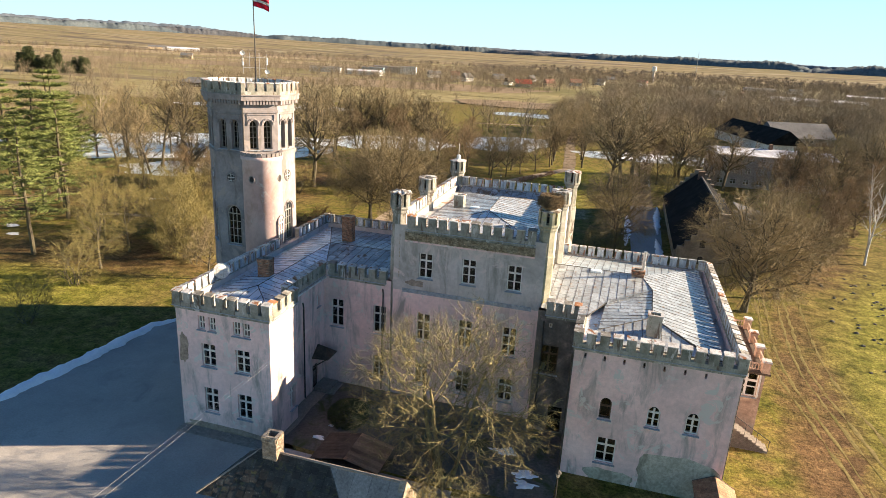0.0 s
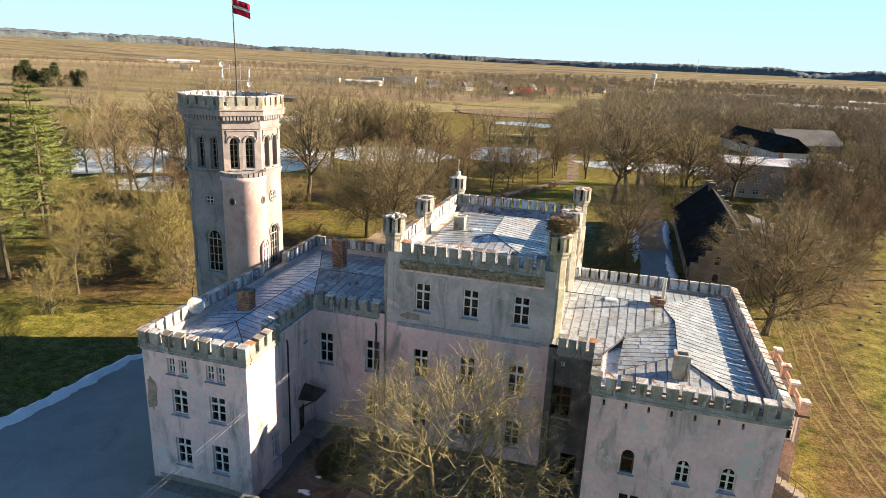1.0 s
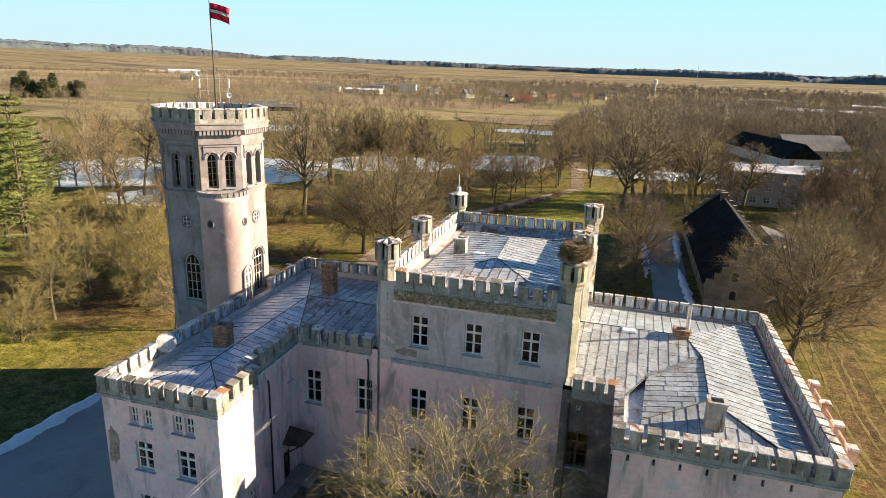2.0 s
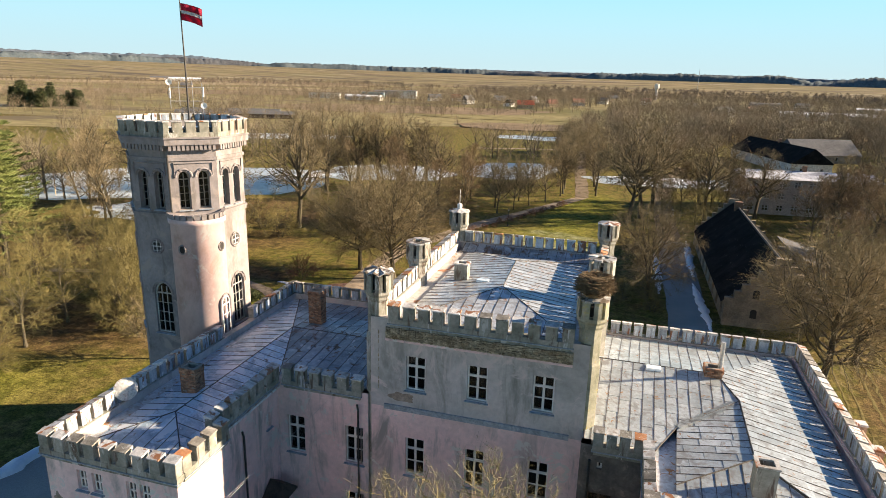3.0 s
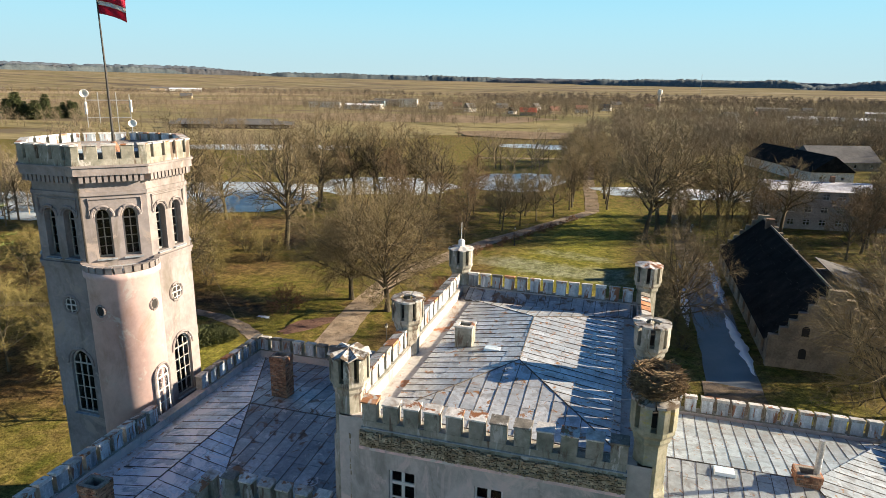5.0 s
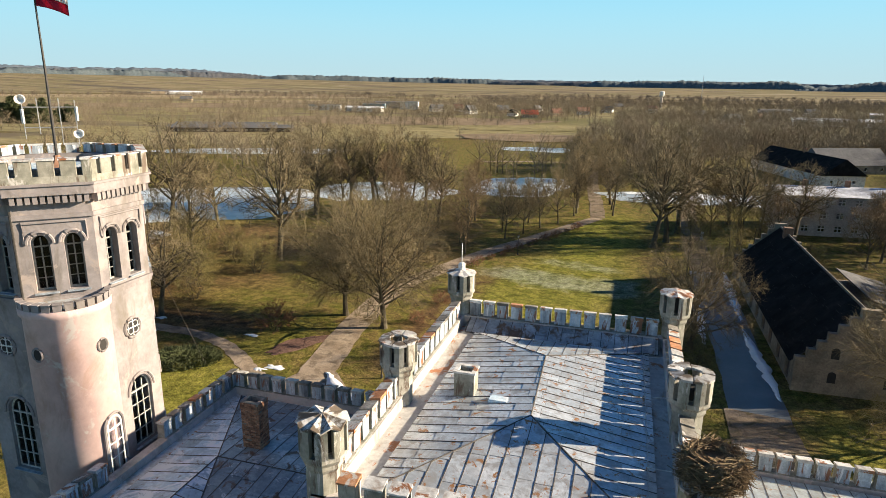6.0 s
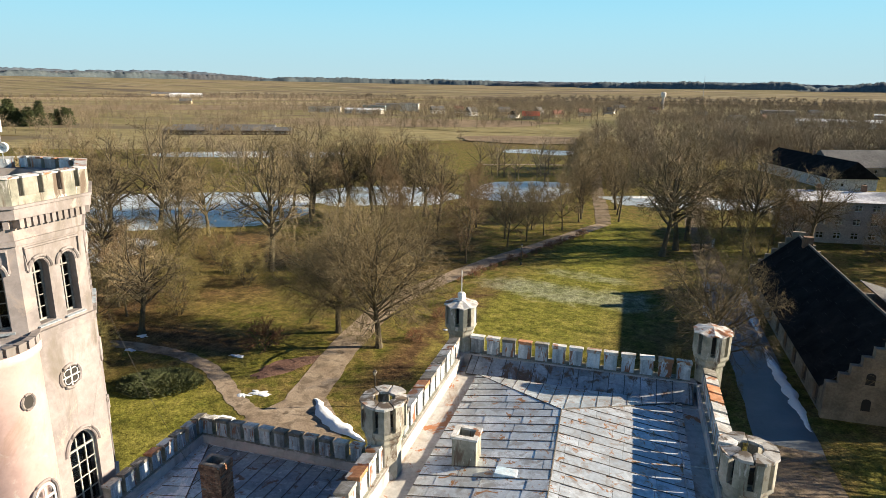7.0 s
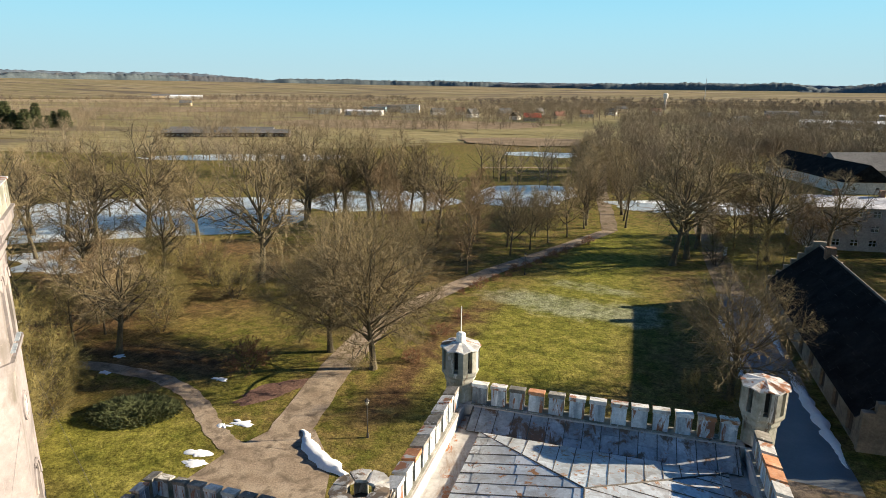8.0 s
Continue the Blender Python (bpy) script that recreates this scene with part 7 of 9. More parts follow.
def far_wood(name, stretches, mat, label, cell=7.0, wave=160.0, jag=0.10):
    """Woods on the horizon: each stretch (bearings to the left of +y, near and far edge, height) is one rough canopy."""
    rnd = random.Random(len(label))
    v, f = [], []
    for a0, a1, r0, r1, h in stretches:
        n = max(8, int(radians(a1 - a0) * r0 / cell))
        rows = [(0.0, 0.0), (0.03, 0.75), (0.12, 0.95), (0.4, 1.0), (1.0, 1.0)]
        base = len(v)
        for i in range(n + 1):
            q = i / n
            a = radians(a0 + (a1 - a0) * q)
            swell = min(1.0, 9 * q, 9 * (1 - q)) * (0.82 + 0.35 * noise.noise(Vector((a * r0 / wave, r0 * 0.01, 0))))
            for t, z in rows:
                r = r0 + (r1 - r0) * t + 14 * noise.noise(Vector((a * r0 / 90.0, 7.7, t)))
                v.append((-10 - r * math.sin(a), 40 + r * math.cos(a), land(a, r) + (z * h * (swell + rnd.uniform(-jag, jag)) if z else -1.0)))
        m = len(rows)
        for i in range(n):
            for k in range(m - 1):
                f.append((base + i * m + k, base + i * m + k + 1, base + (i + 1) * m + k + 1, base + (i + 1) * m + k))
    me = bpy.data.meshes.new(name)
    me.from_pydata(v, [], f)
    me.polygons.foreach_set("use_smooth", [True] * len(f))
    me.materials.append(mat)
    return tagged(lay(name, me), label, "forest", kind="stuff")


FOREST = surface("distant_conifer_forest", [(0.095, 0.12, 0.135), (0.115, 0.14, 0.15), (0.14, 0.16, 0.165)], 0.95, 0.03, 0.12, bump=0.0, fine_mix=0.25, spec=0.02)
# forest colour shifted to blue grey for the haze of distance
HILL = surface("distant_mixed_forest", [(0.085, 0.095, 0.11), (0.11, 0.115, 0.125), (0.14, 0.14, 0.145)], 0.95, 0.025, 0.12, bump=0.0, fine_mix=0.3, spec=0.02)
GROVE = surface("distant_bare_grove", [(0.12, 0.10, 0.085), (0.16, 0.13, 0.105), (0.20, 0.155, 0.12)], 0.95, 0.02, 0.12, bump=0.0, fine_mix=0.3, spec=0.05)
# aerial haze is put into the ridge's own colour as blue
HAZY = surface("haze_tinted_far_hill", [(0.105, 0.135, 0.17), (0.125, 0.15, 0.18), (0.145, 0.165, 0.19)], 0.95, 0.01, 0.1, bump=0.0, fine_mix=0.15, spec=0.02)
FARFIELD = surface("patchwork_of_far_fields", [(0.15, 0.135, 0.06), (0.29, 0.23, 0.14), (0.18, 0.155, 0.08), (0.36, 0.30, 0.21)], 0.95, 0.0035, 0.03, stretch=(0.4, 1.6, 1), bump=0.0, fine_mix=0.2, spec=0.05, stain=(0.13, 0.105, 0.08), stain_at=(0.54, 0.58), stain_scale=0.006, stain_stretch=(0.4, 2.0, 1))
arcs = [radians(-60 + 3 * k) for k in range(50)]
reach = [1680, 1850, 2050, 2300, 2600, 2900, 3200, 3500, 3800, 4300]
swell_me = bpy.data.meshes.new("far_country")
swell_me.from_pydata([(-10 - r * math.sin(a), 40 + r * math.cos(a), land(a, r) + (0.6 if r > 1700 else -0.5)) for a in arcs for r in reach], [], [(i * 10 + k, i * 10 + k + 1, (i + 1) * 10 + k + 1, (i + 1) * 10 + k) for i in range(49) for k in range(9)])
swell_me.polygons.foreach_set("use_smooth", [True] * len(swell_me.polygons))
swell_me.materials.append(FARFIELD)
tagged(lay("far_country", swell_me), "gently rising patchwork of pale winter fields", "fields", kind="structure")
far_wood("distant_forest", [(10, 33, 3500, 3900, 30), (-14, 5, 3100, 3500, 32), (-60, -12, 2900, 3500, 36), (38, 52, 3600, 3850, 32)], FOREST, "dark conifer forest on the horizon", jag=0.14)
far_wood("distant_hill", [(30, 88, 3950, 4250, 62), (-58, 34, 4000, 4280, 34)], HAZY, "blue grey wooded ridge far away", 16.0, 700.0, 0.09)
far_wood("distant_forest", [(30, 64, 3700, 3900, 34), (62, 84, 3400, 3700, 32), (2, 13, 3300, 3450, 20)], HILL, "hazy mixed forest on the horizon", jag=0.14)
TEMPL_GROVE = [far_tree(rnd, 9, 10, 80, 0.2) for _ in range(6)]


def belt(a0, a1, r0, r1, n, seed):
    rnd = random.Random(seed)
    out = []
    for _ in range(n):
        a, r = radians(rnd.uniform(a0, a1)), rnd.uniform(r0, r1)
        out.append((-10 + r * math.sin(-a), 40 + r * math.cos(a), rnd.uniform(0.6, 1.2), rnd.uniform(0, 6.28)))
    return out


woods("distant_grove", belt(-36, 14, 900, 1500, 1300, 7) + belt(-40, 10, 1500, 2100, 600, 9) + belt(14, 60, 1350, 1420, 220, 8) + belt(20, 40, 1750, 1800, 160, 10), TEMPL_GROVE, GROVE, "distant groves and hedgerows of bare trees", "woodland")

# ---- things on the castle ----
def bricks(x, y, z0, z1, w, d, owner, name="chimney", label="", mat=None, mortar=None, crown=True, course=0.085, length=0.27):
    """A brick stack: a mortar core, every brick proud of it, a corbelled top and an open flue."""
    rnd = random.Random(int(x * 31 + y * 17))
    bm = bmesh.new()
    t = 0.16
    for bx in ((x - w / 2, x - w / 2 + t, y - d / 2, y + d / 2), (x + w / 2 - t, x + w / 2, y - d / 2, y + d / 2), (x - w / 2 + t, x + w / 2 - t, y - d / 2, y - d / 2 + t), (x - w / 2 + t, x + w / 2 - t, y + d / 2 - t, y + d / 2)):
        box(bm, *bx, z0, z1 - 0.03)
    ob = part(name, bm, mortar or MORTAR, owner, label) if owner else tagged(part(name, bm, mortar or MORTAR), label, "chimney")
    bm = bmesh.new()
    n = int((z1 - z0) / course)
    for c in range(n):
        z = z0 + c * course
        grow_ = 0.0
        if crown and c >= n - 4:
            grow_ = 0.05
        for side in range(4):
            ln = w if side % 2 == 0 else d
            k = max(1, round(ln / length))
            for q in range(k + 1):
                u0 = (q - (0.5 if c % 2 else 0.0)) * ln / k
                u1 = u0 + ln / k - 0.015
                u0, u1 = max(0, u0), min(ln, u1)
                if u1 - u0 < 0.04 or rnd.random() < 0.02:
                    continue
                out = 0.012 + grow_ + rnd.uniform(-0.006, 0.01)
                if c == n - 1 and rnd.random() < 0.25:
                    continue
                if side == 0:
                    box(bm, x - w / 2 + u0, x - w / 2 + u1, y - d / 2 - out, y - d / 2 + 0.02, z, z + course - 0.014)
                elif side == 2:
                    box(bm, x - w / 2 + u0, x - w / 2 + u1, y + d / 2 - 0.02, y + d / 2 + out, z, z + course - 0.014)
                elif side == 1:
                    box(bm, x + w / 2 - 0.02, x + w / 2 + out, y - d / 2 + u0, y - d / 2 + u1, z, z + course - 0.014)
                else:
                    box(bm, x - w / 2 - out, x - w / 2 + 0.02, y - d / 2 + u0, y - d / 2 + u1, z, z + course - 0.014)
    part("brickwork", bm, mat or BRICK_ISLE, ob, kind="stuff")
    return ob


BRICK_ISLE = surface("weathered_stack_brick", [(0.22, 0.10, 0.06), (0.34, 0.165, 0.095), (0.42, 0.25, 0.155)], 0.95, 3.0, 14.0, bump=0.5, island=0.45)
PALE_BRICK = surface("lime_washed_brick", [(0.22, 0.165, 0.115), (0.34, 0.27, 0.195), (0.44, 0.37, 0.29)], 0.95, 3.0, 12.0, bump=0.5, island=0.2)
bricks(-26.25, 41.95, 9.6, 11.5, 0.98, 0.8, castle, label="leaning weathered red brick chimney")
bricks(-24.3, 53.45, 9.6, 12.55, 0.98, 0.8, castle, label="tall weathered red brick chimney")
bricks(2.45, 51.9, 10.6, 11.55, 0.95, 0.8, castle, label="low crumbling brick chimney with a metal pipe")
bm = bmesh.new()
tube(bm, [(2.8, 51.9, 11.0), (2.8, 51.9, 13.1)], 0.13, 12)
part("flue_pipe", bm, STEEL, castle, "pale galvanised metal flue pipe")


def plastered_stack(x, y, z0, z1, w, d, label):
    bm = bmesh.new()
    t = 0.14
    for bx in ((x - w / 2, x - w / 2 + t, y - d / 2, y + d / 2), (x + w / 2 - t, x + w / 2, y - d / 2, y + d / 2), (x - w / 2 + t, x + w / 2 - t, y - d / 2, y - d / 2 + t), (x - w / 2 + t, x + w / 2 - t, y + d / 2 - t, y + d / 2)):
        box(bm, *bx, z0, z1)
    ob = part("chimney", bm, PARAPET, castle, label)
    bm = bmesh.new()
    for bx in ((x - w / 2 - 0.05, x + w / 2 + 0.05, y - d / 2 - 0.05, y - d / 2 + t), (x - w / 2 - 0.05, x + w / 2 + 0.05, y + d / 2 - t, y + d / 2 + 0.05), (x - w / 2 - 0.05, x - w / 2 + t, y - d / 2 + t, y + d / 2 - t), (x + w / 2 - t, x + w / 2 + 0.05, y - d / 2 + t, y + d / 2 - t)):
        box(bm, *bx, z1, z1 + 0.08)
    part("coping", bm, CAP, ob)


plastered_stack(-13.5, 53.45, 13.8, 15.7, 0.88, 0.8, "grey plastered chimney with a rusty rim")
plastered_stack(3.5, 41.7, 10.2, 11.7, 0.9, 0.8, "grey plastered chimney with a metal rim")
# roof hatches and small sheets
for x, y, z, w, d in ((-0.9, 51.6, 10.93, 0.9, 0.6), (-11.9, 52.7, 14.85, 0.8, 0.5)):
    bm = bmesh.new()
    box(bm, x - w / 2, x + w / 2, y - d / 2, y + d / 2, z, z + 0.14, taper=0.03)
    part("roof_hatch", bm, TIN, castle, "small flat metal roof hatch")
# lightning wires along the gutters and ridge of the middle block
bm = bmesh.new()
tube(bm, [(-5.9, 47.5, 14.47), (-5.9, 52, 14.48), (-5.95, 57, 14.48), (-6.0, 61.3, 14.48)], 0.018, 5)
for y in (50.2, 55.8, 60.2):
    tube(bm, [(-5.9, y, 14.48), (-4.9, y - 0.6, 14.86)], 0.015, 4)
part("lightning_wire", bm, STEEL, castle)
bm = bmesh.new()
tube(bm, [(-10.0, 62.1, 13.95), (-9.9, 62.2, 14.6), (-9.9, 62.5, 15.2)], 0.03, 5)
part("vent_pipe", bm, STEEL, castle)
bm = bmesh.new()
tube(bm, [(8.2, 45.5, 10.2), (8.0, 50, 10.25), (8.1, 56, 10.2)], 0.02, 5)
tube(bm, [(8.1, 50, 10.25), (8.6, 50.2, 10.5)], 0.02, 4)
tube(bm, [(8.1, 54, 10.25), (7.0, 54.4, 10.5)], 0.02, 4)
part("lightning_wire", bm, STEEL, castle)

# downpipes
for x, y, z0, z1 in ((-22.42, 41.0, 0.2, 8.6), (-17.2, 44.6, 0.2, 9.3), (-1.5, 38.86, 0.2, 9.3), (9.02, 39.3, 0.2, 9.3), (-4.0, 43.4, 0.2, 9.3)):
    bm = bmesh.new()
    tube(bm, [(x, y, z0), (x, y, z1 - 0.4), (x, y - 0.12, z1)], 0.06, 8)
    part("downpipe", bm, IRON, castle)

# hood over the courtyard door
bm = bmesh.new()
pts = [(-22.45, 42.3), (-21.1, 42.5), (-21.1, 44.2), (-22.45, 44.4)]
prism(bm, pts, 3.1, 3.2)
a = [bm.verts.new((x, y, 3.2)) for x, y in pts]
r0, r1 = bm.verts.new((-22.45, 43.35, 4.0)), bm.verts.new((-21.7, 43.35, 3.85))
bm.faces.new((a[0], a[1], r1, r0))
bm.faces.new((a[1], a[2], r1))
bm.faces.new((a[2], a[3], r0, r1))
hood = part("door_hood", bm, DARKWOOD, castle, "small dark hipped hood over a side door")
for y in (42.6, 44.1):
    bm = bmesh.new()
    tube(bm, [(-22.5, y, 2.2), (-21.25, y, 3.12)], 0.05, 5)
    part("bracket", bm, DARKWOOD, hood)
bm = bmesh.new()
box(bm, -22.4, -20.6, 42.4, 44.3, 0.0, 0.22)
box(bm, -22.4, -21.0, 42.5, 44.2, 0.22, 0.42)
part("doorstep", bm, MORTAR, castle)

# plaster patches where the pink coat has gone
LIME = surface("bare_lime_plaster", [(0.30, 0.29, 0.225), (0.42, 0.405, 0.33), (0.50, 0.475, 0.40)], 0.95, 0.6, 4.0, bump=0.3, stain=(0.17, 0.16, 0.12), stain_at=(0.52, 0.68), stain_scale=0.7, stain_stretch=(1, 1, 0.3))
BROWNCOAT = surface("bare_brown_undercoat", [(0.24, 0.19, 0.15), (0.33, 0.26, 0.21), (0.40, 0.32, 0.26)], 0.95, 1.2, 6.0, bump=0.5)


def patch(y, x0, x1, z0, z1, mat, seed, label, ragged=0.3):
    """An island of bare plaster with a ragged edge, a few millimetres proud of a front wall."""
    n = 26
    cx, cz, rx, rz = (x0 + x1) / 2, (z0 + z1) / 2, (x1 - x0) / 2, (z1 - z0) / 2
    pts = []
    for k in range(n):
        a = 2 * math.pi * k / n
        e = 1 + ragged * noise.noise(Vector((2.2 * math.cos(a), 2.2 * math.sin(a), seed * 5.3)))
        c, q = math.cos(a), math.sin(a)
        sq = (abs(c) ** 3.2 + abs(q) ** 3.2) ** (-1 / 3.2)
        pts.append((max(x0 - 0.1, min(x1 + 0.1, cx + rx * c * sq * e)), max(-0.1, cz + rz * q * sq * e)))
    bm = bmesh.new()
    prism(bm, pts, 0.0, 0.008, m=Matrix.Translation((0, y, 0)) @ Matrix.Rotation(math.pi / 2, 4, "X"))
    part("plaster_patch", bm, mat, castle, label)


patch(38.95, 3.7, 8.75, -0.2, 3.1, LIME, 1, "greenish bare lime plaster", 0.25)
patch(38.95, 0.2, 3.4, -0.2, 0.95, LIME, 5, "greenish bare lime plaster", 0.3)
patch(34.75, -29.05, -28.35, 5.3, 7.6, BROWNCOAT, 2, "brown undercoat where plaster fell", 0.5)
patch(34.75, -29.0, -22.0, -0.2, 0.55, BROWNCOAT, 3, "brown damp plaster at the wall foot", 0.3)
patch(44.7, -15.3, -13.9, 9.9, 10.4, BROWNCOAT, 4, "brown undercoat where plaster fell", 0.5)

# bare stones in the strip under the middle block's parapet
rnd = random.Random(12)
bm = bmesh.new()
x = -15.45
while x < -5.35:
    z = 13.70
    while z < 14.28:
        w, h = rnd.uniform(0.08, 0.17), rnd.uniform(0.05, 0.10)
        v = box(bm, x + rnd.uniform(-0.02, 0.02), x + w, 44.55 - rnd.uniform(0.0, 0.06), 44.64, z, z + h, taper=0.0)
        for q in v:
            q.co += Vector((rnd.uniform(-0.02, 0.02), 0, rnd.uniform(-0.02, 0.02)))
        z += h + 0.015
    x += 0.135
part("rubble", bm, surface("rubble", [(0.20, 0.14, 0.08), (0.34, 0.27, 0.18), (0.46, 0.38, 0.27)], 0.95, 2.0, 12.0, bump=0.6, island=0.35), band, kind="stuff")

# bay with a railed terrace on the meadow side
BAYWALL = surface("brown_bay_plaster", [(0.34, 0.23, 0.17), (0.46, 0.33, 0.25), (0.52, 0.40, 0.31)], 0.9, 0.5, 4.0, bump=0.3)
OB = [(8.9, 48.3), (12.55, 48.3), (12.55, 57.2), (8.9, 57.2)]
for i in range(3):
    bm = bmesh.new()
    hs = [(2.45, 3.65, 1.6, 1.95, 0)] if i == 0 else ([(1.6, 3.65, 1.4, 1.95, 0), (4.45, 3.65, 1.4, 1.95, 0), (7.3, 3.65, 1.4, 1.95, 0)] if i == 1 else [])
    wall(bm, OB[i], OB[i + 1], -0.2, 5.7, hs, 0.35)
    part("wall", bm, BAYWALL, castle, "brown plastered bay wall")
    wm, _ = along(OB[i], OB[i + 1])
    for u, z, w_, h, r in hs:
        window(castle, wm, u, z, w_, h, r, rows=(0.4, 0.3, 0.3), bar=0.06, recess=0.1)
        bm = bmesh.new()
        tube(bm, [wm @ Vector((u - w_ / 2 - 0.1, -0.02, z)), wm @ Vector((u - w_ / 2 - 0.1, -0.02, z + h + 0.1)), wm @ Vector((u + w_ / 2 + 0.1, -0.02, z + h + 0.1)), wm @ Vector((u + w_ / 2 + 0.1, -0.02, z))], 0.09, 5)
        part("window_surround", bm, WHITE, castle)
bm = bmesh.new()
box(bm, 9.0, 12.85, 48.0, 57.5, 5.7, 5.86)
part("terrace_deck", bm, DARKWOOD, castle, "dark boarded terrace on the bay")
# black box painted as the bay's unlit room
bm = bmesh.new()
box(bm, 9.3, 12.1, 48.8, 56.8, 0.0, 5.4)
part("interior", bm, UNLIT_BLACK, castle)
PED = [(12.45, 48.3), (12.45, 51.1), (12.45, 53.9), (12.45, 56.9)]
for x, y in PED:
    bm = bmesh.new()
    box(bm, x - 0.28, x + 0.28, y - 0.28, y + 0.28, 5.86, 6.75)
    ob = part("pedestal", bm, BAYWALL, castle)
    bm = bmesh.new()
    box(bm, x - 0.36, x + 0.36, y - 0.36, y + 0.36, 6.75, 6.87, taper=0.05)
    part("cap", bm, CAP, ob)
for (x0, y0), (x1, y1) in list(zip(PED, PED[1:])) + [((9.2, 48.3), PED[0]), (PED[3], (9.2, 56.9))]:
    m, ln = along((x0, y0), (x1, y1))
    bm = bmesh.new()
    box(bm, 0.2, ln - 0.2, -0.05, 0.05, 6.45, 6.53, m)
    box(bm, 0.2, ln - 0.2, -0.04, 0.04, 5.98, 6.04, m)
    n = int(ln / 0.22)
    for k in range(n):
        u = 0.3 + (ln - 0.6) * k / max(1, n - 1)
        box(bm, u - 0.03, u + 0.03, -0.03, 0.03, 6.0, 6.5, m)
    part("balustrade", bm, BAYWALL, castle)
# outside stair with an iron rail
for k in range(12):
    bm = bmesh.new()
    box(bm, 9.4, 13.4 - k * 0.3, 46.6, 47.7, 0.18 * k - 0.1, 0.18 * (k + 1))
    part("stair_step", bm, MORTAR, castle)
bm = bmesh.new()
tube(bm, [(13.5, 46.65, 1.0), (9.8, 46.65, 3.2)], 0.03, 6)
for k in range(5):
    tube(bm, [(13.4 - 0.9 * k, 46.65, 0.1 + 0.53 * k), (13.4 - 0.9 * k, 46.65, 1.05 + 0.53 * k)], 0.02, 5)
part("stair_rail", bm, IRON, castle)

# ---- loose things on and by the castle ----
# satellite dish on the parapet
dish = thing("satellite_dish", (-28.75, 39.6, 9.7), "large white rust-streaked satellite dish", "satellite dish")
bm = bmesh.new()
m = look((-28.75, 39.6, 10.75), (10, 12, 30))
rows = []
for r in (0.0, 0.2, 0.4, 0.58, 0.62):
    rows.append([bm.verts.new(m @ Vector((r * math.cos(k * math.pi / 12), r * math.sin(k * math.pi / 12), -0.16 - 0.30 * (r * r - 0.38) * -1))) for k in range(24)] if r else [bm.verts.new(m @ Vector((0, 0, -0.16 - 0.114)))])
for k in range(24):
    bm.faces.new((rows[0][0], rows[1][k], rows[1][(k + 1) % 24]))
for a, b in zip(rows[1:], rows[2:]):
    for k in range(24):
        bm.faces.new((a[k], b[k], b[(k + 1) % 24], a[(k + 1) % 24]))
bmesh.ops.solidify(bm, geom=bm.faces[:], thickness=0.03)
part("reflector", bm, WHITEPAINT, dish)
bm = bmesh.new()
tube(bm, [(-28.8, 39.75, 9.6), (-28.8, 39.75, 10.65)], 0.05, 8)
part("mast", bm, STEEL, dish)
bm = bmesh.new()
tube(bm, [m @ Vector((0, -0.55, -0.2)), m @ Vector((0, -0.1, -0.75))], 0.02, 5)
part("feed_arm", bm, STEEL, dish)

# flagpole with its flag, and the aerials on it
PX, PY = -32.75, 51.8
pole = thing("flagpole", (PX, PY, 23.6), "tall dark flagpole on the tower roof", "flagpole")
bm = bmesh.new()
tube(bm, [(PX, PY, 23.55), (PX + 0.02, PY, 28), (PX - 0.03, PY, 32.4)], 0.075, 8, r_end=0.03)
part("pole", bm, IRON, pole)
bm = bmesh.new()
lathe(bm, [(0.02, 32.4), (0.07, 32.46), (0.02, 32.55)], 8, (PX - 0.03, PY))
part("finial", bm, IRON, pole)
bm = bmesh.new()
lathe(bm, [(0.55, 23.6), (0.12, 24.35)], 8, (PX, PY))
part("base_cone", bm, surface("rusty_base", [(0.22, 0.11, 0.07), (0.34, 0.19, 0.12)], 0.9, 3.0, 9.0), pole)
flag = thing("flag", (PX, PY, 30.2), "dark red flag with a narrow white band, waving", "flag")
RED = surface("dark_red_cloth", [(0.50, 0.025, 0.07), (0.58, 0.035, 0.085)], 0.8, 3.0, 20.0)
WCLOTH = surface("white_cloth", [(0.7, 0.7, 0.7), (0.78, 0.78, 0.77)], 0.8, 3.0, 20.0)
FW, FH = 1.55, 1.05


def cloth(s, v):
    """A point of the flag: s along it from the pole, v up it; it waves and sags away from the pole."""
    d = Vector((0.86, 0.5, 0)).normalized()
    side = Vector((-d.y, d.x, 0))
    wave = 0.16 * s * math.sin(s * 5.2 + v * 1.1) + 0.05 * math.sin(s * 9 + v * 3)
    sag = -0.42 * s * s * 0.5 - 0.12 * s
    return Vector((PX, PY, 31.85)) + d * FW * s * 0.86 + side * wave * 1.6 + Vector((0, 0, -FH * (1 - v) + sag * (1.0 + 0.25 * (1 - v))))


for nm, v0, v1, mt in (("stripe", 0.6, 1.0, RED), ("stripe", 0.4, 0.6, WCLOTH), ("stripe", 0.0, 0.4, RED)):
    bm = bmesh.new()
    g = [[bm.verts.new(cloth(i / 18, v0 + (v1 - v0) * j / 4)) for j in range(5)] for i in range(19)]
    for i in range(18):
        for j in range(4):
            bm.faces.new((g[i][j], g[i + 1][j], g[i + 1][j + 1], g[i][j + 1])).smooth = True
    bmesh.ops.solidify(bm, geom=bm.faces[:], thickness=0.008)
    part(nm, bm, mt, flag)
aer = thing("aerial_frame", (PX, PY, 25.6), "light metal aerial frame with small dishes on the flagpole", "aerial")
ax, ay = 0.74, 0.67
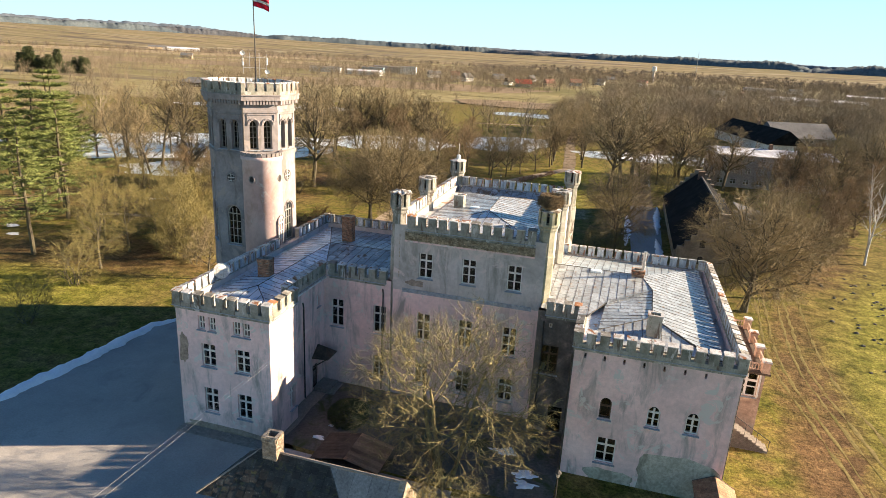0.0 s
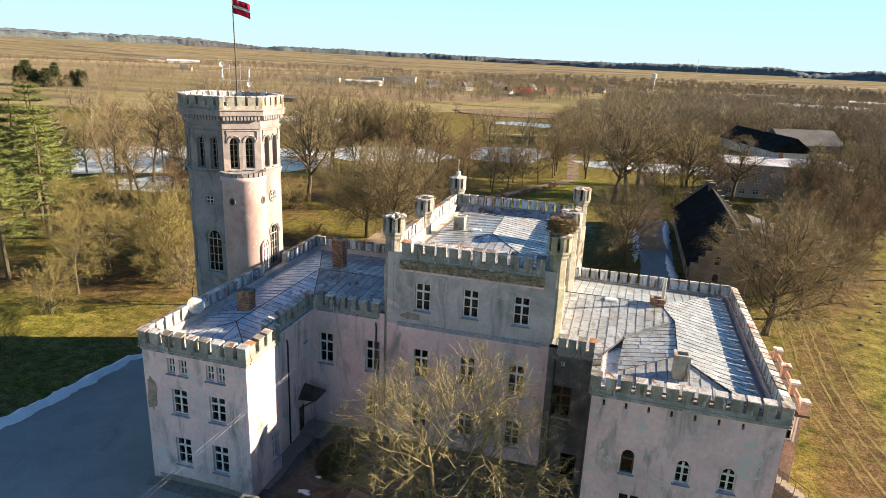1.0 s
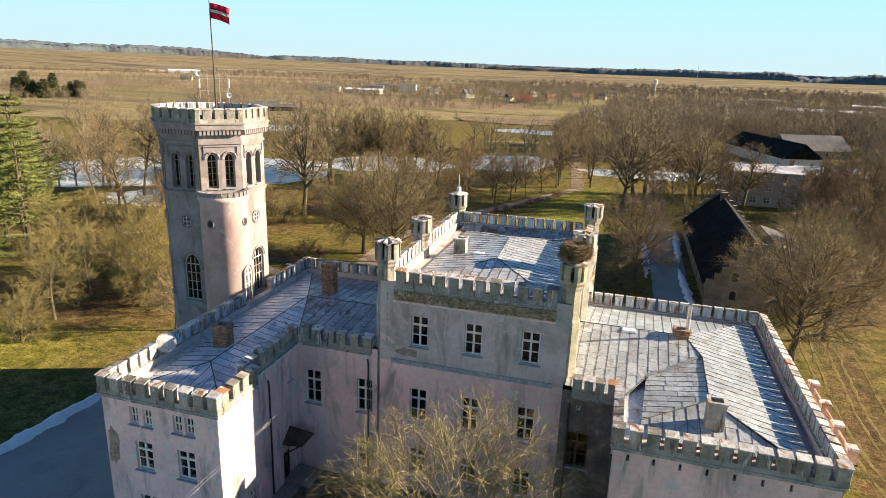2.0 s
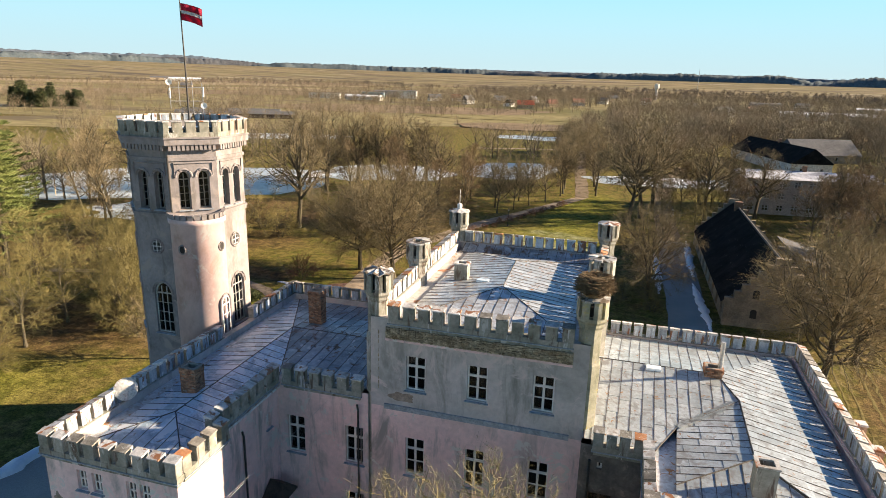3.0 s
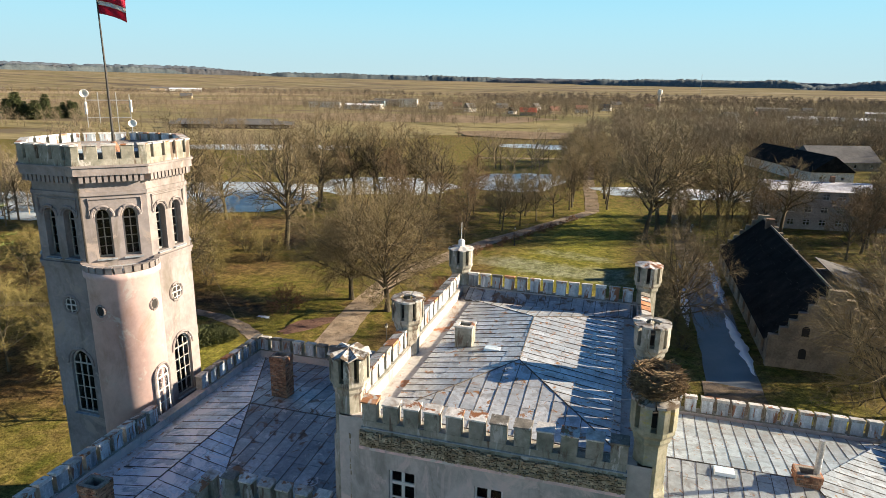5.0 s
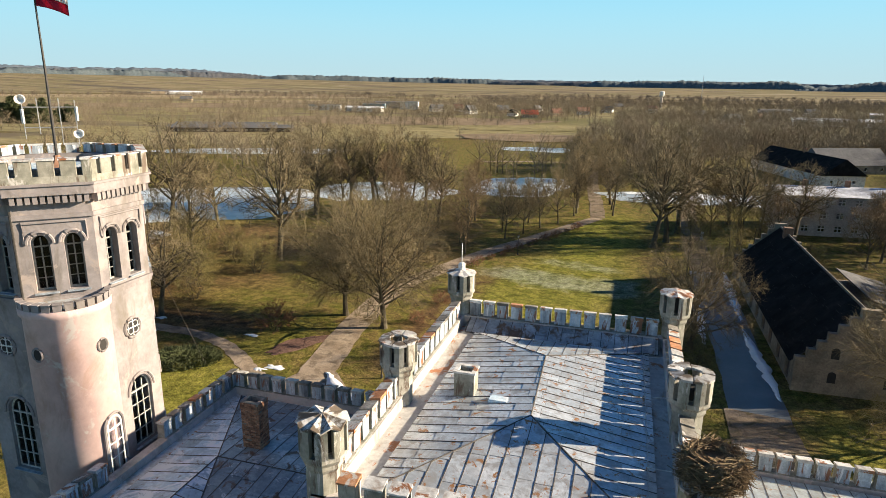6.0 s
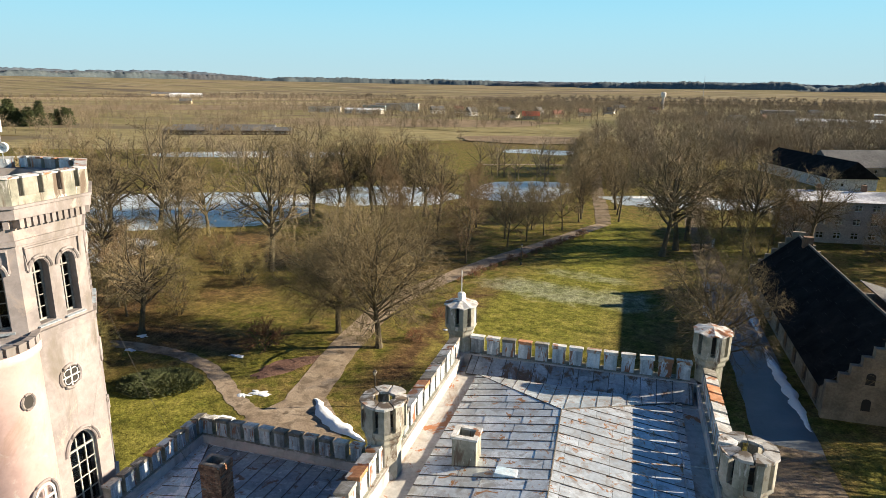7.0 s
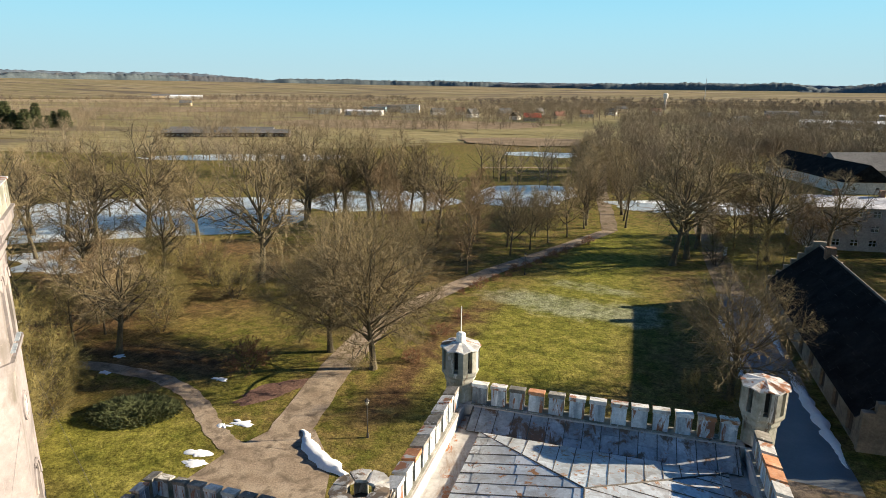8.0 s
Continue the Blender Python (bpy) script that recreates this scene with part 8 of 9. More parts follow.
for z in (25.6, 26.5):
    bm = bmesh.new()
    tube(bm, [(PX - 1.1 * ax, PY - 1.1 * ay, z), (PX + 1.0 * ax, PY + 1.0 * ay, z)], 0.02, 6)
    part("crossbar", bm, STEEL, aer)
for q, z0, z1 in ((-1.08, 25.1, 26.9), (-0.5, 25.3, 26.9), (0.35, 24.8, 26.9), (0.98, 24.7, 26.8)):
    bm = bmesh.new()
    tube(bm, [(PX + q * ax, PY + q * ay, z0), (PX + q * ax, PY + q * ay, z1)], 0.02, 6)
    part("upright", bm, STEEL, aer)
for q, z, r in ((-1.1, 26.85, 0.2), (1.02, 25.3, 0.2)):
    bm = bmesh.new()
    dm = look((PX + q * ax, PY + q * ay, z), (0, 10, 26))
    for f0, f1 in (((0.02, -0.04), (r, -0.2)), ):
        ring0 = [bm.verts.new(dm @ Vector((f0[0] * math.cos(k * math.pi / 8), f0[0] * math.sin(k * math.pi / 8), f0[1]))) for k in range(16)]
        ring1 = [bm.verts.new(dm @ Vector((f1[0] * math.cos(k * math.pi / 8), f1[0] * math.sin(k * math.pi / 8), f1[1]))) for k in range(16)]
        ring2 = [bm.verts.new(dm @ Vector((f1[0] * math.cos(k * math.pi / 8), f1[0] * math.sin(k * math.pi / 8), 0.05))) for k in range(16)]
        for k in range(16):
            bm.faces.new((ring0[k], ring0[(k + 1) % 16], ring1[(k + 1) % 16], ring1[k]))
            bm.faces.new((ring1[k], ring1[(k + 1) % 16], ring2[(k + 1) % 16], ring2[k]))
        bm.faces.new(ring2)
    part("dish", bm, WHITEPAINT, aer)
for q, z in ((-1.1, 26.1), (1.02, 26.2)):
    bm = bmesh.new()
    box(bm, PX + q * ax - 0.055, PX + q * ax + 0.055, PY + q * ay - 0.04, PY + q * ay + 0.04, z - 0.32, z + 0.32)
    part("panel_aerial", bm, WHITEPAINT, aer)

# nest of sticks on a corner turret
nest = thing("stork_nest", (-4.6, 45.35, 17.2), "big round nest of dry sticks on a turret", "nest")
STICK = surface("dry_sticks", [(0.10, 0.07, 0.04), (0.20, 0.14, 0.08), (0.28, 0.21, 0.11)], 0.95, 2.5, 9.0, bump=0.0, island=0.35)
random.seed(5)
rnd = random.Random(5)
w = Wood()
for k in range(2600):
    a, el = rnd.uniform(0, 6.283), rnd.uniform(-0.5, 1.2)
    R = 0.84 * math.sqrt(rnd.uniform(0.45, 1.0))
    z = 0.60 + 0.66 * math.sin(el) * (1 if el > 0 else 0.9)
    rr = R * math.cos(el * 0.8)
    if z > 0.95 and rr < 0.6:
        z -= 0.15
    p = Vector((-4.6 + rr * math.cos(a), 45.35 + rr * math.sin(a), 17.2 + z))
    d = Vector((-math.sin(a) + rnd.uniform(-0.7, 0.7), math.cos(a) + rnd.uniform(-0.7, 0.7), rnd.uniform(-0.35, 0.35))).normalized()
    ln = rnd.uniform(0.2, 0.5)
    w.limb([p - d * ln, p, p + d * ln + Vector((0, 0, rnd.uniform(-0.06, 0.04)))], [0.012, 0.014, 0.005], 3)
me = w.mesh("sticks", STICK)
lay("nest_bowl", me, nest, None, kind="stuff")
bm = bmesh.new()
lathe(bm, [(0.4, 17.2), (0.66, 17.45), (0.72, 17.9), (0.55, 18.15), (0.25, 18.1)], 14, (-4.6, 45.35))
part("core", bm, STICK, nest)

# overhead cables to the courtyard wall
CABLE_END = (-25.0, 15.0, 3.6)
for k, dz in enumerate((0.0, 0.35)):
    cab = thing("overhead_cable", (-19.5, 44.6, 8.75 + dz), "thin pale overhead cable fixed to the wall", "cable", "cables")
    bm = bmesh.new()
    A, B = Vector((-19.5 + k * 0.3, 44.6, 8.75 + dz)), Vector(CABLE_END) + Vector((0, 0, dz * 1.5))
    tube(bm, [A.lerp(B, q / 12) - Vector((0, 0, 0.15 * 4 * (q / 12) * (1 - q / 12))) for q in range(13)], 0.0045, 5)
    part("wire", bm, STEEL, cab)
# cable across the tower's wing roof
cab = thing("stay_cable", (-24.6, 53.3, 10.6), "thin stay wire from the tower to a chimney", "cable", "cables")
bm = bmesh.new()
tube(bm, [(-24.6, 53.3, 10.6), (-27.4, 53.9, 14.0), (-30.2, 54.5, 18.4)], 0.005, 4)
part("wire", bm, IRON, cab)

# ---- the low house in front ----
lodge = thing("lodge", (-15.8, 28.7, 0), "low house with a dark slate roof and pale chimney", "house")
LX0, LX1, LY0, LY1 = -20.6, -9.7, 26.9, 30.5
for a, b in (((LX0, LY0), (LX1, LY0)), ((LX1, LY0), (LX1, LY1)), ((LX1, LY1), (LX0, LY1)), ((LX0, LY1), (LX0, LY0))):
    bm = bmesh.new()
    long_side = abs(a[0] - b[0]) > 9
    hs = [(3.0, 0.7, 1.0, 1.1, 0), (9.0, 0.7, 1.0, 1.1, 0)] if long_side else []
    wall(bm, a, b, -0.2, 2.25, hs, 0.3)
    part("wall", bm, CREAM, lodge)
    wm, _ = along(a, b)
    for u, z, w_, h, r in hs:
        window(lodge, wm, u, z, w_, h)
SLATE = surface("dark_mossy_slate", [(0.03, 0.029, 0.026), (0.05, 0.048, 0.042), (0.08, 0.074, 0.06)], 0.85, 1.6, 9.0, bump=0.6, vary=0.35, stain=(0.09, 0.09, 0.04), stain_at=(0.58, 0.66), stain_scale=2.2, patch=(0.22, 0.21, 0.18), patch_at=(0.62, 0.66), patch_scale=4.5)
NW, NE, SW, SE = (-20.9, 30.7, 2.2), (-9.4, 30.9, 2.2), (-21.6, 26.2, 2.2), (-9.4, 26.5, 2.2)
AW, AM, AE = (-18.7, 28.7, 4.3), (-14.2, 28.7, 4.3), (-9.4, 28.7, 4.3)
sheet_roof(lodge, [[SW, (-12.0, 26.5, 2.2), AM, AW], [(-14.2, 30.9, 2.2), NW, AW, AM], [NW, SW, AW]], width=0.5, length=0.45, seed=21, mat=SLATE, seam=0.0, label="dark mossy slate hip roof")
sheet_roof(lodge, [[(-12.0, 26.5, 2.2), SE, AE, AM], [NE, (-14.2, 30.9, 2.2), AM, AE]], width=1.1, length=2.4, seed=22, mat=surface("grey_tar_roof_sheet", [(0.24, 0.22, 0.20), (0.32, 0.30, 0.27)], 0.8, 0.8, 6.0, bump=0.2, vary=0.1), seam=0.01, label="grey felted part of the lodge roof")
bm = bmesh.new()
tube(bm, [(AW[0], AW[1], AW[2] + 0.02), (AE[0], AE[1], AE[2] + 0.02)], 0.09, 6)
tube(bm, [(AW[0], AW[1], AW[2] + 0.02), (SW[0], SW[1], SW[2] + 0.02)], 0.08, 6)
part("ridge_cap", bm, MORTAR, lodge)
bm = bmesh.new()
v = [bm.verts.new(p) for p in ((-9.75, 26.7, 2.0), (-9.35, 26.7, 2.0), (-9.35, 30.7, 2.0), (-9.75, 30.7, 2.0), (-9.75, 28.7, 4.45), (-9.35, 28.7, 4.45))]
for f in ((0, 3, 4), (1, 5, 2), (0, 4, 5, 1), (3, 2, 5, 4), (0, 1, 2, 3)):
    bm.faces.new([v[k] for k in f])
part("gable", bm, PALE_BRICK, lodge)
bricks(-17.9, 28.7, 3.6, 5.6, 0.92, 0.85, lodge, label="pale lime-washed brick chimney", mat=PALE_BRICK)

# low shed roofs between lodge and castle
shed = thing("shed", (-15.4, 34.4, 0), "low shed with a boarded brown roof, its shaded half painted dark", "shed")
bm = bmesh.new()
box(bm, -17.6, -13.2, 33.4, 36.2, 0.0, 0.75)
part("wall", bm, DARKWOOD, shed)
BOARD = surface("weathered_roof_board", [(0.17, 0.11, 0.07), (0.26, 0.18, 0.12), (0.33, 0.24, 0.16)], 0.9, 1.2, 9.0, stretch=(0.3, 1, 1), bump=0.4, vary=0.25)
for k in range(9):
    bm = bmesh.new()
    y0 = 33.2 + k * 0.36
    v = box(bm, -15.4, -12.9, y0, y0 + 0.345, 0.78, 0.82)
    for q in v:
        q.co.z += 0.22 * (-12.9 - q.co.x)
    part("roof_board", bm, BOARD, shed)
    # same boards in darker wood: the west half's shade as colour
    bm = bmesh.new()
    v = box(bm, -17.9, -15.4, y0, y0 + 0.345, 0.78, 0.82)
    for q in v:
        q.co.z += 0.22 * (q.co.x + 17.9)
    part("roof_board", bm, DARKWOOD, shed)

# small tiled porch by the meadow corner
porch = thing("porch", (8.3, 37.9, 0), "small brick porch with a red tile roof", "porch")
bm = bmesh.new()
box(bm, 7.5, 9.5, 36.6, 38.9, -0.1, 1.5)
part("wall", bm, BRICK, porch)
TILE = surface("orange_clay_tile", [(0.26, 0.12, 0.07), (0.38, 0.19, 0.11), (0.46, 0.25, 0.15)], 0.85, 1.5, 9.0, bump=0.3, vary=0.2)
sheet_roof(porch, [[(7.2, 36.3, 1.5), (8.5, 36.3, 2.2), (8.5, 38.9, 2.2), (7.2, 38.9, 1.5)], [(9.8, 36.3, 1.5), (8.5, 36.3, 2.2), (8.5, 38.9, 2.2), (9.8, 38.9, 1.5)]], width=0.26, length=0.34, seed=31, mat=TILE, seam=0.0, label="red clay tile porch roof")


def lamp_post(x, y, h, label):
    ob = thing("street_lamp", (x, y, 0), label, "lamp post", "lamp posts")
    bm = bmesh.new()
    tube(bm, [(x, y, -0.1), (x, y, h - 0.4)], 0.055, 8, r_end=0.04)
    lathe(bm, [(0.12, 0.0), (0.1, 0.35), (0.06, 0.4)], 8, (x, y))
    part("post", bm, IRON, ob)
    bm = bmesh.new()
    lathe(bm, [(0.10, h - 0.42), (0.19, h - 0.1)], 6, (x, y))
    part("lantern", bm, plain("lantern_glass", (0.55, 0.52, 0.45), 0.3) if "lantern_glass" not in bpy.data.materials else bpy.data.materials["lantern_glass"], ob)
    bm = bmesh.new()
    lathe(bm, [(0.23, h - 0.1), (0.05, h + 0.08), (0.02, h + 0.15)], 6, (x, y))
    part("hood", bm, IRON, ob)


lamp_post(-28.9, 81.2, 3.4, "black old-fashioned lamp post beside the gravel yard")
lamp_post(-1.3, 34.4, 3.2, "slim lamp post beside the courtyard path")
lamp_post(-24.5, 131.5, 3.4, "black old-fashioned lamp post beside the footpath")

# ---- the barn by the lane ----
barn = thing("barn", (13.8, 110, 0), "long old barn with a black roof and stepped gable", "barn")
STONE = surface("rough_barn_stone", [(0.17, 0.14, 0.105), (0.26, 0.215, 0.16), (0.34, 0.29, 0.22)], 0.95, 0.5, 5.0, bump=0.6, fine_mix=0.25, stain=(0.16, 0.14, 0.11), stain_at=(0.55, 0.7), stain_scale=0.7)
BX0, BX1, BY0, BY1, BE, BRG = 9.1, 19.9, 91.0, 130.5, 2.9, 8.1
for a, b, hs in (((BX0, BY1), (BX0, BY0), [(3.0 + 4.2 * k, 0.2, 1.5, 2.1, 0.5) for k in range(9)]), ((BX1, BY0), (BX1, BY1), [(6.0 + 8 * k, 0.8, 1.2, 1.2, 0) for k in range(4)])):
    bm = bmesh.new()
    wall(bm, a, b, -0.3, BE, hs, 0.5)
    part("wall", bm, STONE, barn)
    wm, _ = along(a, b)
    for u, z, w_, h, r in hs:
        bm = bmesh.new()
        prism(bm, [(px, pz) for px, pz in ([(-w_ / 2, 0), (w_ / 2, 0)] + (arch_line(w_, h, r)[::-1] if r else [(w_ / 2, h), (-w_ / 2, h)]))], -0.3, -0.24, m=wm @ Matrix.Translation((u, 0, z)) @ Matrix.Rotation(math.pi / 2, 4, "X"))
        part("door", bm, DARKWOOD, barn)
MIDX = (BX0 + BX1) / 2
for y0 in (BY0, BY1 - 0.6):
    steps = 7
    half = (BX1 - BX0) / 2
    line = [(BX0 - 0.15, -0.3), (BX1 + 0.15, -0.3), (BX1 + 0.15, BE + 0.55)]
    rise_ = [BE + 0.55 + (BRG - BE) * k / (steps - 1) for k in range(steps)]
    for k in range(1, steps):
        s0 = half * (1 - k / steps)
        line += [(MIDX + s0, rise_[k - 1]), (MIDX + s0, rise_[k])]
    for k in range(steps - 1, 0, -1):
        s0 = half * (1 - k / steps)
        line += [(MIDX - s0, rise_[k]), (MIDX - s0, rise_[k - 1])]
    line.append((BX0 - 0.15, BE + 0.55))
    bm = bmesh.new()
    prism(bm, line, -0.6, 0.0, m=Matrix.Translation((0, y0, 0)) @ Matrix.Rotation(math.pi / 2, 4, "X"))
    part("gable", bm, STONE, barn, "stepped stone gable")
    for wx, wz in ((MIDX - 2.3, 3.6), (MIDX + 2.3, 3.6), (MIDX - 2.3, 1.2), (MIDX + 2.3, 1.2)):
        # flat panel painted black as an unlit window opening
        bm = bmesh.new()
        prism(bm, [(px, pz) for px, pz in ([(-0.35, 0), (0.35, 0)] + arch_line(0.7, 1.1, 0.3)[::-1])], -0.05, 0.03, m=Matrix.Translation((wx, y0, wz)) @ Matrix.Rotation(math.pi / 2, 4, "X"))
        part("blind_window", bm, UNLIT_BLACK, barn)
# dark roof colour deepened to hold the shade of slopes facing off-sun
BLACK = surface("shade_black_roof", [(0.010, 0.010, 0.011), (0.016, 0.016, 0.016), (0.025, 0.023, 0.022)], 0.9, 0.5, 4.0, bump=0.3, vary=0.15, spec=0.05)
sheet_roof(barn, [
    [(BX0 - 0.45, BY0 + 0.6, BE - 0.25), (BX0 - 0.45, BY1 - 0.6, BE - 0.25), (MIDX, BY1 - 0.6, BRG), (MIDX, BY0 + 0.6, BRG)],
    [(BX1 + 0.45, BY1 - 0.6, BE - 0.25), (BX1 + 0.45, BY0 + 0.6, BE - 0.25), (MIDX, BY0 + 0.6, BRG), (MIDX, BY1 - 0.6, BRG)],
], width=1.0, length=2.4, seed=41, mat=BLACK, seam=0.01, label="steep dark roof, blackened by painted shade")
bm = bmesh.new()
tube(bm, [(MIDX, BY0 + 0.6, BRG + 0.06), (MIDX, BY1 - 0.6, BRG + 0.06)], 0.14, 6)
part("ridge", bm, SEAM, barn, "dark metal ridge capping")
bm = bmesh.new()
box(bm, MIDX - 0.6, MIDX + 0.5, BY1 - 6.0, BY1 - 5.0, BRG - 1, BRG + 1.0)
part("chimney", bm, BRICK, barn)
BOARDWALL = surface("grey_weathered_plank", [(0.16, 0.14, 0.115), (0.24, 0.215, 0.18), (0.31, 0.28, 0.24)], 0.9, 2.5, 9.0, stretch=(1, 1, 0.1), bump=0.4)
GREYROOF = surface("grey_slate_roof", [(0.11, 0.11, 0.115), (0.17, 0.17, 0.17)], 0.9, 0.2, 2.0, bump=0.1, spec=0.1)
annex = thing("annex", (22.5, 113, 0), "low lean-to with a grey roof behind the barn", "shed")
bm = bmesh.new()
box(bm, 20.3, 25.0, 107.5, 121, -0.2, 3.3)
part("wall", bm, BOARDWALL, annex, "grey weathered plank wall")
bm = bmesh.new()
v = box(bm, 20.0, 25.4, 107.2, 121.3, 3.25, 3.4)
for q in v:
    q.co.z += 0.26 * (25.4 - q.co.x)
part("roof", bm, GREYROOF, annex)


# ---- other buildings, nearest first ----
def house(x, y, w, d, h, rise, turn, wall_mat, roof_mat, label, rows=1, cols=4, category="house", hip=False, chimneys=1, group="village houses", over=0.4, win=(1.0, 1.3)):
    """A plain building: four walls with glazed openings, a ridged roof, chimneys."""
    m = pose(x, y, 0, 0, 0, turn)
    ob = thing("house", (x, y, 0), label, category, group, turn=turn)
    c = [(-w / 2, -d / 2), (w / 2, -d / 2), (w / 2, d / 2), (-w / 2, d / 2)]
    for i in range(4):
        a, b = c[i], c[(i + 1) % 4]
        wa, wb = m @ Vector((*a, 0)), m @ Vector((*b, 0))
        ln = w if i % 2 == 0 else d
        n = cols if i % 2 == 0 else max(1, int(cols * d / w))
        hs = []
        st = h / rows
        for r in range(rows):
            for k in range(n):
                hs.append((ln * (k + 0.5) / n, r * st + st * 0.32, min(win[0], ln / n * 0.6), min(win[1], st * 0.5), 0))
        bm = bmesh.new()
        wall(bm, (wa.x, wa.y), (wb.x, wb.y), -0.3, h, hs, 0.3)
        part("wall", bm, wall_mat, ob)
        wm, _ = along((wa.x, wa.y), (wb.x, wb.y))
        for u, z, ww, hh, r in hs:
            window(ob, wm, u, z, ww, hh, 0, cols=2 if y < 250 else 1, rows=(0.6, 0.4) if y < 250 else (1.0,), sill=False, bar=0.05)
    o = over
    bm = bmesh.new()
    ins = d / 2 if hip else 0.0
    e = [(-w / 2 - o, -d / 2 - o, h - 0.05), (w / 2 + o, -d / 2 - o, h - 0.05), (w / 2 + o, d / 2 + o, h - 0.05), (-w / 2 - o, d / 2 + o, h - 0.05)]
    r = [(-w / 2 - o + ins, 0, h + rise), (w / 2 + o - ins, 0, h + rise)]
    E = [bm.verts.new(m @ Vector(p)) for p in e]
    R = [bm.verts.new(m @ Vector(p)) for p in r]
    for f in ((E[0], E[1], R[1], R[0]), (E[2], E[3], R[0], R[1]), (E[1], E[2], R[1]), (E[3], E[0], R[0]), (E[3], E[2], E[1], E[0])):
        bm.faces.new(f)
    roof = part("roof", bm, roof_mat, ob)
    for k in range(chimneys):
        bm = bmesh.new()
        cx = -w / 2 + w * (k + 0.7) / (chimneys + 0.4)
        box(bm, cx - 0.4, cx + 0.4, -0.4, 0.4, h + rise * 0.5, h + rise + 1.2, m)
        part("chimney", bm, BRICK, roof)
    return ob


CONCRETE = surface("grey_concrete_wall", [(0.36, 0.315, 0.275), (0.44, 0.39, 0.345), (0.50, 0.445, 0.395)], 0.9, 0.4, 4.0, bump=0.2)
FLATWALL = surface("beige_grey_brick_wall", [(0.40, 0.35, 0.31), (0.48, 0.43, 0.385), (0.55, 0.495, 0.445)], 0.9, 0.4, 4.0, bump=0.2)
WHITEWALL = surface("white_rendered_wall", [(0.62, 0.60, 0.55), (0.74, 0.72, 0.67)], 0.9, 0.2, 2.0, bump=0.1)
OCHRE = surface("ochre_wall", [(0.42, 0.32, 0.20), (0.52, 0.42, 0.28)], 0.9, 0.2, 2.0, bump=0.1)
REDROOF = surface("red_tin_roof", [(0.22, 0.10, 0.07), (0.29, 0.135, 0.09)], 0.7, 0.2, 2.0, bump=0.1)
THINSNOW = surface("thin_melting_snow_on_felt", [(0.26, 0.27, 0.30), (0.50, 0.52, 0.57), (0.70, 0.72, 0.76)], 0.7, 0.25, 3.0, bump=0.1)
house(34.6, 172.4, 27, 13, 7.9, 1.1, 6, FLATWALL, THINSNOW, "three-storey grey block with a snowy shallow roof", rows=3, cols=9, category="apartment block", chimneys=3, group="", win=(1.3, 1.2))
house(47, 262, 46, 13, 3.4, 4.8, -75, WHITEWALL, BLACK, "long whitewashed barn with a black roof", rows=1, cols=9, category="barn", chimneys=1, group="", win=(0.9, 0.9))
house(64.5, 283, 24, 15, 3.0, 5.2, 20, STONE, GREYROOF, "old stone barn with a grey slate roof", rows=1, cols=4, category="barn", chimneys=0, group="")
house(-233, 352, 70, 11, 2.6, 1.6, 23, DARKWOOD, GREYROOF, "long low farm shed with a dark grey roof", rows=1, cols=26, category="farm shed", chimneys=0, group="", win=(1.4, 0.8))
house(-250, 372, 60, 10, 2.6, 1.6, 23, DARKWOOD, GREYROOF, "long low farm shed with a dark grey roof", rows=1, cols=20, category="farm shed", chimneys=0, group="", win=(1.4, 0.8))
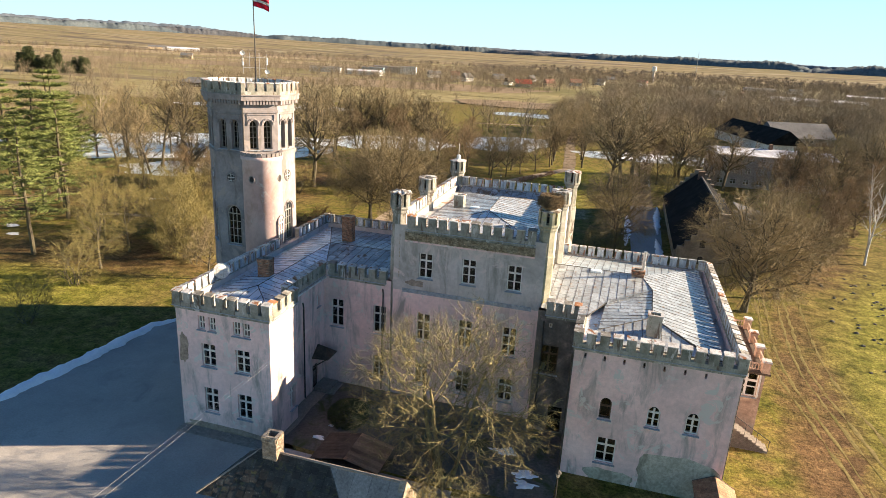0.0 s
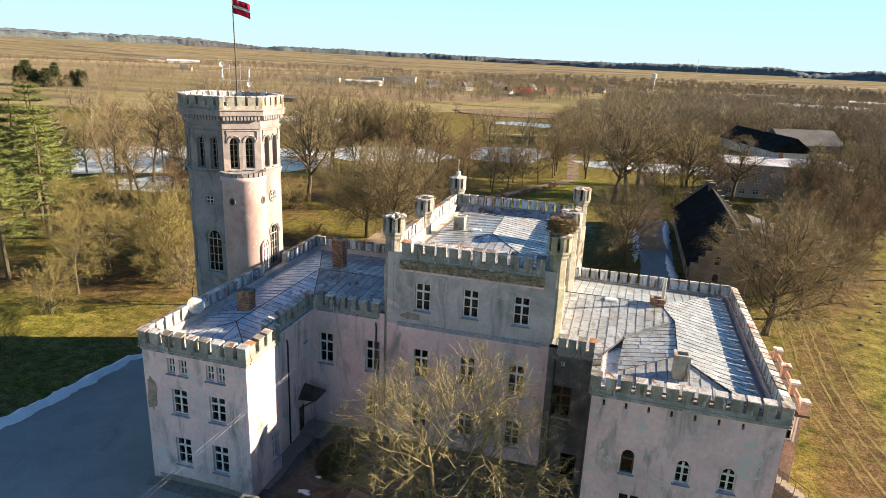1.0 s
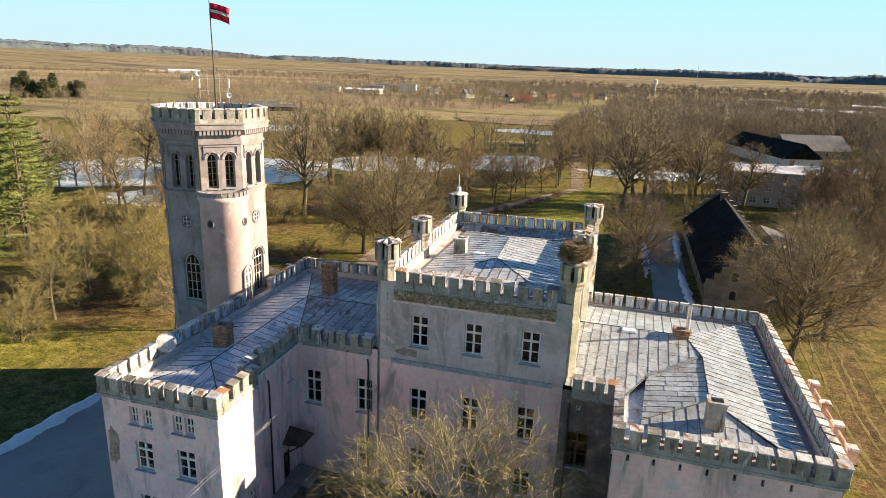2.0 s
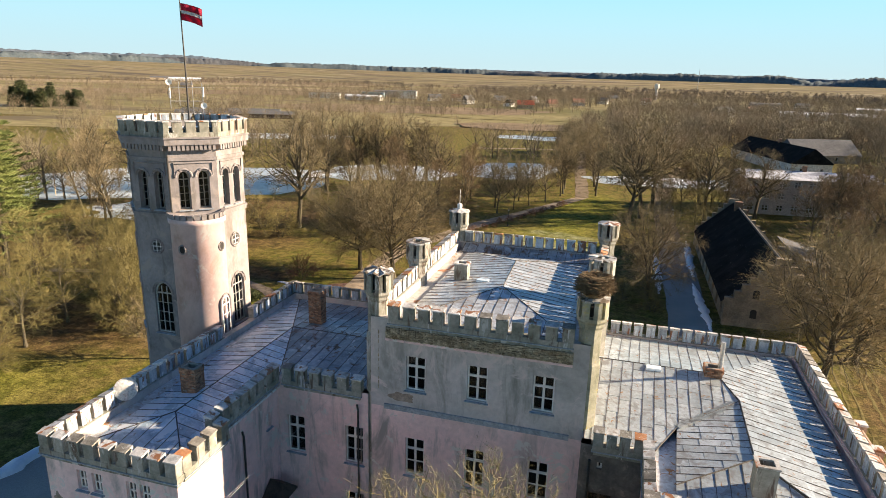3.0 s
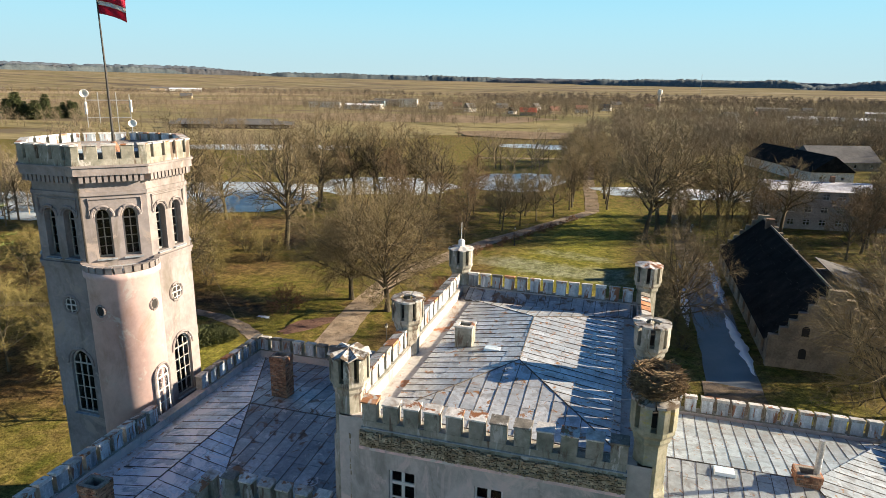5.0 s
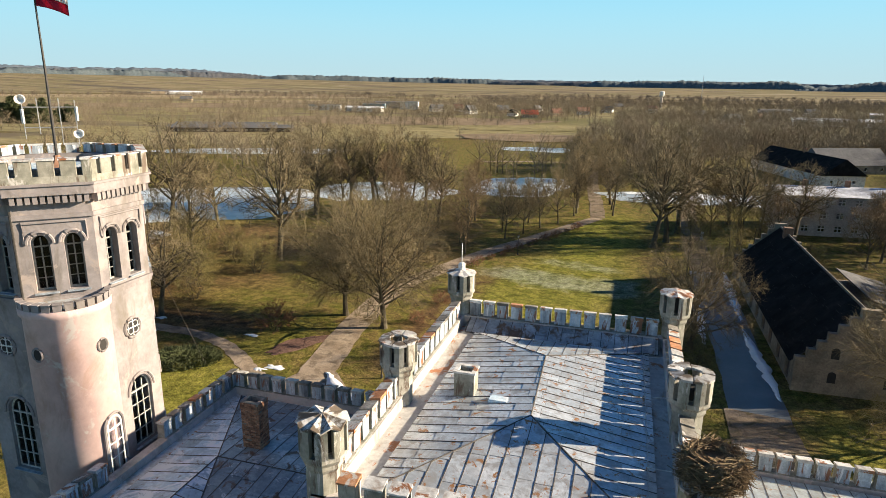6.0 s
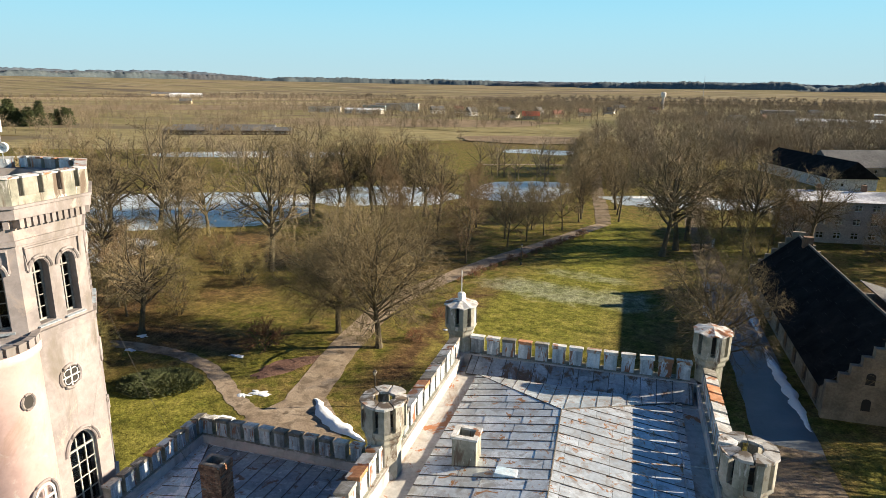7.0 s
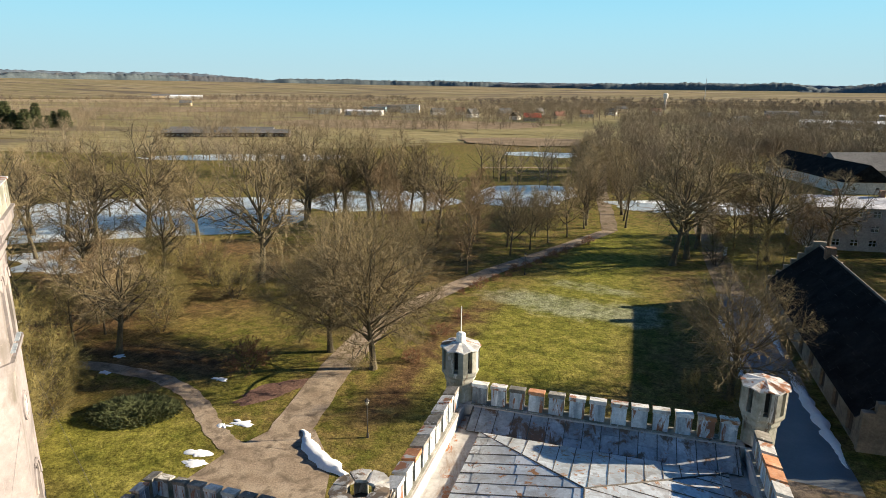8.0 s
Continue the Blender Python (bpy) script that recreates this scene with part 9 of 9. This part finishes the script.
for x, y, w_, d, h, rs, tn, wm_, rm, lb, rw, cl in (
        (-99, 610, 15, 11, 3.5, 4.0, 10, OCHRE, surface("bright_red_tin_roof", [(0.40, 0.09, 0.05), (0.50, 0.13, 0.07)], 0.7, 0.2, 2.0, bump=0.1), "village house with a bright red roof", 1, 4),
        (-168, 664, 11, 9, 3.6, 5.0, 60, WHITEWALL, GREYROOF, "white village house with a steep grey roof", 1, 3),
        (-140, 690, 12, 9, 3.6, 5.0, 30, OCHRE, GREYROOF, "village house with a steep grey roof", 1, 3),
        (-120, 640, 10, 8, 3.2, 3.6, 80, WHITEWALL, BLACK, "small white village house, black roof", 1, 3),
        (-60, 720, 12, 9, 3.4, 4.0, 20, WHITEWALL, REDROOF, "village house with a red roof", 1, 3),
        (69, 595, 16, 10, 4.0, 4.5, 40, WHITEWALL, GREYROOF, "white village house with a grey roof", 1, 4),
        (10, 820, 12, 9, 4.0, 4.0, -20, WHITEWALL, REDROOF, "village house with a red roof", 1, 3),
        (-30, 900, 14, 9, 4.0, 4.0, 30, OCHRE, GREYROOF, "ochre village house with a grey roof", 1, 3),
        (130, 760, 30, 12, 7.5, 1.0, 5, CONCRETE, GREYROOF, "flat grey apartment block in the village", 3, 9),
        (210, 680, 36, 12, 7.5, 1.0, -12, CONCRETE, SNOW, "pale apartment block in the village", 3, 10),
        (150, 606, 70, 22, 4.5, 1.8, -8, WHITEWALL, SNOW, "long pale warehouse with a snowy roof", 1, 12),
        (-333, 668, 34, 12, 5.5, 0.8, 18, WHITEWALL, GREYROOF, "long white two-storey farm building", 2, 10),
        (-284, 662, 40, 12, 4.0, 1.5, 8, WHITEWALL, SNOW, "low white warehouse with snowy roof", 1, 10),
        (-292, 772, 46, 14, 7.5, 0.8, 14, CONCRETE, GREYROOF, "grey concrete factory hall", 2, 10),
        (-262, 742, 22, 14, 9.0, 0.8, 14, WHITEWALL, GREYROOF, "tall white factory block", 3, 5),
        (-305, 740, 26, 12, 6.0, 0.8, 14, surface("teal_sheet_wall", [(0.16, 0.26, 0.30), (0.22, 0.32, 0.36)], 0.7, 0.2, 2.0), GREYROOF, "grey green sheet metal hall", 1, 5),
        (-215, 700, 14, 10, 3.6, 4.0, 35, WHITEWALL, GREYROOF, "white farmhouse with a grey roof", 1, 3),
        (-196, 720, 10, 8, 3.4, 4.4, 15, WHITEWALL, REDROOF, "small white village house, red roof", 1, 3),
        (-112, 742, 11, 8, 3.4, 4.4, 70, WHITEWALL, GREYROOF, "white village house among bare trees", 1, 3),
        (-82, 668, 10, 8, 3.2, 4.0, 35, OCHRE, REDROOF, "small ochre village house, red roof", 1, 3),
        (-38, 790, 12, 9, 3.4, 4.2, -10, WHITEWALL, GREYROOF, "white village house among bare trees", 1, 3),
        (52, 700, 12, 9, 3.4, 4.2, 25, OCHRE, GREYROOF, "ochre village house among bare trees", 1, 3),
        (96, 640, 11, 9, 3.4, 4.2, 65, WHITEWALL, REDROOF, "white village house, red roof", 1, 3),
        (178, 820, 14, 9, 3.6, 4.2, 15, WHITEWALL, GREYROOF, "white village house among bare trees", 1, 3),
        (255, 620, 26, 12, 4.2, 1.6, -20, WHITEWALL, SNOW, "pale shed with a snowy roof", 1, 6),
        (-640, 830, 16, 10, 4.0, 4.0, 25, OCHRE, GREYROOF, "ochre farmhouse among bare trees", 1, 4),
        (-1010, 1300, 70, 14, 5.0, 3.0, 36, WHITEWALL, SNOW, "long white farm building far off", 1, 12),
        (-1060, 1330, 50, 14, 5.0, 4.0, 36, WHITEWALL, GREYROOF, "long white farm building far off", 1, 9),
        (-1120, 1345, 40, 14, 5.0, 4.0, 40, OCHRE, GREYROOF, "ochre farm building far off", 1, 7)):
    house(x, y, w_, d, h, rs, tn, wm_, rm, lb, rw, cl)
tower = thing("water_tower", (27.8, 1030, 0), "slim pale water tower over the village", "water tower")
bm = bmesh.new()
lathe(bm, [(2.0, 0), (1.8, 15)], 14, (27.8, 1030))
part("shaft", bm, CONCRETE, tower)
bm = bmesh.new()
lathe(bm, [(1.8, 15), (3.6, 17.5), (3.6, 23), (0.8, 24)], 14, (27.8, 1030))
part("tank", bm, WHITEWALL, tower)
mast = thing("radio_mast", (160, 1900, 0), "thin distant radio mast", "mast")
bm = bmesh.new()
tube(bm, [(160, 1900, 0), (160, 1900, 62)], 0.5, 5)
part("shaft", bm, STEEL, mast)
# small white post by the lawn
post = thing("white_post", (6.6, 154, 0), "short white painted post by the lane", "post")
bm = bmesh.new()
box(bm, 6.4, 6.9, 153.8, 154.1, 0, 1.6)
part("board", bm, WHITEPAINT, post)
# poles of the village line
for k in range(7):
    x, y = -150 + k * 22, 560 + k * 6
    ob = thing("utility_pole", (x, y, 0), "tall grey wooden utility pole", "utility pole", "utility poles")
    bm = bmesh.new()
    tube(bm, [(x, y, 0), (x, y, 13)], 0.16, 6, r_end=0.11)
    part("pole", bm, BARK, ob)
    bm = bmesh.new()
    box(bm, x - 1.2, x + 1.2, y - 0.1, y + 0.1, 12.2, 12.4)
    part("crossarm", bm, BARK, ob)
